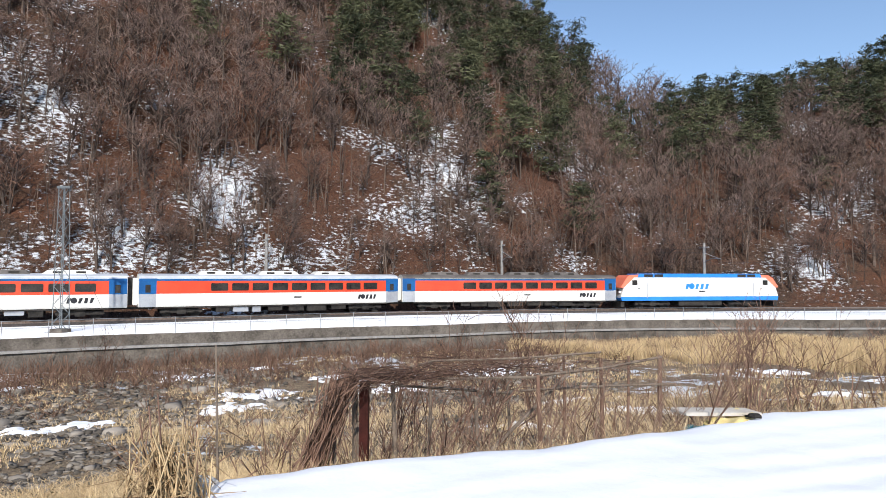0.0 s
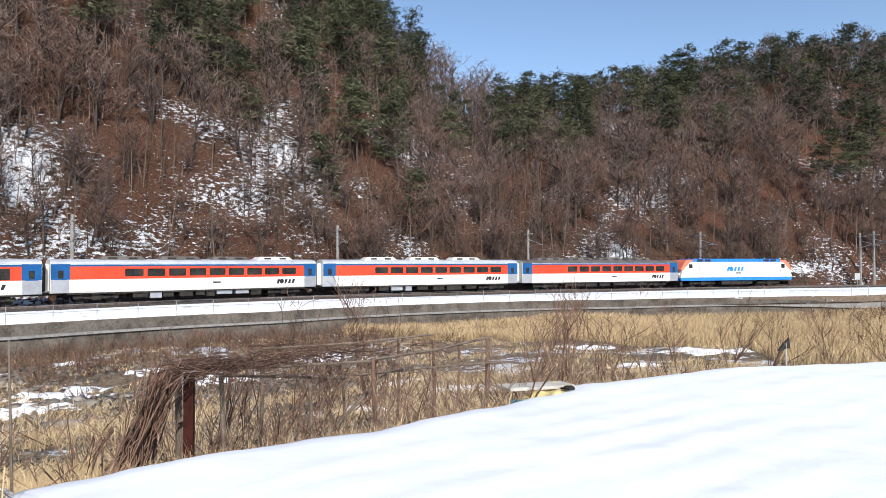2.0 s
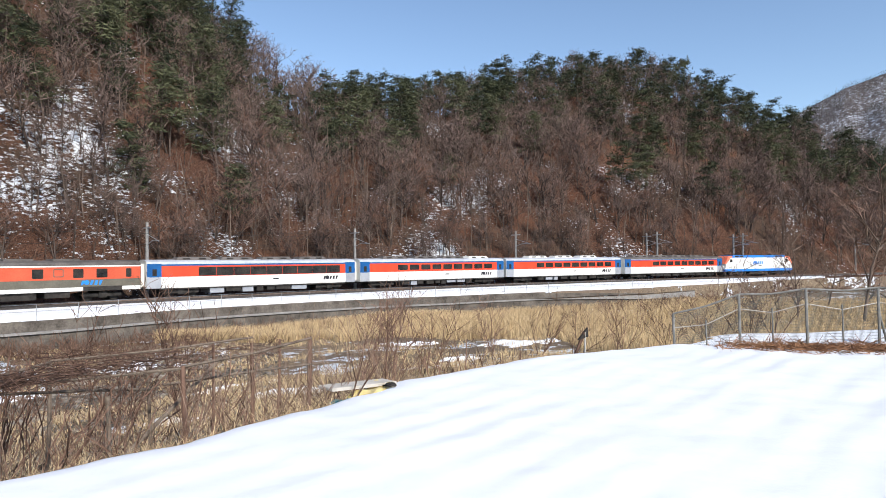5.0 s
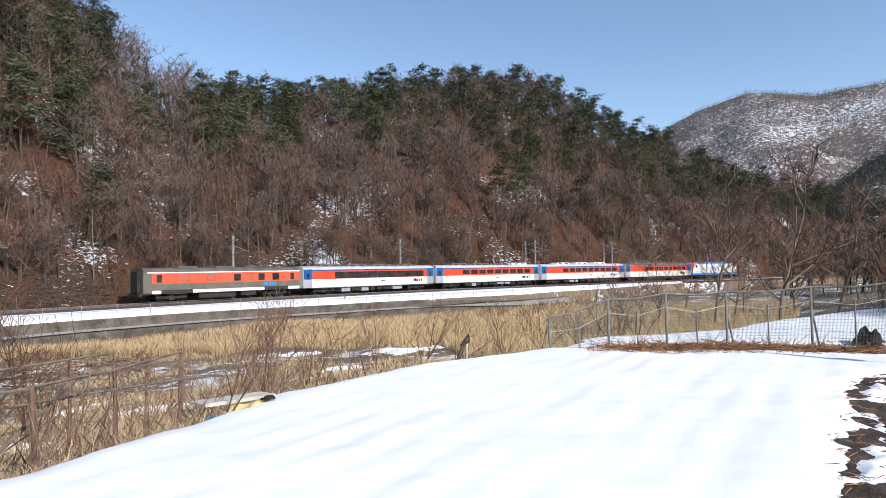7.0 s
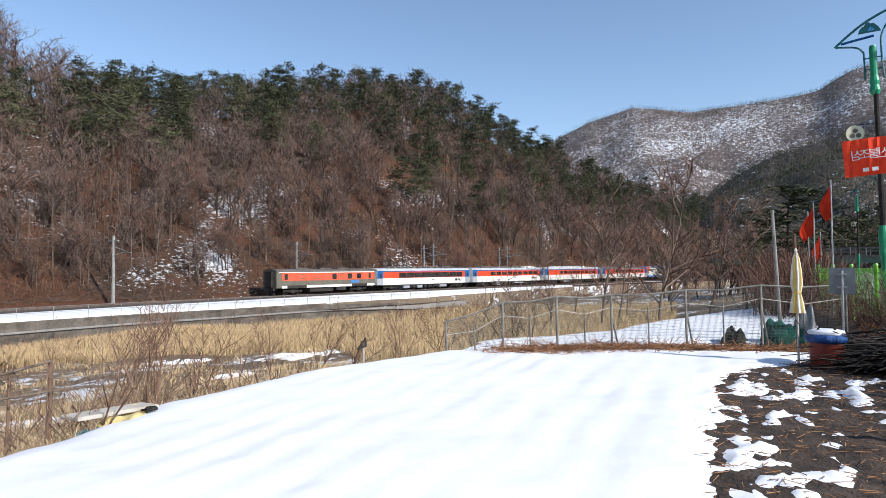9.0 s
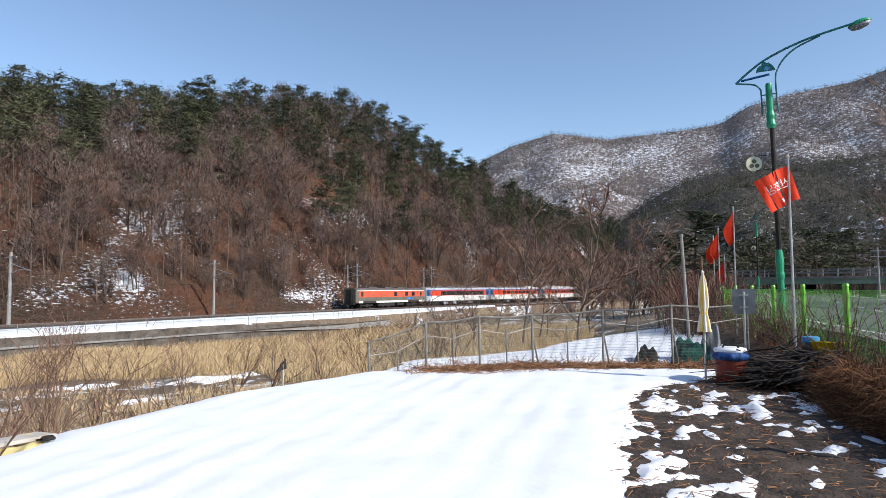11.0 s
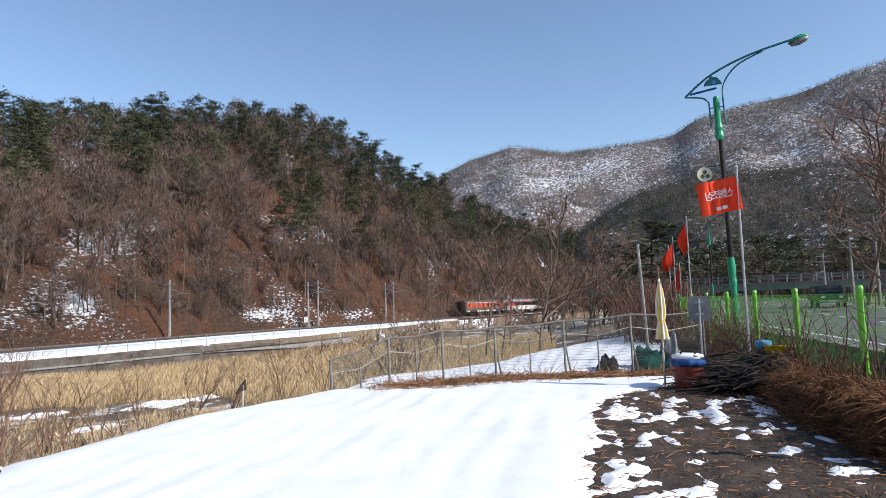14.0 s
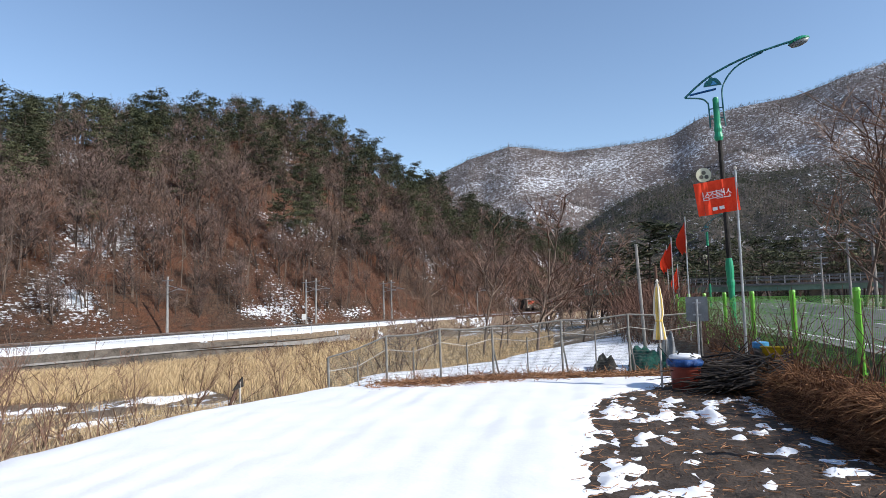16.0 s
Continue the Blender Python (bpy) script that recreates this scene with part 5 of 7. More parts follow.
def lattice_mast():
    root = tagged(new("lattice_mast"), "tall grey steel lattice mast in front of the track", "lattice mast")
    p = polar(-38.9, 50.0, RAIL_Z - 0.30)
    H, w0, w1 = 9.9, 0.36, 0.22
    part("footing", Shape().box(-0.45, -0.45, -0.2, 0.45, 0.45, 0.25), M_CONCRETE, root)
    for sx in (-1, 1):
        for sy in (-1, 1):
            part("leg", Shape().tube([(sx * w0, sy * w0, 0), (sx * w1, sy * w1, H)], 0.035, 4), M_MAST, root)
    n = 16
    for k in range(n):
        z0, z1 = H * k / n, H * (k + 1) / n
        a, b = w0 + (w1 - w0) * k / n, w0 + (w1 - w0) * (k + 1) / n
        s = 1 if k % 2 else -1
        part("brace", Shape().tube([(-s * a, -a, z0), (s * b, -b, z1)], 0.018, 3).tube([(-s * a, a, z0), (s * b, b, z1)], 0.018, 3)
             .tube([(a, -s * a, z0), (b, s * b, z1)], 0.018, 3).tube([(-a, -s * a, z0), (-b, s * b, z1)], 0.018, 3), M_MAST, root)
    part("crossarm", Shape().box(-0.5, -0.1, 9.75, 0.5, 0.1, 9.9), M_MAST, root)
    part("stay", Shape().tube([(0.3, 0, 6.5), (4.2, -0.5, 0.2)], 0.015, 3), M_WIRE, root)
    root.location = p


lattice_mast()


def track_box():
    root = tagged(new("trackside_box"), "small white equipment box on a post beside the track", "equipment box")
    part("post", Shape().tube([(0, 0, -0.3), (0, 0, 1.2)], 0.05, 6), M_GALV, root)
    part("cabinet", Shape().box(-0.35, -0.2, 1.0, 0.35, 0.2, 2.0, 0, 0.03), M_LAMP, root)
    part("cabinet_door", Shape().box(-0.3, -0.22, 1.06, 0.3, -0.2, 1.94), M_BOARDWHITE, root)
    p = polar(40.0, float(track_r(40.0)) + 3.2, RAIL_Z - 0.3)
    root.matrix_basis = pose(p.x, p.y, p.z, 0, 0, -40)


M_BOARDWHITE = mottled("chalky_white_paint", (0.55, 0.55, 0.53), (0.72, 0.72, 0.70), 3, 0.6)
track_box()

# ---- trellis and field edge ----
M_WOODPOST = mottled("weathered_wood", (0.10, 0.075, 0.055), (0.24, 0.19, 0.15), 5, 0.9, 0, 0.5, 0.01)
M_RUST = mottled("dark_red_rusted_steel", (0.032, 0.008, 0.006), (0.075, 0.018, 0.013), 5, 0.6, 0.3)


def trellis():
    root = tagged(new("vine_trellis"), "rough vine trellis of crooked wooden posts and poles", "trellis")
    rng = random.Random(4)
    posts = [(-15.8, 9.4, 0.66, 0.05), (-12.4, 9.3, 0.48, 0.035), (-17.6, 9.0, 0.5, 0.03), (0.5, 9.6, 0.56, 0.035), (-2.2, 10.6, 0.5, 0.025), (5.95, 11.4, 0.62, 0.035),
             (8.3, 11.8, 0.62, 0.025), (10.85, 12.0, 0.62, 0.045), (-9.0, 11.4, 0.5, 0.03), (-5.0, 9.2, 0.3, 0.03), (2.8, 12.5, 0.55, 0.03)]
    for az, r, z, w in posts:
        p = polar(az, r)
        b = float(low_z(p.x, p.y)) - 0.2
        lean = rng.uniform(-0.06, 0.10)
        part("post", Shape().tube([(p.x - lean, p.y, b), (p.x - lean * 0.4 + 0.02, p.y, (b + z) / 2), (p.x, p.y, z)], [w * 1.15, w, w * 0.9], 7), M_VINE if az > 0 else M_WOODPOST, root)
    p = polar(-14.9, 8.9)
    part("steel_post", Shape().box(p.x - 0.06, p.y - 0.05, -0.9, p.x + 0.06, p.y + 0.05, 0.57), M_RUST, root, "dark red rusted steel post")
    for a0, r0, a1, r1, z0, z1 in ((-16.5, 9.3, 0.6, 9.6, 0.58, 0.53), (0.5, 9.6, 11, 12.0, 0.55, 0.60), (-16, 9.4, -9, 11.4, 0.6, 0.5), (-9, 11.4, 6, 12.6, 0.52, 0.58),
                                   (-1, 10.2, 12, 12.1, 0.22, 0.12), (-12.5, 9.3, -2, 10.6, 0.45, 0.1)):
        a, b = polar(a0, r0, z0), polar(a1, r1, z1)
        mid = (a + b) / 2 + Vector((0, 0, rng.uniform(-0.05, 0.02)))
        part("cross_pole", Shape().tube([a, mid, b], 0.022, 6), M_WOODPOST, root)
    p = polar(0.0, 9.9)
    part("brace", Shape().tube([polar(-6.0, 8.9, -0.75), polar(3.5, 11.0, 0.45)], 0.03, 6), M_WOODPOST, root)
    return root


trellis()


def vine(a0, r0, a1, r1, k, seed, thick, label, top=0.62, spread=0.35, hang=0.25):
    """A bundle of stems that climbs from one place and trails along to another."""
    rng = np.random.default_rng(seed)
    root = tagged(new("grape_vine"), label, "vine", "vines on the trellis")
    p0, p1 = polar(a0, r0), polar(a1, r1)
    b = float(low_z(p0.x, p0.y))
    up, run = [], []
    for _ in range(k):
        s = np.array([p0.x, p0.y, b]) + rng.normal(0, 1, 3) * np.array([spread * 0.7, spread * 0.5, 0.02])
        h = np.array([p0.x, p0.y, top]) + np.array([0.55, 0, 0]) + rng.normal(0, 1, 3) * np.array([spread * 0.55, spread, 0.07])
        pts = [s + (h - s) * t + rng.normal(0, 0.045, 3) for t in np.linspace(0, 1, 6)]
        for q, e in zip(pts, pts[1:]):
            up.append((*q, *e, thick * rng.uniform(0.5, 1.2), thick * rng.uniform(0.4, 0.9)))
        if _ % 5 > 1:
            continue
        q = pts[-1]
        goal = np.array([p1.x, p1.y, top - 0.05])
        u = rng.uniform(0.2, 1.0)
        for t in np.linspace(0.1, u, max(3, int(u * 12))):
            e = h + (goal - h) * t + rng.normal(0, 1, 3) * np.array([0.12, 0.22, 0.055])
            run.append((*q, *e, thick * 0.5, thick * 0.4))
            if rng.random() < 0.55:
                g = e + np.array([rng.normal(0, 0.25), rng.normal(0, 0.2), -abs(rng.normal(0, hang))])
                run.append((*e, *g, thick * 0.35, thick * 0.2))
            if rng.random() < 0.4:
                g = e + np.array([rng.normal(0, 0.22), rng.normal(0, 0.2), abs(rng.normal(0, 0.16))])
                run.append((*e, *g, thick * 0.3, thick * 0.2))
            q = e
    for i in range(0, len(up), 5):
        part("stem", soup("stem", *sticks(up[i:i + 5], 5), M_VINE), None, root)
    tagged(part("runner", soup("runner", *sticks(run), M_VINE), None, root), kind="stuff")
    return root


vine(-20.2, 8.8, 0, 10.0, 125, 1, 0.0105, "thick brown grape vine bundle leaning onto the trellis", 0.66, 0.17)
vine(-13, 10.4, 6, 11.6, 16, 2, 0.012, "thin tangled grape vine over the trellis poles", 0.6, 0.3)
vine(-6, 10.0, 10, 11.9, 14, 3, 0.011, "thin tangled grape vine over the trellis poles", 0.58, 0.45)
vine(1, 10.4, 11, 12.0, 12, 4, 0.010, "thin tangled grape vine over the trellis poles", 0.52, 0.5)
vine(-9, 9.0, 4, 11.0, 10, 6, 0.009, "thin tangled grape vine hanging below the trellis", 0.25, 0.7, 0.4)


def thicket():
    """Wild shoots that stand round the trellis."""
    rng = np.random.default_rng(9)
    segs = []
    for _ in range(300):
        a, r = rng.uniform(-19, 20), rng.uniform(8.4, 14)
        p = polar(a, r)
        if inside(np.array([p.x]), np.array([p.y]), FIELD)[0]:
            continue
        q = np.array([p.x, p.y, float(low_z(p.x, p.y)) - 0.05])
        d = np.array([rng.normal(0, 0.35), rng.normal(0, 0.35), 1.0])
        h = rng.uniform(0.5, 1.7)
        th = rng.uniform(0.004, 0.009)
        for k in range(4):
            d = d + rng.normal(0, 0.16, 3)
            e = q + d / np.linalg.norm(d) * h / 4
            segs.append((*q, *e, th * (1 - k * 0.18), th * (0.85 - k * 0.18)))
            if k > 0 and rng.random() < 0.8:
                g = q + (d / np.linalg.norm(d) + rng.normal(0, 0.55, 3)) * h * 0.28
                segs.append((*q, *g, th * 0.5, th * 0.3))
            q = e
    tagged(new("wild_shoots", soup("wild_shoots", *sticks(segs), M_SHOOT)), "thin leafless brown shoots round the trellis", "brush", kind="stuff")


thicket()


def stake(az, r, z1, label, w=0.014, dz=0.0):
    p = polar(az, r)
    b = float(low_z(p.x, p.y)) - 0.2
    ob = part("thin_stake", Shape().tube([(p.x, p.y, b), (p.x - 0.03, p.y, (b + z1) / 2), (p.x - 0.06, p.y, z1)], [w, w * 0.9, w * 0.8], 6), M_WOODPOST)
    return tagged(ob, label, "stake")


stake(-27.1, 7.6, 1.24, "thin grey stake standing beside the field")


M_STALK = random_mottled("dull_maize_straw", (0.22, 0.145, 0.08), (0.58, 0.43, 0.25), 2.0, 0.9, 0.5)


def stalk_heap():
    """A heap of dead maize stalks leaning together."""
    rng = np.random.default_rng(3)
    root = tagged(new("maize_stalk_heap"), "heap of dry straw-coloured maize stalks leaning together", "stalk heap")
    c = polar(-31.0, 6.3)
    b = -0.55
    stalk, leaf = [], []
    for _ in range(130):
        s = np.array([c.x + rng.normal(0, 0.30), c.y + rng.normal(0, 0.22), b])
        e = np.array([c.x + rng.normal(-0.02, 0.16), c.y + rng.normal(0, 0.12), b + rng.uniform(0.7, 1.2)])
        stalk.append((*s, *e, 0.010, 0.006))
        for _ in range(4):
            q = s + (e - s) * rng.uniform(0.2, 1)
            g = q + np.array([rng.normal(0, 0.16), rng.normal(0, 0.14), rng.normal(-0.12, 0.16)])
            leaf.append((*q, *g, 0.007, 0.002))
    for one in stalk:
        part("stalk", soup("stalk", *sticks([one], 5), M_STALK), None, root)
    tagged(part("leaf_mass", soup("leaf_mass", *sticks(leaf), M_STALK), None, root), kind="stuff")
    tall = [(*(c + Vector((-0.05 * k, 0, -0.4))), *(c + Vector((-0.12 - 0.1 * k, 0.02 * k, 0.95 - 0.12 * k))), 0.018, 0.006) for k in range(3)]
    part("long_stalk", soup("long_stalk", *sticks(tall, 5), M_VINE), None, root)


stalk_heap()

M_BOARD = mottled("pale_weathered_board", (0.42, 0.38, 0.33), (0.62, 0.58, 0.52), 2, 0.8)
M_SHEETY = mottled("yellowed_plastic_sheet", (0.50, 0.38, 0.14), (0.72, 0.60, 0.30), 4, 0.5, 0, 0.4, 0.02)
M_TEAL = mottled("faded_teal_plastic", (0.03, 0.12, 0.16), (0.06, 0.22, 0.28), 4, 0.5)


def crumpled(name, label, cat, x, y, z, sx, sy, h, mat, seed, turn=0.0, n=16):
    """A thick crumpled sheet lying on the ground."""
    sh = Shape()
    for lay in (0, 1):
        for i in range(n):
            for j in range(n):
                u, w = i / (n - 1) - 0.5, j / (n - 1) - 0.5
                edge = 1 - 2 * max(abs(u), abs(w))
                zz = h * (0.5 + 0.5 * float(wob(u * sx + seed, w * sy, 0.22, seed))) * min(1, edge * 3) + (0 if lay else 0.015)
                sh.v.append((u * sx + 0.05 * math.sin(9 * w + seed), w * sy + 0.05 * math.sin(8 * u), zz))
    for lay in (0, 1):
        k = lay * n * n
        for i in range(n - 1):
            for j in range(n - 1):
                q = (k + i * n + j, k + (i + 1) * n + j, k + (i + 1) * n + j + 1, k + i * n + j + 1)
                sh.f.append(q if not lay else q[::-1])
                sh.m.append(0)
    ob = tagged(part(name, sh, mat, smooth=True), label, cat)
    ob.matrix_basis = pose(x, y, z, 0, 0, turn)
    return ob


p = polar(15.2, 10.0)
ob = tagged(part("weathered_board", Shape().box(-0.62, -0.18, 0, 0.62, 0.18, 0.05, 0, 0.012), M_BOARD), "pale weathered board lying at the field edge", "board")
ob.matrix_basis = pose(p.x, p.y, 0.06, 0, 3, 22)
p = polar(16.9, 10.0)
crumpled("plastic_sheet", "crumpled yellowed plastic sheet at the field edge", "plastic sheet", p.x, p.y, -0.06, 0.9, 0.5, 0.2, M_SHEETY, 2, 40)
p = polar(14.2, 9.7)
crumpled("teal_scrap", "scrap of faded teal plastic in the grass", "plastic scrap", p.x, p.y, -0.12, 0.45, 0.3, 0.14, M_TEAL, 5)
p = polar(17.9, 9.9)
crumpled("dark_clod", "dark clod of earth on the snow", "clod", p.x, p.y, 0.07, 0.13, 0.10, 0.05, M_UNDER, 7)
p = polar(-28.6, 6.7)
crumpled("grey_bag", "greyish plastic sheet between stalks and snow", "plastic sheet", p.x, p.y, -0.1, 0.4, 0.3, 0.25, M_BOARD, 9)


def leaning_marker():
    root = tagged(new("leaning_marker"), "leaning brown pole with a small dark triangular board", "marker")
    a, b = polar(33.3, 14.2, -0.75), polar(35.1, 14.2, 0.42)
    part("leaning_pole", Shape().tube([a, (a + b) / 2 + Vector((0, 0, 0.02)), b], 0.035, 6), M_VINE, root)
    part("board", Shape().prism([(b.x - 0.16, b.z - 0.16), (b.x + 0.10, b.z - 0.10), (b.x + 0.08, b.z + 0.10)], b.y - 0.02, b.y + 0.02), M_UNDER, root, "dark triangular board")
    part("post", Shape().tube([(b.x + 0.02, b.y, -0.8), (b.x + 0.02, b.y, b.z)], 0.022, 6), M_BOARD, root)


leaning_marker()


# ---- net fence at the end of the field ----
M_PIPE = mottled("dull_weathered_pipe", (0.15, 0.145, 0.13), (0.30, 0.29, 0.265), 6, 0.7, 0.2)
M_NET = mottled("grey_green_net", (0.09, 0.10, 0.09), (0.17, 0.18, 0.16), 6, 0.8)
M_DEADLEAF = random_mottled("dead_brown_stalks", (0.10, 0.046, 0.026), (0.44, 0.235, 0.125), 3.0, 0.9, 0.5)
NET_LINE = [(42.0, 15.3, 0.75), (47.1, 15.4, 1.20), (51.9, 15.6, 1.33), (56.6, 16.4, 1.34), (62.7, 16.7, 1.45), (68.4, 17.1, 1.56), (74.2, 18.2, 1.55)]


def net_fence():
    root = tagged(new("net_fence"), "low fence of grey steel pipes with a slack grey net", "fence")
    tops, feet = [], []
    for az, r, z in NET_LINE:
        p = polar(az, r) + Vector((SWAY, 0, 0))
        b = float(low_z(p.x, p.y)) - 0.15
        tops.append(Vector((p.x, p.y, z)))
        feet.append(Vector((p.x + 0.03, p.y, b)))
        part("post", Shape().tube([feet[-1], tops[-1]], 0.03, 7), M_PIPE, root)
    for k in (3, 4, 5):
        part("strut", Shape().tube([feet[k] + Vector((0.22, -0.1, 0)), tops[k] - Vector((0, 0, 0.45))], 0.024, 6), M_PIPE, root)
    for k in range(len(tops) - 1):
        f, t = (feet[k] + feet[k + 1]) / 2, (tops[k] + tops[k + 1]) / 2
        part("stake", Shape().tube([f, t - Vector((0, 0, 0.35))], 0.018, 6), M_PIPE, root)
    for k in range(len(tops) - 1):
        a, b = tops[k], tops[k + 1]
        part("top_rail", Shape().tube([a, (a + b) / 2 - Vector((0, 0, 0.05)), b], 0.02, 6), M_PIPE, root)
        part("rope", Shape().tube([a - Vector((0, 0, 0.32)), (a + b) / 2 - Vector((0, 0, 0.46)), b - Vector((0, 0, 0.32))], 0.010, 4), M_BOARD, root)
        segs = []
        n = 64
        for i in range(n):
            t = i / n
            up = a.lerp(b, t) - Vector((0, 0, 0.05 * 4 * t * (1 - t)))
            lo = feet[k].lerp(feet[k + 1], t) + Vector((0, 0, 0.2))
            segs.append((*lo, *up, 0.0026, 0.0026))
        for j in range(22):
            u = j / 21
            for i in range(6):
                t0, t1 = i / 6, (i + 1) / 6
                q = [feet[k].lerp(feet[k + 1], t).lerp(a.lerp(b, t) - Vector((0, 0, 0.2 * t * (1 - t))), 0.12 + 0.87 * u) for t in (t0, t1)]
                segs.append((*q[0], *q[1], 0.0026, 0.0026))
        part("net", soup("net", *sticks(segs), M_NET), None, root)
    return root


net_fence()


def litter_strip():
    """Dead stalks heaped along the foot of the net fence and over the bank."""
    rng = np.random.default_rng(31)
    segs = []
    for _ in range(5200):
        k = rng.integers(1, len(NET_LINE) - 1)
        t = rng.random()
        a, b = polar(NET_LINE[k][0], NET_LINE[k][1]), polar(NET_LINE[k + 1][0], NET_LINE[k + 1][1])
        p = a.lerp(b, t)
        q = np.array([p.x + rng.normal(-0.2, 0.28), p.y + rng.normal(-0.25, 0.28), 0.0])
        q[2] = rng.uniform(-0.1, 0.13) + (0.05 if inside(np.array([q[0]]), np.array([q[1]]), FIELD)[0] else 0)
        d = rng.normal(0, 1, 3) * np.array([1, 1, 0.35])
        e = q + d / np.linalg.norm(d) * rng.uniform(0.1, 0.4)
        segs.append((*q, *e, 0.009, 0.005))
    tagged(new("stalk_litter", soup("stalk_litter", *sticks(segs), M_DEADLEAF)), "brown dead stalks heaped along the fence foot", "litter", kind="stuff")


litter_strip()

# ---- bank, road and green fence ----
M_ASPHALT = mottled("worn_asphalt", (0.075, 0.075, 0.07), (0.15, 0.15, 0.14), 1.2, 0.9, 0, 0.3, 0.01)
M_KERB = mottled("dark_kerb_concrete", (0.12, 0.115, 0.11), (0.24, 0.23, 0.22), 2, 0.9)
M_GREENPAINT = mottled("bright_green_paint", (0.13, 0.42, 0.03), (0.20, 0.55, 0.06), 3, 0.4, 0, 0.1, 0.003, False, 0.5)
M_LAMPGREEN = mottled("emerald_green_paint", (0.008, 0.22, 0.10), (0.015, 0.32, 0.16), 3, 0.4, 0, 0.1, 0.003, False, 0.5)
M_TEALPAINT = mottled("dark_teal_paint", (0.006, 0.10, 0.11), (0.012, 0.16, 0.17), 3, 0.4, 0, 0.1, 0.003, False, 0.5)
M_ROADLINE = mottled("worn_white_road_paint", (0.5, 0.5, 0.48), (0.72, 0.72, 0.70), 5, 0.8)
M_BANK = mottled("earth_bank", (0.035, 0.024, 0.018), (0.12, 0.075, 0.05), 3, 0.95, 0, 0.8, 0.05)
FENCE = [(9.2, -0.36), (11.9, 0.95), (14.6, 2.26), (17.3, 3.57), (20.0, 4.88), (22.7, 6.19), (25.4, 7.5), (28.1, 8.8), (31, 10.1)]
FOOT = [(7.5, -3.0), (8.8, 0.5), (9.8, 1.0), (11.4, 2.0), (13.6, 3.0), (16.4, 4.2), (19.5, 5.8), (22.2, 7.2), (25, 8.6), (30.6, 11.1)]
ROAD_Z = 0.80


def bank():
    sh = Shape()
    n, m = 60, 12
    f, g = np.array(FOOT), np.array([(8.2, -4.2)] + FENCE)
    s0 = np.linspace(0, len(f) - 1, n)
    for s in s0:
        a = np.array([np.interp(s, range(len(f)), f[:, k]) for k in (0, 1)])
        b = np.array([np.interp(s, range(len(g)), g[:, k]) for k in (0, 1)]) + np.array([0.45, -0.75])
        for j in range(m):
            t = j / (m - 1)
            p = a + (b - a) * t
            z = -0.15 + 0.54 * min(1.0, t * 2.3) ** 0.8 + 0.06 * float(wob(p[0], p[1], 0.5, 3)) * min(1, 4 * t)
            sh.v.append((p[0], p[1], z))
    for i in range(n - 1):
        for j in range(m - 1):
            sh.f.append((i * m + j, (i + 1) * m + j, (i + 1) * m + j + 1, i * m + j + 1))
            sh.m.append(0)
    tagged(part("earth_bank", sh, M_BANK, smooth=True), "low earth bank beside the road under dead stalks", "bank", kind="structure")
    rng = np.random.default_rng(12)
    segs = []
    for _ in range(9000):
        s = rng.uniform(0.8, 3.4) if rng.random() < 0.8 else rng.uniform(3.4, 5.2)
        a = np.array([np.interp(s, range(len(f)), f[:, k]) for k in (0, 1)])
        b = np.array([np.interp(s, range(len(g)), g[:, k]) for k in (0, 1)])
        t = rng.uniform(-0.12, 0.3) if rng.random() < 0.35 else rng.uniform(0.3, 0.95)
        p = a + (b - a) * t
        z = -0.15 + 0.54 * min(1.0, max(t, 0) * 2.3) ** 0.8 + rng.uniform(0, 0.10) * min(1, max(t, 0) * 3 + 0.2)
        d = rng.normal(0, 1, 3) * np.array([1, 1, 0.4])
        e = np.array([p[0], p[1], z]) + d / np.linalg.norm(d) * rng.uniform(0.12, 0.5)
        segs.append((p[0], p[1], z, *e, 0.007, 0.004))
    for _ in range(1500):
        s = rng.uniform(0.9, 3.0)
        a = np.array([np.interp(s, range(len(f)), f[:, k]) for k in (0, 1)])
        b = np.array([np.interp(s, range(len(g)), g[:, k]) for k in (0, 1)])
        t = rng.uniform(0.30, 0.85)
        p = a + (b - a) * t
        q = np.array([p[0], p[1], 0.40 + 0.20 * rng.random() * math.sin(math.pi * t)])
        way = np.array([a[0] - b[0], a[1] - b[1], 0.0])
        way = way / np.linalg.norm(way) + rng.normal(0, 0.7, 3)
        ln, th = rng.uniform(0.25, 0.7), rng.uniform(0.006, 0.012)
        for k, lift in enumerate((0.35, 0.05, -0.45)):
            d = way / np.linalg.norm(way) + np.array([0, 0, lift])
            e = q + d * ln / 3
            segs.append((*q, *e, th * (1 - 0.2 * k), th * (0.8 - 0.2 * k)))
            q = e
    tagged(new("bank_stalks", soup("bank_stalks", *sticks(segs), M_DEADLEAF)), "matted brown dead stalks over the roadside bank", "litter", kind="stuff")


bank()


def soil_litter():
    rng = np.random.default_rng(77)
    segs = []
    for _ in range(2600):
        x, y = rng.uniform(4, 16), rng.uniform(-0.5, 5.2)
        if not inside(np.array([x]), np.array([y]), SOIL)[0]:
            continue
        a = rng.uniform(0, 6.28)
        ln = rng.uniform(0.03, 0.2)
        z = 0.06 + 0.02 * rng.random()
        segs.append((x, y, z, x + ln * math.cos(a), y + ln * math.sin(a), z + rng.uniform(-0.02, 0.03), 0.006, 0.003))
    tagged(new("soil_litter", soup("soil_litter", *sticks(segs), M_DEADLEAF)), "brown stalk bits scattered on the bare soil", "litter", kind="stuff")


soil_litter()


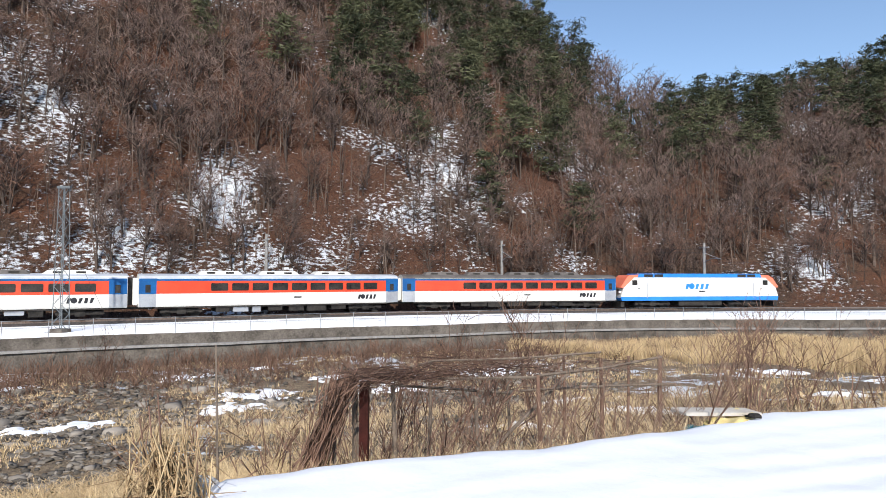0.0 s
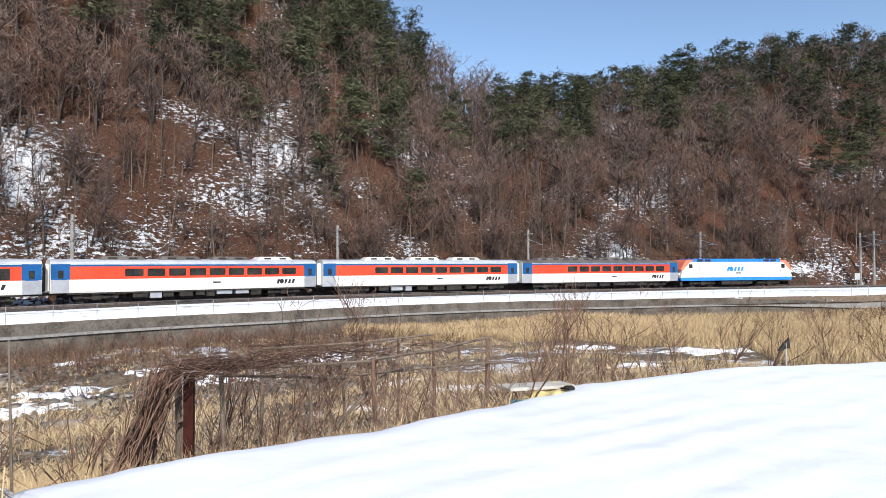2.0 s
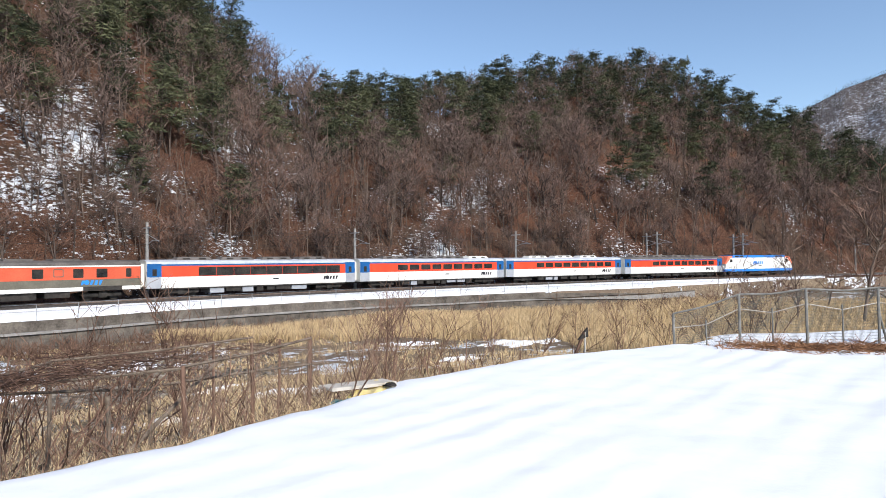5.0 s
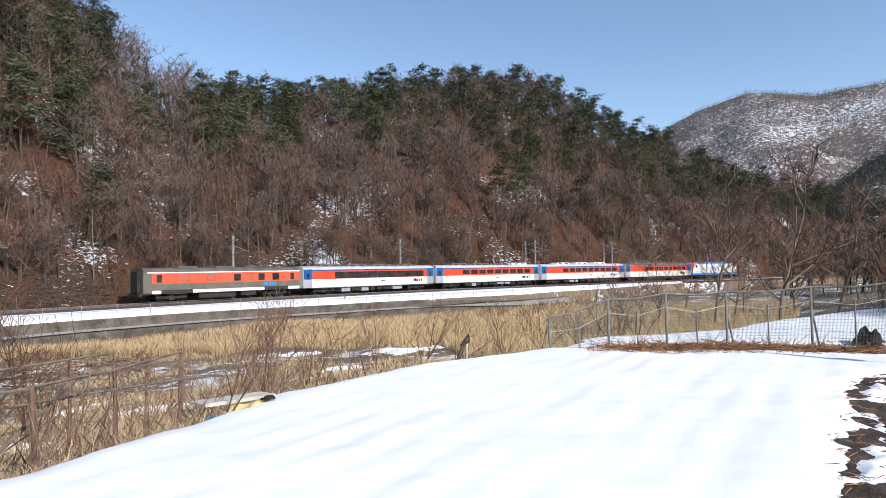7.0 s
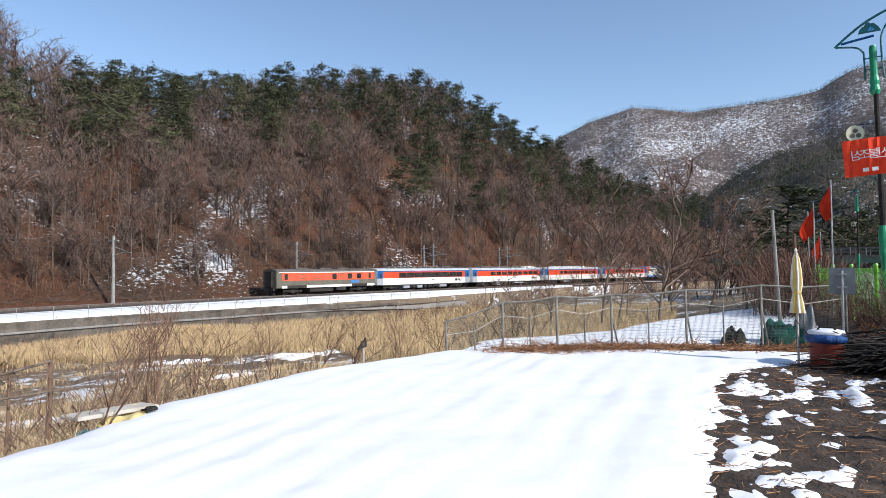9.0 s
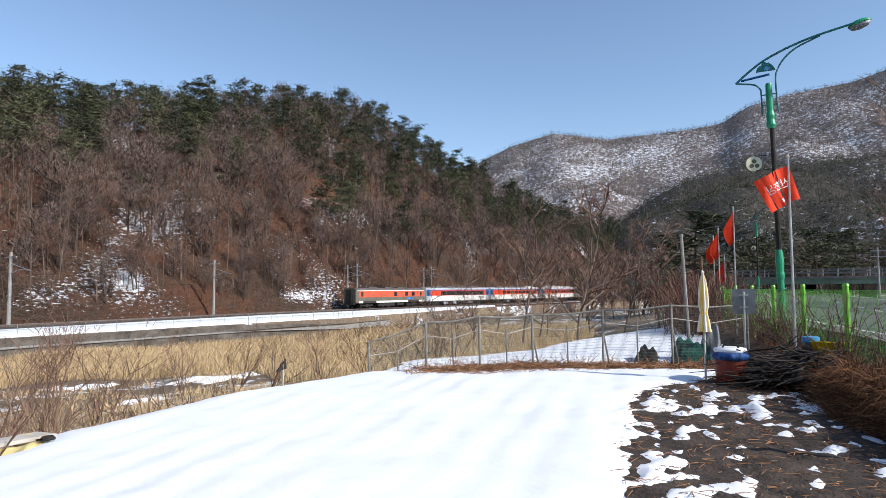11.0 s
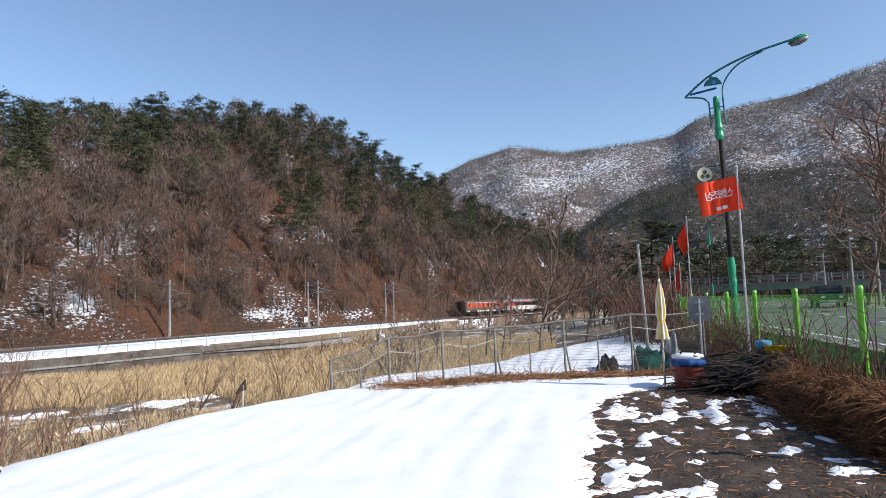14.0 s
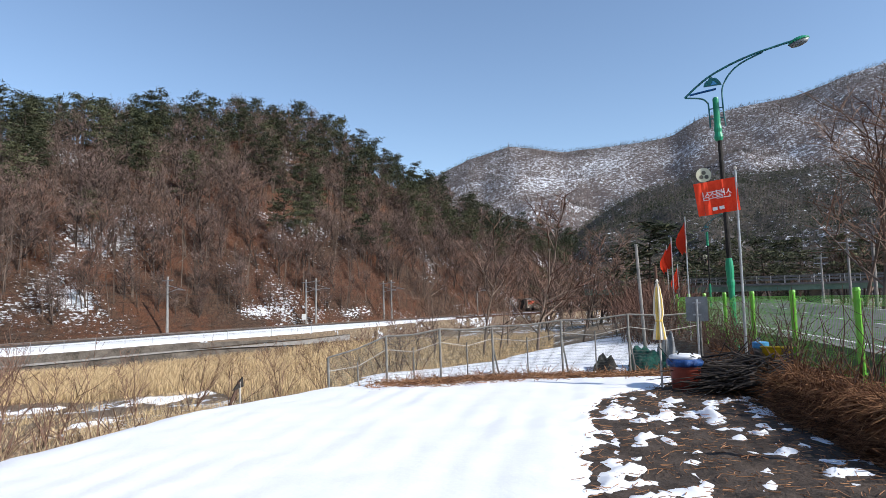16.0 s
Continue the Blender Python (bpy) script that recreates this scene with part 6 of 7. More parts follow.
def road():
    left = [(8.6, -5.0), (9.9, -1.45), (12.5, 0.05), (15.3, 1.35), (18.1, 2.75), (23.3, 5.4), (31.6, 9.2), (52, 14.5), (75, 20), (150, 40), (330, 87)]
    right = [(13.0, -12), (15.0, -8.0), (18, -6.2), (21, -5.2), (25, -4.2), (31, -3.0), (41, -1.0), (56, 3), (80, 9), (155, 28), (335, 72)]
    sh = Shape()
    n = len(left)
    for (a, b), (c, d) in zip(left, right):
        sh.v += [(a, b, ROAD_Z), (c, d, ROAD_Z), (c, d, -0.6), (a, b, -0.6)]
    for i in range(n - 1):
        for j in range(4):
            sh.f.append((i * 4 + j, i * 4 + (j + 1) % 4, i * 4 + 4 + (j + 1) % 4, i * 4 + 4 + j))
            sh.m.append(0)
    tagged(part("road", sh, M_ASPHALT), "grey worn asphalt road beside the field", "road", kind="structure")
    for line, t0, t1 in ((0.12, 0, 9), (0.5, 0, 9), (0.9, 0, 9)):
        pts = [Vector((a + (c - a) * line, b + (d - b) * line, ROAD_Z + 0.006)) for (a, b), (c, d) in zip(left, right)]
        sh = Shape()
        for i in range(len(pts) - 1):
            k = 3 if line == 0.5 else 1
            for q in range(k):
                u0, u1 = (q + 0.2) / k, (q + 0.6) / k
                if line != 0.5:
                    u0, u1 = 0, 1
                p, e = pts[i].lerp(pts[i + 1], u0), pts[i].lerp(pts[i + 1], u1)
                w = Vector((-(e - p).y, (e - p).x, 0)).normalized() * 0.07
                sh.add([p - w, p + w, e + w, e - w, p - w - Vector((0, 0, 0.01)), e - w - Vector((0, 0, 0.01))], [(3, 2, 1, 0)])
        tagged(part("road_line", sh, M_ROADLINE), "worn white line painted on the asphalt", "road line", "road lines", "structure")
    sh = Shape()
    for k in range(8):
        a, b = Vector((*left[k + 1 if k + 1 < n else k], 0)), Vector((*left[min(k + 2, n - 1)], 0))
        d = (b - a).normalized()
        w = Vector((-d.y, d.x, 0)) * 0.12
        v = [a - w, a + w, b + w, b - w]
        sh.add([(*p.xy, -0.2) for p in v] + [(*p.xy, ROAD_Z + 0.09) for p in v], [(0, 3, 2, 1), (4, 5, 6, 7), (0, 1, 5, 4), (1, 2, 6, 5), (2, 3, 7, 6), (3, 0, 4, 7)])
    tagged(part("kerb", sh, M_KERB), "low dark concrete kerb along the road", "kerb", kind="structure")


road()


def green_fence():
    for k in range(len(FENCE) - 1):
        a, b = Vector((*FENCE[k], 0)), Vector((*FENCE[k + 1], 0))
        root = tagged(new("mesh_fence_panel"), "bright green welded wire fence panel with a round post", "fence panel", "panels of the roadside fence")
        lean = 0.06 if k < 2 else 0.03
        top = Vector((a.x - lean, a.y, 2.02))
        p = part("post", Shape().tube([(a.x + 0.004, a.y, -0.15), top], 0.055, 9), M_GREENPAINT, root)
        part("cap", Shape().tube([top, top + Vector((0, 0, 0.05))], [0.065, 0.045], 9), M_GREENPAINT, p)
        for z in (0.7, 1.85):
            part("clamp", Shape().tube([(a.x - lean * z / 2, a.y, z), (a.x - lean * z / 2, a.y, z + 0.05)], 0.07, 9), M_GREENPAINT, p)
        segs = []
        n = 46
        for i in range(n + 1):
            q = a.lerp(b, i / n)
            segs.append((q.x, q.y, 0.62, q.x, q.y, 1.80, 0.003, 0.003))
            e = q + Vector((0.05, -0.09, 0))
            segs.append((q.x, q.y, 1.80, e.x, e.y, 1.94, 0.004, 0.004))
        for z in (0.64, 0.66, 0.95, 0.98, 1.25, 1.28, 1.55, 1.58, 1.80):
            segs.append((a.x, a.y, z, b.x, b.y, z, 0.0045, 0.0045))
        segs.append((a.x + 0.05, a.y - 0.09, 1.94, b.x + 0.05, b.y - 0.09, 1.94, 0.004, 0.004))
        part("wire_mesh", soup("wire_mesh", *sticks(segs), M_GREENPAINT), None, root)


green_fence()


M_CREEPER = random_mottled("dark_creeper_stems", (0.035, 0.022, 0.017), (0.16, 0.10, 0.075), 4.0)


def creeper(x, y, seed, n=16, h=1.5):
    rng = np.random.default_rng(seed)
    segs = []
    for _ in range(n):
        q = np.array([x + rng.normal(0, 0.15), y + rng.normal(0, 0.1), 0.36])
        d = np.array([rng.normal(0, 0.3), rng.normal(0, 0.2), 1.0])
        ln = h * rng.uniform(0.5, 1.1)
        for k in range(5):
            d = d + rng.normal(0, 0.28, 3)
            d[2] = max(d[2], 0.2)
            e = q + d / np.linalg.norm(d) * ln / 5
            segs.append((*q, *e, 0.011 - 0.0015 * k, 0.0095 - 0.0015 * k))
            if rng.random() < 0.6:
                g = q + rng.normal(0, 0.2, 3)
                segs.append((*q, *g, 0.005, 0.003))
            q = e
    tagged(part("creeper", soup("creeper", *sticks(segs, 4), M_CREEPER), None), "leafless dark creeper climbing the green fence", "creeper", "creepers on the fence")


for k, (x, y) in enumerate(((14.3, 2.3), (16.8, 3.5), (17.6, 3.8), (18.6, 4.4), (19.6, 4.8), (20.8, 5.4), (22, 6.1), (23.2, 6.6), (24.6, 7.2), (12.6, 1.45), (11.2, 0.8), (26, 7.9))):
    creeper(x, y, 60 + k, 30 if k < 9 else 16, 1.75)

# ---- things by the path ----
M_CANVAS = mottled("cream_canvas", (0.62, 0.57, 0.47), (0.78, 0.74, 0.65), 5, 0.8, 0, 0.3, 0.01)
M_CREAMSIGN = mottled("pale_cream_sign_paint", (0.62, 0.60, 0.42), (0.74, 0.72, 0.54), 5, 0.6)
M_YELLOW = mottled("yellow_canvas", (0.62, 0.40, 0.08), (0.78, 0.55, 0.16), 5, 0.8, 0, 0.3, 0.01)
M_TUB = mottled("red_brown_rubber", (0.16, 0.028, 0.018), (0.27, 0.055, 0.035), 4, 0.5, 0, 0.2, 0.01)
M_BLUEBAG = mottled("blue_plastic_bag", (0.006, 0.035, 0.15), (0.03, 0.11, 0.34), 14, 0.35, 0, 0.6, 0.02)
M_DARKSTICK = random_mottled("dark_wet_sticks", (0.012, 0.010, 0.010), (0.085, 0.07, 0.06), 5.0, 0.5)
M_YELLOWTUB = mottled("yellow_plastic", (0.62, 0.42, 0.01), (0.78, 0.56, 0.03), 5, 0.4)
M_BLUERIM = mottled("light_blue_plastic", (0.05, 0.26, 0.55), (0.10, 0.36, 0.66), 5, 0.4)
M_GREYPAINT = mottled("grey_sheet_metal", (0.16, 0.17, 0.18), (0.26, 0.27, 0.28), 5, 0.5, 0.4)
M_NETGREEN = mottled("dark_green_net", (0.004, 0.055, 0.04), (0.015, 0.13, 0.10), 7, 0.8, 0, 0.8, 0.03)
M_FLAG = mottled("orange_red_flag_cloth", (0.78, 0.035, 0.008), (0.92, 0.075, 0.02), 3, 0.7, 0, 0.2, 0.01, True)
M_WHITEPRINT = mottled("white_print", (0.75, 0.75, 0.72), (0.85, 0.85, 0.83), 5, 0.7)


def ring_shape(profile, sides=18, wave=0.0, lobes=7):
    """A turned shape from (radius, height) rows."""
    sh = Shape()
    for r, z in profile:
        for k in range(sides):
            a = 2 * math.pi * k / sides
            q = r * (1 + wave * math.sin(lobes * a))
            sh.v.append((q * math.cos(a), q * math.sin(a), z))
    for i in range(len(profile) - 1):
        for k in range(sides):
            sh.f.append((i * sides + k, i * sides + (k + 1) % sides, (i + 1) * sides + (k + 1) % sides, (i + 1) * sides + k))
            sh.m.append(0)
    sh.f += [tuple(range(sides))[::-1], tuple(range((len(profile) - 1) * sides, len(profile) * sides))]
    sh.m += [0, 0]
    return sh


def parasol():
    root = tagged(new("closed_parasol"), "closed cream and yellow striped parasol on a thin white pole", "parasol")
    part("pole", Shape().tube([(0, 0, -0.1), (-0.02, 0, 2.3)], 0.022, 8), M_BOARD, root)
    prof = [(0.02, 2.28), (0.055, 2.15), (0.085, 1.9), (0.095, 1.62), (0.065, 1.45), (0.10, 1.25), (0.125, 1.05)]
    full = ring_shape(prof, 48, 0.22, 8)
    for mat, par, nm in ((M_CANVAS, 0, "cream_panel"), (M_YELLOW, 1, "yellow_panel")):
        sh = Shape()
        sh.v = full.v
        sh.f = [f for f in full.f if len(f) == 4 and (f[0] % 48) // 6 % 2 == par]
        sh.m = [0] * len(sh.f)
        part(nm, sh, mat, root, smooth=True)
    part("tie", ring_shape([(0.075, 1.43), (0.08, 1.45), (0.075, 1.48)], 16), M_YELLOW, root)
    part("cap", ring_shape([(0.02, 2.28), (0.035, 2.31), (0.01, 2.36)], 10), M_CANVAS, root)
    p = polar(70.95, 14.6) + Vector((SWAY, 0, 0))
    root.matrix_basis = pose(p.x, p.y, 0.02, 0, 1.5, 20)


parasol()


def tub():
    root = tagged(new("waste_tub"), "red-brown rubber tub with a blue bag and snow on top", "tub")
    part("tub_body", ring_shape([(0.27, 0.0), (0.285, 0.05), (0.31, 0.5), (0.33, 0.56), (0.31, 0.58)], 22), M_TUB, root, smooth=True)
    part("bag", ring_shape([(0.322, 0.50), (0.35, 0.53), (0.37, 0.58), (0.355, 0.63), (0.32, 0.66), (0.2, 0.66)], 44, 0.05, 11), M_BLUEBAG, root, "crumpled blue plastic bag", True)
    part("snow_cap", ring_shape([(0.29, 0.64), (0.325, 0.68), (0.31, 0.73), (0.2, 0.755), (0.05, 0.76)], 22, 0.04, 4), M_SNOW, root, "cap of snow", True)
    part("handle", Shape().tube([(-0.16, -0.12, 0.72), (-0.12, -0.16, 0.81), (0.12, -0.16, 0.81), (0.16, -0.12, 0.72)], 0.024, 6), M_UNDER, root)
    p = polar(72.85, 14.5) + Vector((SWAY, 0, 0))
    root.matrix_basis = pose(p.x, p.y, 0.02, 0, 0, -70)


tub()


def stick_pile(az, r, z, n, spread, seed, label):
    rng = np.random.default_rng(seed)
    root = tagged(new("stick_pile"), label, "stick pile")
    c = polar(az, r)
    segs = []
    way = np.array([0.85, -0.5, 0.12])
    for _ in range(n):
        q = np.array([c.x, c.y, z]) + rng.normal(0, 1, 3) * np.array([spread, spread * 0.8, 0.16])
        q[2] = max(q[2], z - 0.15)
        d = way * rng.choice([-1, 1]) + rng.normal(0, 0.42, 3) * np.array([1, 1, 0.5])
        ln = rng.uniform(0.35, 1.15)
        e = q + d / np.linalg.norm(d) * ln
        e[2] = max(e[2], z - 0.2)
        segs.append((*q, *e, rng.uniform(0.008, 0.022), rng.uniform(0.005, 0.013)))
    part("brushwood", soup("brushwood", *sticks(segs, 4), M_DARKSTICK), None, root)


stick_pile(76.7, 15.1, 0.28, 460, 0.40, 1, "heap of dark wet cut branches on the bank")
stick_pile(77.9, 14.8, 0.36, 360, 0.34, 2, "heap of dark wet cut branches beside the buckets")
stick_pile(79.6, 14.2, 0.44, 160, 0.34, 3, "loose pile of dark twigs on the bank")


def bucket():
    root = tagged(new("bucket"), "grey plastic bucket with a light blue rim", "bucket")
    part("pail", ring_shape([(0.12, 0), (0.15, 0.27), (0.15, 0.28)], 18), M_GREYPAINT, root, smooth=True)
    part("rim", ring_shape([(0.155, 0.25), (0.165, 0.28), (0.16, 0.37), (0.14, 0.38)], 18), M_BLUERIM, root)
    part("bail", Shape().tube([(-0.16, 0, 0.34), (-0.1, 0.05, 0.46), (0.1, 0.05, 0.46), (0.16, 0, 0.34)], 0.006, 5), M_GALV, root)
    p = polar(78.6, 15.0) + Vector((SWAY, 0, 0))
    root.matrix_basis = pose(p.x, p.y, 0.62)
    crate = tagged(new("yellow_tub"), "bright yellow oval plastic tub beside the bucket", "tub")
    part("basin", ring_shape([(0.25, 0), (0.29, 0.24), (0.31, 0.26), (0.29, 0.27), (0.25, 0.1)], 24), M_YELLOWTUB, crate, smooth=True)
    part("rim", ring_shape([(0.30, 0.24), (0.325, 0.26), (0.30, 0.28)], 24), M_YELLOWTUB, crate)
    p = polar(79.75, 14.8) + Vector((SWAY, 0, 0))
    crate.matrix_basis = pose(p.x, p.y, 0.64, 0, 4, 0)


bucket()


def sign_back():
    root = tagged(new("road_sign"), "grey back of a square road sign on a pipe", "road sign")
    part("board", Shape().box(-0.26, -0.015, 1.30, 0.26, 0.015, 1.92, 0, 0.02), M_GREYPAINT, root)
    part("post", Shape().tube([(0, -0.05, -0.1), (0, -0.05, 1.85)], 0.028, 8), M_GALV, root)
    for z in (1.45, 1.75):
        part("clamp", Shape().box(-0.1, -0.09, z, 0.1, -0.015, z + 0.03), M_GALV, root)
    p = polar(74.0, 17.4) + Vector((SWAY, 0, 0))
    root.matrix_basis = pose(p.x, p.y, 0.05, 0, 0, -74)


sign_back()
p = polar(70.2, 18.6)
crumpled("green_net", "heap of dark green net behind the fence", "net heap", p.x, p.y, 0.0, 1.5, 1.1, 0.75, M_NETGREEN, 3, 20)
p = polar(66.6, 18.4)
crumpled("dark_tarpaulin", "folded dark tarpaulin standing on the snow", "tarpaulin", p.x, p.y, 0.02, 0.75, 0.5, 0.6, M_UNDER, 6, 10)
p = polar(71.6, 19.6)
crumpled("grey_tarpaulin", "pale grey tarpaulin behind the parasol", "tarpaulin", p.x, p.y, 0.1, 0.9, 0.6, 0.95, M_GREYPAINT, 8, 10)
a, b = polar(70.0, 19.0, -0.1), polar(69.55, 19.0, 3.5)
tagged(part("leaning_pole", Shape().tube([a, b], [0.05, 0.04], 8), M_POLE), "grey wooden pole leaning behind the parasol", "pole")
a, b = polar(71.25, 24.0, -0.1), polar(71.0, 24.0, 3.1)
tagged(part("brown_stake", Shape().tube([a, (a + b) / 2 + Vector((0.05, 0, 0)), b], 0.045, 7), M_VINE), "crooked brown stake behind the parasol", "stake")


# ---- street lamps ----
def street_lamp():
    root = tagged(new("street_lamp"), "tall emerald green street lamp with a bowed double arm and emblem", "street lamp", "street lamps along the road")
    part("pole", Shape().tube([(0, 0, -0.6), (0.02, 0, 6.7)], [0.085, 0.06], 10), M_UNDER, root)
    part("base_sleeve", ring_shape([(0.088, -0.3), (0.086, 2.2), (0.105, 2.28), (0.112, 2.36), (0.095, 2.44), (0.112, 2.7), (0.10, 2.92), (0.082, 3.05)], 12), M_LAMPGREEN, root)
    part("head_sleeve", ring_shape([(0.09, 6.5), (0.13, 6.6), (0.10, 6.75), (0.12, 6.85), (0.09, 7.0), (0.085, 7.75), (0.07, 7.8)], 12), M_LAMPGREEN, root)
    arm = glide([(-0.84, 7.93), (-0.48, 8.22), (-0.1, 8.47), (0.43, 8.70), (0.94, 8.86), (1.34, 8.95), (1.74, 9.02), (2.24, 9.10)], 4)
    a = part("arm", Shape().tube([(x, 0, z) for x, z in arm], 0.032, 7), M_TEALPAINT, root)
    low = glide([(0.22, 6.92), (0.19, 7.37), (0.19, 7.94), (0.27, 8.21), (0.47, 8.49), (0.78, 8.71), (1.33, 8.91)], 5)
    part("stay", Shape().tube([(x, 0, z) for x, z in low], 0.024, 6), M_TEALPAINT, root)
    low = glide([(-0.2, 6.92), (-0.2, 7.54), (-0.23, 7.69), (-0.39, 7.83), (-0.84, 7.93)], 5)
    part("stay", Shape().tube([(x, 0, z) for x, z in low], 0.024, 6), M_TEALPAINT, root)
    for z in (7.48, 7.18):
        part("crossbar", Shape().tube([(-0.2, 0, z), (0.2, 0, z)], 0.018, 5), M_TEALPAINT, root)
    part("slat", Shape().tube([(-0.70, 0, 7.99), (0.04, 0, 8.06)], 0.032, 6), M_BLUE, root, "dark blue slat")
    hump = [(-0.30, 8.17), (-0.27, 8.27), (-0.21, 8.33), (-0.17, 8.34), (-0.12, 8.42), (-0.06, 8.44), (-0.01, 8.39), (0.04, 8.40), (0.10, 8.34), (0.16, 8.26), (0.20, 8.16)]
    part("emblem", Shape().prism(hump[::-1], -0.02, 0.02), M_TEALPAINT, root, "mountain-shaped teal emblem")
    part("emblem_print", Shape().prism([(-0.10, 8.19), (0.06, 8.19), (0.05, 8.24), (-0.03, 8.31), (-0.06, 8.25)], -0.028, 0.028), M_BLUERIM, root)
    bowl = ring_shape([(0.02, 0.13), (0.14, 0.115), (0.26, 0.05), (0.28, 0.0)], 16)
    bowl.v = [(x + 2.26, y * 0.6, z + 9.03 + x * 0.22) for x, y, z in bowl.v]
    hd = part("lamp_head", bowl, M_LAMPGREEN, root, smooth=True)
    gl = ring_shape([(0.27, 0.0), (0.2, -0.09), (0.05, -0.13)], 16)
    gl.v = [(x + 2.26, y * 0.6, z + 9.02 + x * 0.22) for x, y, z in gl.v]
    part("lens", gl, M_GREYPAINT, hd, smooth=True)
    disc = ring_shape([(0.215, -0.02), (0.215, 0.02)], 24)
    disc.v = [(x * 0.95 - z * 0.31 - 0.49, x * 0.31 + z * 0.95, y + 5.54) for x, y, z in disc.v]
    d = part("disc_sign", disc, M_CREAMSIGN, root, "round cream emblem sign")
    for k in range(3):
        e = ring_shape([(0.062, -0.03), (0.062, 0.03)], 10)
        e.v = [(x + 0.085 * math.cos(k * 2.09 + 1.57), y + 0.085 * math.sin(k * 2.09 + 1.57), z) for x, y, z in e.v]
        e.v = [(x * 0.95 - z * 0.31 - 0.49, x * 0.31 + z * 0.95, y + 5.52) for x, y, z in e.v]
        part("emblem_dot", e, M_OLIVE, d)
    part("disc_arm", Shape().tube([(-0.45, 0, 5.75), (0.03, 0, 5.75)], 0.012, 5).tube([(-0.45, 0, 5.34), (0.03, 0, 5.34)], 0.012, 5), M_UNDER, root)
    return root


lamp_a = street_lamp()
p = polar(76.85, 20.0) + Vector((SWAY, 0, 0))
lamp_a.matrix_basis = pose(p.x, p.y, 0.0, 0, -1.2, -76.5)
p = polar(75.15, 63.0)
copy_thing(lamp_a, pose(p.x, p.y, 0.0, 0, 0, -130))


# ---- flags ----
FLAG_STRIPS = []


def glyph(ch, size):
    cu = bpy.data.curves.new("print", "FONT")
    cu.body, cu.size, cu.extrude = ch, size, 0.002
    cu.align_x, cu.align_y = "CENTER", "CENTER"
    ob = bpy.data.objects.new("print", cu)
    scene.collection.objects.link(ob)
    me = bpy.data.meshes.new_from_object(ob.evaluated_get(bpy.context.evaluated_depsgraph_get()))
    bpy.data.objects.remove(ob)
    me.materials.clear()
    me.materials.append(M_WHITEPRINT)
    return me


def big_flag():
    root = tagged(new("warning_flag"), "orange-red flag with white printed letters blowing from a steel pole", "flag")
    part("pole", Shape().tube([(0, 0, -0.5), (0, 0, 4.95)], [0.035, 0.026], 8), M_GALV, root)
    part("finial", ring_shape([(0.02, 4.95), (0.045, 4.99), (0.02, 5.04)], 10), M_BOARD, root)
    w, h = 0.16, 0.80
    for k in range(6):
        sh = Shape()
        m = 5
        for lay in (0.0, 0.006):
            for i in range(m):
                for j in range(7):
                    u, z = i / (m - 1), j / 6
                    sh.v.append((u * w, 0.02 * math.sin(u * 3.14 + z * 2.4 + k) + lay, (z - 1) * h))
        for lay in (0, 1):
            o = lay * m * 7
            for i in range(m - 1):
                for j in range(6):
                    q = (o + i * 7 + j, o + (i + 1) * 7 + j, o + (i + 1) * 7 + j + 1, o + i * 7 + j + 1)
                    sh.f.append(q if lay == 0 else q[::-1])
                    sh.m.append(0)
        s = part("cloth_strip", sh, M_FLAG, root, smooth=True)
        if 1 <= k <= 4:
            g = part("letter", glyph("\uc0b0\ubd88\uc870\uc2ec"[k - 1], 0.24), None, s)
            g.matrix_basis = pose(w * 0.5, -0.03, -0.36, 90, 0, 0)
            g2 = part("letter", glyph("\uc0b0\ubd88\uc870\uc2ec"[k - 1], 0.24), None, s)
            g2.matrix_basis = pose(w * 0.5, 0.034, -0.36, 90, 0, 0)
        if k in (2, 3):
            part("small_print", Shape().box(0.02, -0.03, -0.72, w - 0.03, -0.024, -0.64).box(0.02, 0.03, -0.72, w - 0.03, 0.036, -0.64), M_WHITEPRINT, s)
        FLAG_STRIPS.append(s)
    p = polar(77.55, 16.4) + Vector((SWAY, 0, 0))
    root.matrix_basis = pose(p.x, p.y, 0.0)
    return root


def small_flag(az, r, top, seed):
    root = tagged(new("drooping_flag"), "narrow orange-red flag hanging slack from a thin pole", "flag", "slack flags by the road")
    part("pole", Shape().tube([(0, 0, -0.4), (0, 0, top)], 0.025, 7), M_GALV, root)
    sh = Shape()
    n, m = 9, 13
    rng = random.Random(seed)
    shift = [rng.uniform(-0.5, 0.5) for _ in range(n)]
    for lay in (0.0, 0.008):
        for j in range(m):
            t = j / (m - 1)
            wide = 0.05 + 0.30 * math.sin(math.pi * min(1.0, t * 0.8 + 0.05)) ** 1.2
            for i in range(n):
                u = i / (n - 1)
                x = -wide * u + 0.02 * math.sin(6 * t + shift[i])
                y = lay + 0.055 * (1 if i % 2 else -1) * (0.4 + t) * (1 + 0.4 * shift[i])
                drop = 1.15 * t * (1 + 0.14 * shift[i]) + 0.22 * u * (1 - t * 0.4)
                sh.v.append((x, y, top - 0.12 - drop))
    for lay in (0, 1):
        o = lay * n * m
        for j in range(m - 1):
            for i in range(n - 1):
                q = (o + j * n + i, o + j * n + i + 1, o + (j + 1) * n + i + 1, o + (j + 1) * n + i)
                sh.f.append(q if lay else q[::-1])
                sh.m.append(0)
    cloth = part("cloth", sh, M_FLAG, root, smooth=True)
    p = polar(az, r)
    root.matrix_basis = pose(p.x, p.y, 0.0, 0, 0, -az)
    return cloth


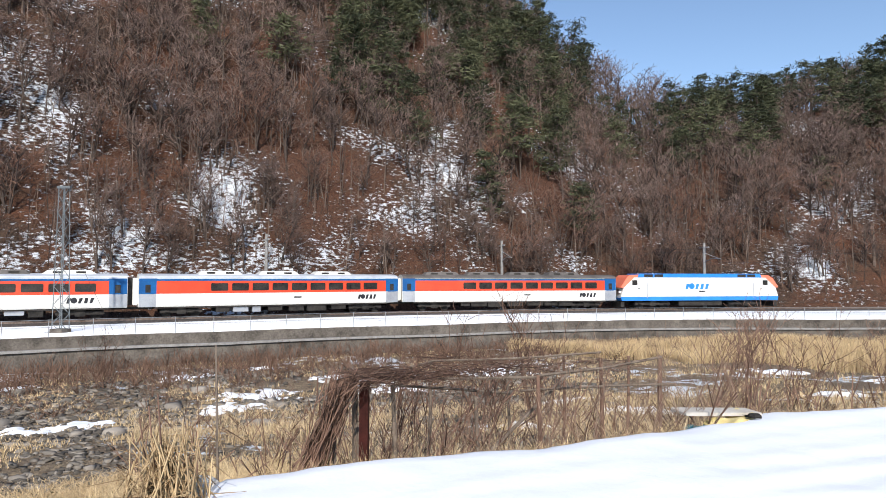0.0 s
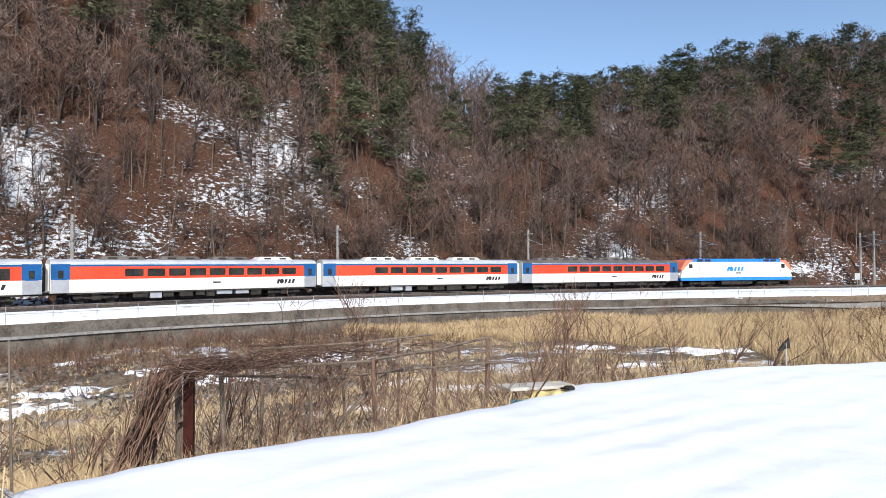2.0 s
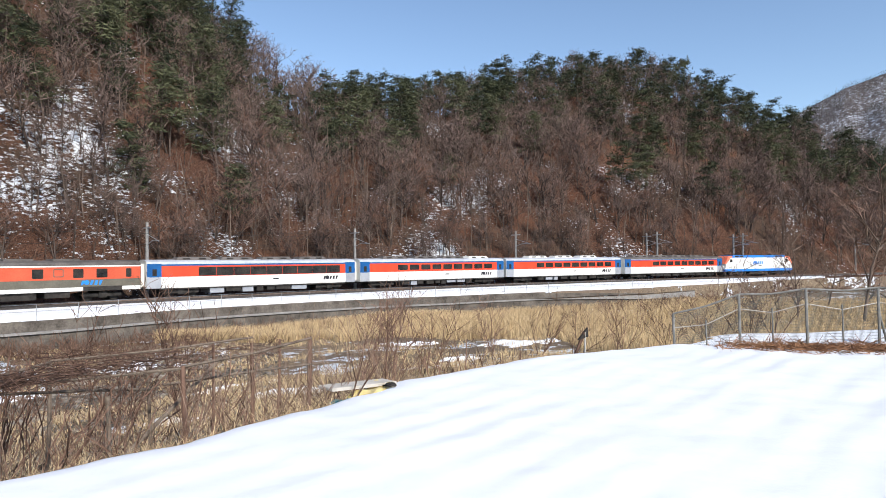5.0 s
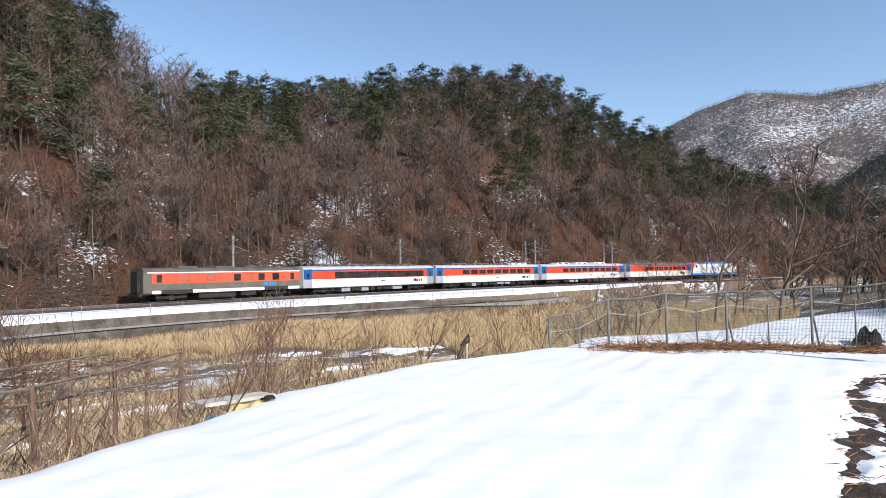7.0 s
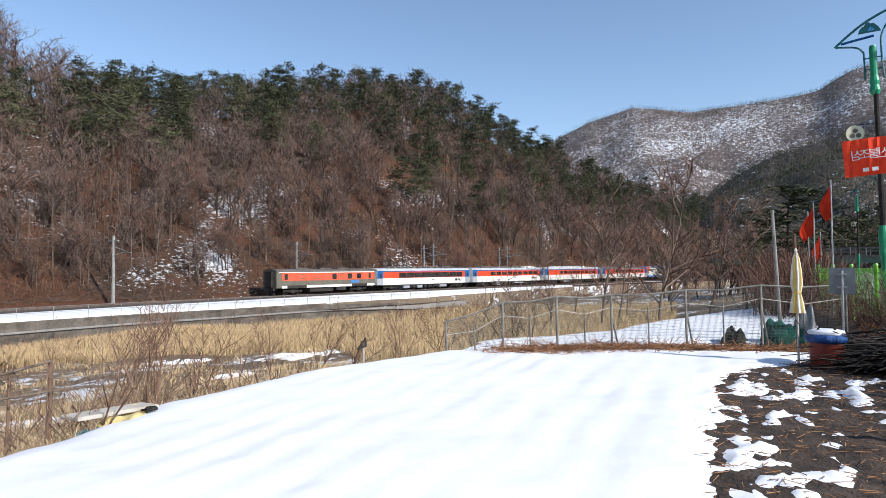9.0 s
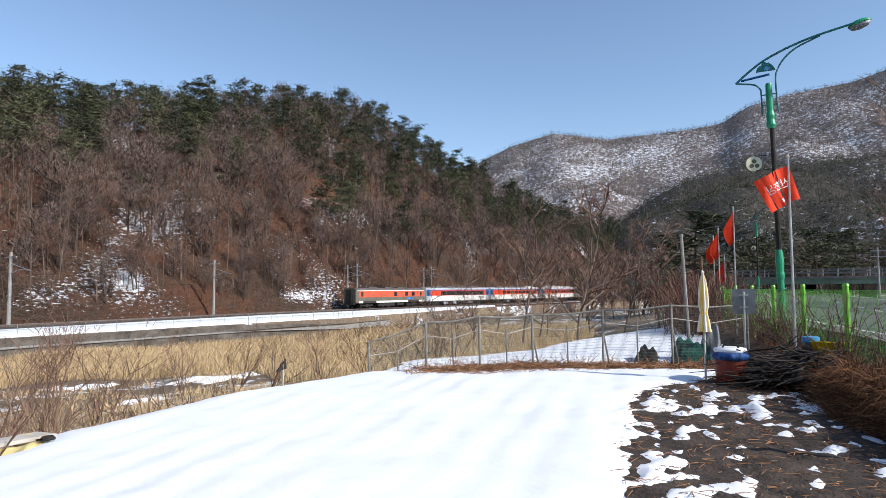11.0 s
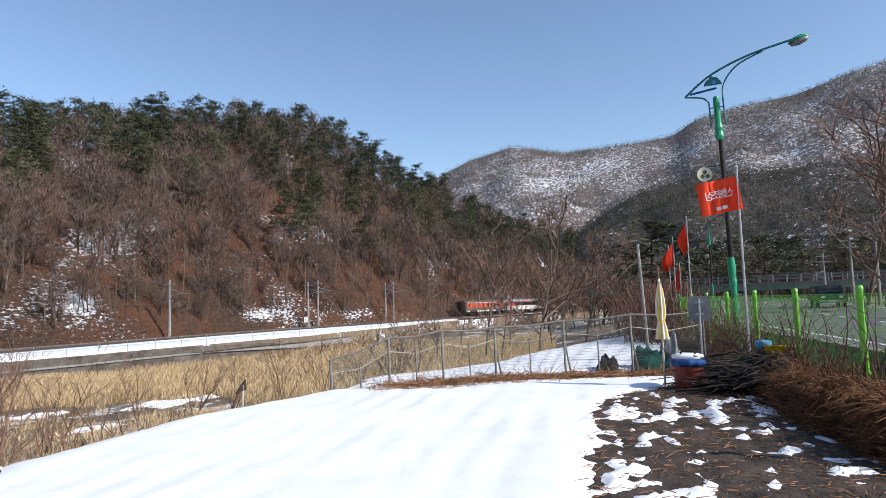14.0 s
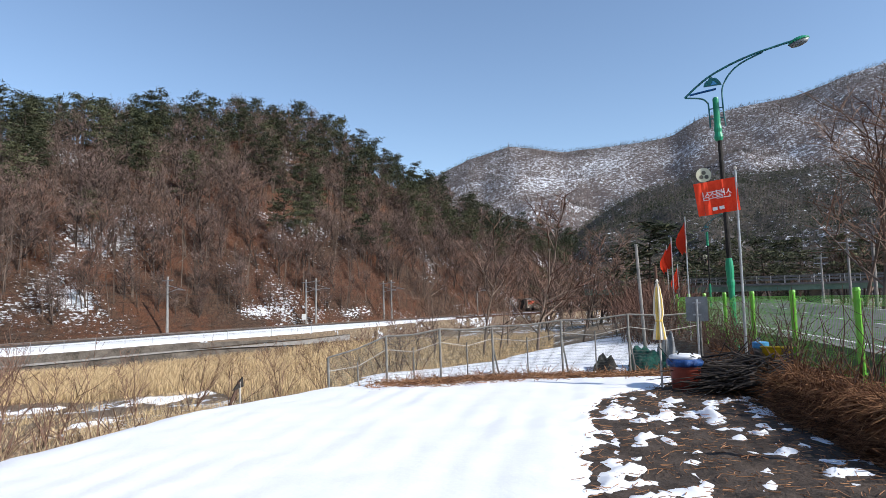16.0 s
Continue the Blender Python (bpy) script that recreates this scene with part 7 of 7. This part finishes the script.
big_flag()
SLACK = [small_flag(73.55, 25.0, 4.9, 1), small_flag(72.35, 30.0, 4.6, 2), small_flag(71.95, 33.0, 4.5, 3), small_flag(72.75, 34.0, 3.6, 4)]


# ---- the valley beyond ----
M_GIRDER = mottled("dull_grey_green_girder_paint", (0.10, 0.17, 0.13), (0.19, 0.27, 0.21), 0.6, 0.6)


def bridge():
    root = tagged(new("road_bridge"), "far road bridge with a green girder and pale railing", "bridge")
    part("deck", Shape().box(-42, -4, 3.35, 42, 4, 3.65), M_KERB, root)
    part("girder", Shape().box(-42, -3.6, 2.5, 42, -3.3, 3.35).box(-42, 3.3, 2.5, 42, 3.6, 3.35), M_GIRDER, root)
    for y in (-3.9, 3.8):
        for z in (4.2, 4.7):
            part("guard_rail", Shape().box(-42, y, z, 42, y + 0.08, z + 0.14), M_KERB, root)
        me = Shape().box(-0.06, y, 3.65, 0.06, y + 0.1, 4.85).mesh("rail_post", M_BOARD)
        for k in range(43):
            o = part("rail_post", me, None, root)
            o.location.x = -42 + 2 * k
    for x in (-30, -6, 18, 40):
        part("pier", Shape().box(x - 0.8, -2.5, -5, x + 0.8, 2.5, 2.5), M_CONCRETE, root)
    p = polar(85.5, 118)
    root.matrix_basis = pose(p.x, p.y, 0, 0, 0, -80)


bridge()


M_VALLEYTWIG = random_mottled("warm_brown_twigs", (0.09, 0.058, 0.044), (0.31, 0.205, 0.155), 0.6)


def valley_trees():
    rng = np.random.default_rng(17)
    src_b = []
    for k in range(5):
        wood, twig = grow(rng, 9.5, 0.6, 3, (10, 6, 5), 0.115, 0.08, 0.14, 0.010, 1)
        src_b.append(thing_tree("bare_tree", "spreading leafless brown tree on the valley floor", "tree", "bare trees in the valley",
                                soup("valley_trunk", *sticks(wood, 6), M_POLEBARK), soup("valley_crown", *strips(twig, 1.3), (M_VALLEYTWIG, M_REDTWIG)[k % 2])))
    spots = [(55.8, 46, 0.95), (60.6, 44, 1.05), (51.5, 60, 0.8), (64.5, 52, 0.8), (67.5, 62, 0.9), (58.0, 70, 0.8), (86.9, 52, 1.5), (88.8, 56, 1.5), (85.6, 60, 1.35), (87.6, 62, 1.6), 
             (63, 80, 0.85), (53.5, 75, 0.8), (70, 85, 0.9), (90.8, 48, 1.3), (66, 95, 0.9), (61.8, 58, 0.85), (57.2, 55, 0.75), (48.5, 62, 0.6)]
    for k, (a, r, s) in enumerate(spots):
        p = polar(a, r)
        m = pose(p.x, p.y, float(low_z(p.x, p.y)) - 0.1, 0, 0, k * 67) @ Matrix.Diagonal((s, s, s, 1))
        if k < 5:
            src_b[k].matrix_basis = m
        else:
            copy_thing(src_b[k % 5], Matrix()).matrix_basis = m
    pine = thing_tree("pine_tree", "spreading dark green pine beyond the field", "tree", "pines in the valley", PINES[1][3], PINES[1][4])
    for k, (a, r, s) in enumerate(((70.3, 72, 1.15), (77, 120, 1.2), (79.5, 135, 1.3), (82, 128, 1.2), (84.5, 140, 1.3), (87, 130, 1.2), (68.5, 110, 1.1), (66.8, 130, 1.1), (74, 150, 1.3), (72, 170, 1.4), (80.8, 160, 1.4), (85.8, 170, 1.4), (76, 180, 1.4))):
        p = polar(a, r)
        m = pose(p.x, p.y, float(low_z(p.x, p.y)) - 0.1, 0, 0, k * 51) @ Matrix.Diagonal((s * (1.5 if k == 0 else 1.1), s * (1.5 if k == 0 else 1.1), s, 1))
        if k == 0:
            pine.matrix_basis = m
        else:
            copy_thing(pine, Matrix()).matrix_basis = m
    twigs, woods, bl, pw = [], [], [], []
    for k in range(190):
        a, r = rng.uniform(61, 92), rng.uniform(105, 250)
        r = max(r, 140.0) if a > 75 else r
        p = polar(a, r)
        s = rng.uniform(0.7, 1.25)
        mm = np.array(pose(p.x, p.y, float(low_z(p.x, p.y)), 0, 0, k * 37) @ Matrix.Diagonal((s, s, s, 1)))
        if rng.random() < (0.10 if a < 72 else 0.3):
            wood, v, f, _, _ = PINES[k % len(PINES)]
            bl.append(v @ mm[:3, :3].T + mm[:3, 3])
            pw.append(seg_move(wood, mm, s))
        else:
            wood, twig, _, _ = BARE[k % len(BARE)]
            tw = seg_move(twig, mm, s)
            twigs.append(tw[rng.random(len(tw)) < 0.5])
            woods.append(seg_move(wood, mm, s))
    tagged(new("valley_wood_trunks", soup("valley_wood_trunks", *sticks(np.concatenate(woods + pw)), M_BARK)), "trunks of the woods along the valley", "woodland", kind="stuff")
    tagged(new("valley_wood_twigs", soup("valley_wood_twigs", *strips(np.concatenate(twigs), 1.9), M_VALLEYTWIG)), "leafless twigs of the woods along the valley", "woodland", kind="stuff")
    v = np.concatenate(bl)
    tagged(new("valley_pine_crowns", soup("valley_pine_crowns", v, np.arange(len(v)).reshape(-1, 4), M_NEEDLE)), "dark crowns of pines along the valley", "woodland", kind="stuff")
    # reddish hedge along the road
    segs = []
    for _ in range(4600):
        t = rng.random()
        q = np.array([26 + 40 * t + rng.normal(0, 0.6), 9.0 + 14 * t + rng.normal(0, 0.7), 0.0])
        d = np.array([rng.normal(0, 0.4), rng.normal(0, 0.4), 1.0])
        e = q + d / np.linalg.norm(d) * rng.uniform(1.0, 3.1)
        segs.append((*q, *e, 0.016, 0.007))
        for _ in range(2):
            g = q + (e - q) * rng.uniform(0.4, 0.8)
            segs.append((*g, *(g + rng.normal(0, 0.35, 3) + np.array([0, 0, 0.3])), 0.009, 0.005))
    tagged(new("roadside_hedge", soup("roadside_hedge", *strips(segs, 1.2), M_REDTWIG)), "reddish-brown leafless hedge along the road", "hedge", kind="stuff")


valley_trees()


def utility_pole(az, r, h):
    root = tagged(new("utility_pole"), "grey concrete utility pole with short crossarms beyond the road", "utility pole", "utility poles by the road")
    part("pole", Shape().tube([(0, 0, -0.5), (0, 0, h)], [0.15, 0.1], 8), M_POLE, root)
    for z in (h - 0.5, h - 1.2):
        part("crossarm", Shape().box(-0.8, -0.05, z, 0.8, 0.05, z + 0.1), M_GALV, root)
    p = polar(az, r)
    root.matrix_basis = pose(p.x, p.y, -0.1, 0, 0, -az)


for az, r, h in ((85.0, 75, 7.5), (83.2, 95, 7.0), (86.6, 60, 7.8)):
    utility_pole(az, r, h)


# ---- the passing car ----
M_CARGREEN = mottled("dark_green_car_paint", (0.006, 0.022, 0.018), (0.012, 0.04, 0.032), 2, 0.25, 0.3, 0, 0.002, True, 0.6)


def car():
    root = tagged(new("passing_car"), "dark green boxy car driving along the road", "car")
    side = [(-2.0, 0.35), (2.05, 0.35), (2.1, 0.75), (2.0, 0.95), (1.05, 1.05), (0.45, 1.62), (-1.75, 1.66), (-2.05, 1.0)]
    part("body", Shape().prism(side, -0.85, 0.85), M_CARGREEN, root)
    part("windscreen", Shape().add([(1.06, -0.74, 1.08), (1.06, 0.74, 1.08), (0.52, 0.68, 1.58), (0.52, -0.68, 1.58)], [(0, 1, 2, 3)]), M_GLASS, root)
    for y in (-0.86, 0.84):
        part("side_window", Shape().prism([(0.85, 1.08), (0.38, 1.52), (-1.6, 1.54), (-1.75, 1.08)], y, y + 0.02), M_GLASS, root)
        for x in (1.3, -1.25):
            ring = [(x + 0.33 * math.cos(2 * math.pi * k / 18), 0.33 + 0.33 * math.sin(2 * math.pi * k / 18)) for k in range(18)]
            w = part("wheel", Shape().prism(ring, y - 0.08, y + 0.1), M_UNDER, root)
            ring = [(x + 0.19 * math.cos(2 * math.pi * k / 12), 0.33 + 0.19 * math.sin(2 * math.pi * k / 12)) for k in range(12)]
            part("rim", Shape().prism(ring, y - 0.085, y + 0.105), M_GALV, w)
    for y in (-0.68, 0.44):
        part("headlight", Shape().box(2.02, y, 0.68, 2.1, y + 0.24, 0.84), M_LAMP, root)
    part("bumper", Shape().box(2.02, -0.84, 0.36, 2.16, 0.84, 0.56, 0, 0.04), M_GREYPAINT, root)
    part("number_bar", Shape().box(2.15, -0.22, 0.42, 2.17, 0.22, 0.53), M_WHITEPRINT, root)
    return root


CAR_THING = car()


# ---- all that moves ----
def motions():
    times = [k * 0.5 for k in range(33)]
    for car, back in TRAIN:
        rows = []
        for t in times:
            s = NOSE0 + SPEED * t - back
            x0, y0, _ = on_track(s - 6)
            x1, y1, _ = on_track(s + 6)
            rows.append((t, pose((x0 + x1) / 2, (y0 + y1) / 2, RAIL_Z, 0, 0, math.degrees(math.atan2(y1 - y0, x1 - x0)))))
        walk(car, rows)

    # the car comes down the road and leaves past the field
    plan = [(0.0, 330, 79), (4, 255, 60), (8, 178, 39.5), (12.3, 92, 16.4), (13.5, 66, 9.3), (14.5, 44, 3.6), (15.0, 33, 0.6), (15.5, 23, -3.0), (16.0, 15.5, -10.0)]
    for k in range(len(plan)):
        a, b = plan[max(k - 1, 0)], plan[min(k + 1, len(plan) - 1)]
        plan[k] = (*plan[k][:3], math.degrees(math.atan2(b[2] - a[2], b[1] - a[1])))
    walk(CAR_THING, [(t, pose(x, y, ROAD_Z, 0, 0, h)) for t, x, y, h in plan])
    # the big flag: how far it streams out, from slack to full
    blow = [(0, 0.8), (2, 0.9), (4, 0.75), (6, 0.85), (8.5, 0.95), (9.0, 1.0), (9.4, 0.88), (9.6, 0.85), (9.8, 0.6), (10.0, 0.35), (10.2, 0.3), (11, 0.45), (12.3, 0.34), (12.7, 0.25), (13.1, 0.18),
            (13.4, 0.35), (13.7, 0.68), (13.95, 0.85), (14.3, 0.92), (14.7, 0.8), (15.1, 0.97), (15.5, 0.88), (16, 0.93)]
    out = table(blow)
    w = 0.16
    ticks = [k * 0.2 for k in range(81)]
    paths = [[] for _ in FLAG_STRIPS]
    for t in ticks:
        o = float(out(t))
        x = y = 0.0
        z = 4.78
        head = 104 + (1 - o) * 55 + 8 * math.sin(t * 3.1)
        for k, rows in enumerate(paths):
            h = head + (16 + 42 * (1 - o)) * math.sin(k * 1.5 - t * 7.0) * min(1, 0.35 + k * 0.25)
            dip = 3 + 42 * (1 - o) * min(1, 0.6 + k * 0.15)
            rows.append((t, pose(x, y, z, 0, dip, h)))
            run = w * math.cos(radians(dip))
            x, y, z = x + run * math.cos(radians(h)), y + run * math.sin(radians(h)), z - w * math.sin(radians(dip))
    for s, rows in zip(FLAG_STRIPS, paths):
        walk(s, rows)
    for n, cloth in enumerate(SLACK):
        walk(cloth, [(k * 0.5, pose(0, 0, 0, 0, 0, 12 * math.sin(k * 0.9 + n * 1.7))) for k in range(33)])


motions()
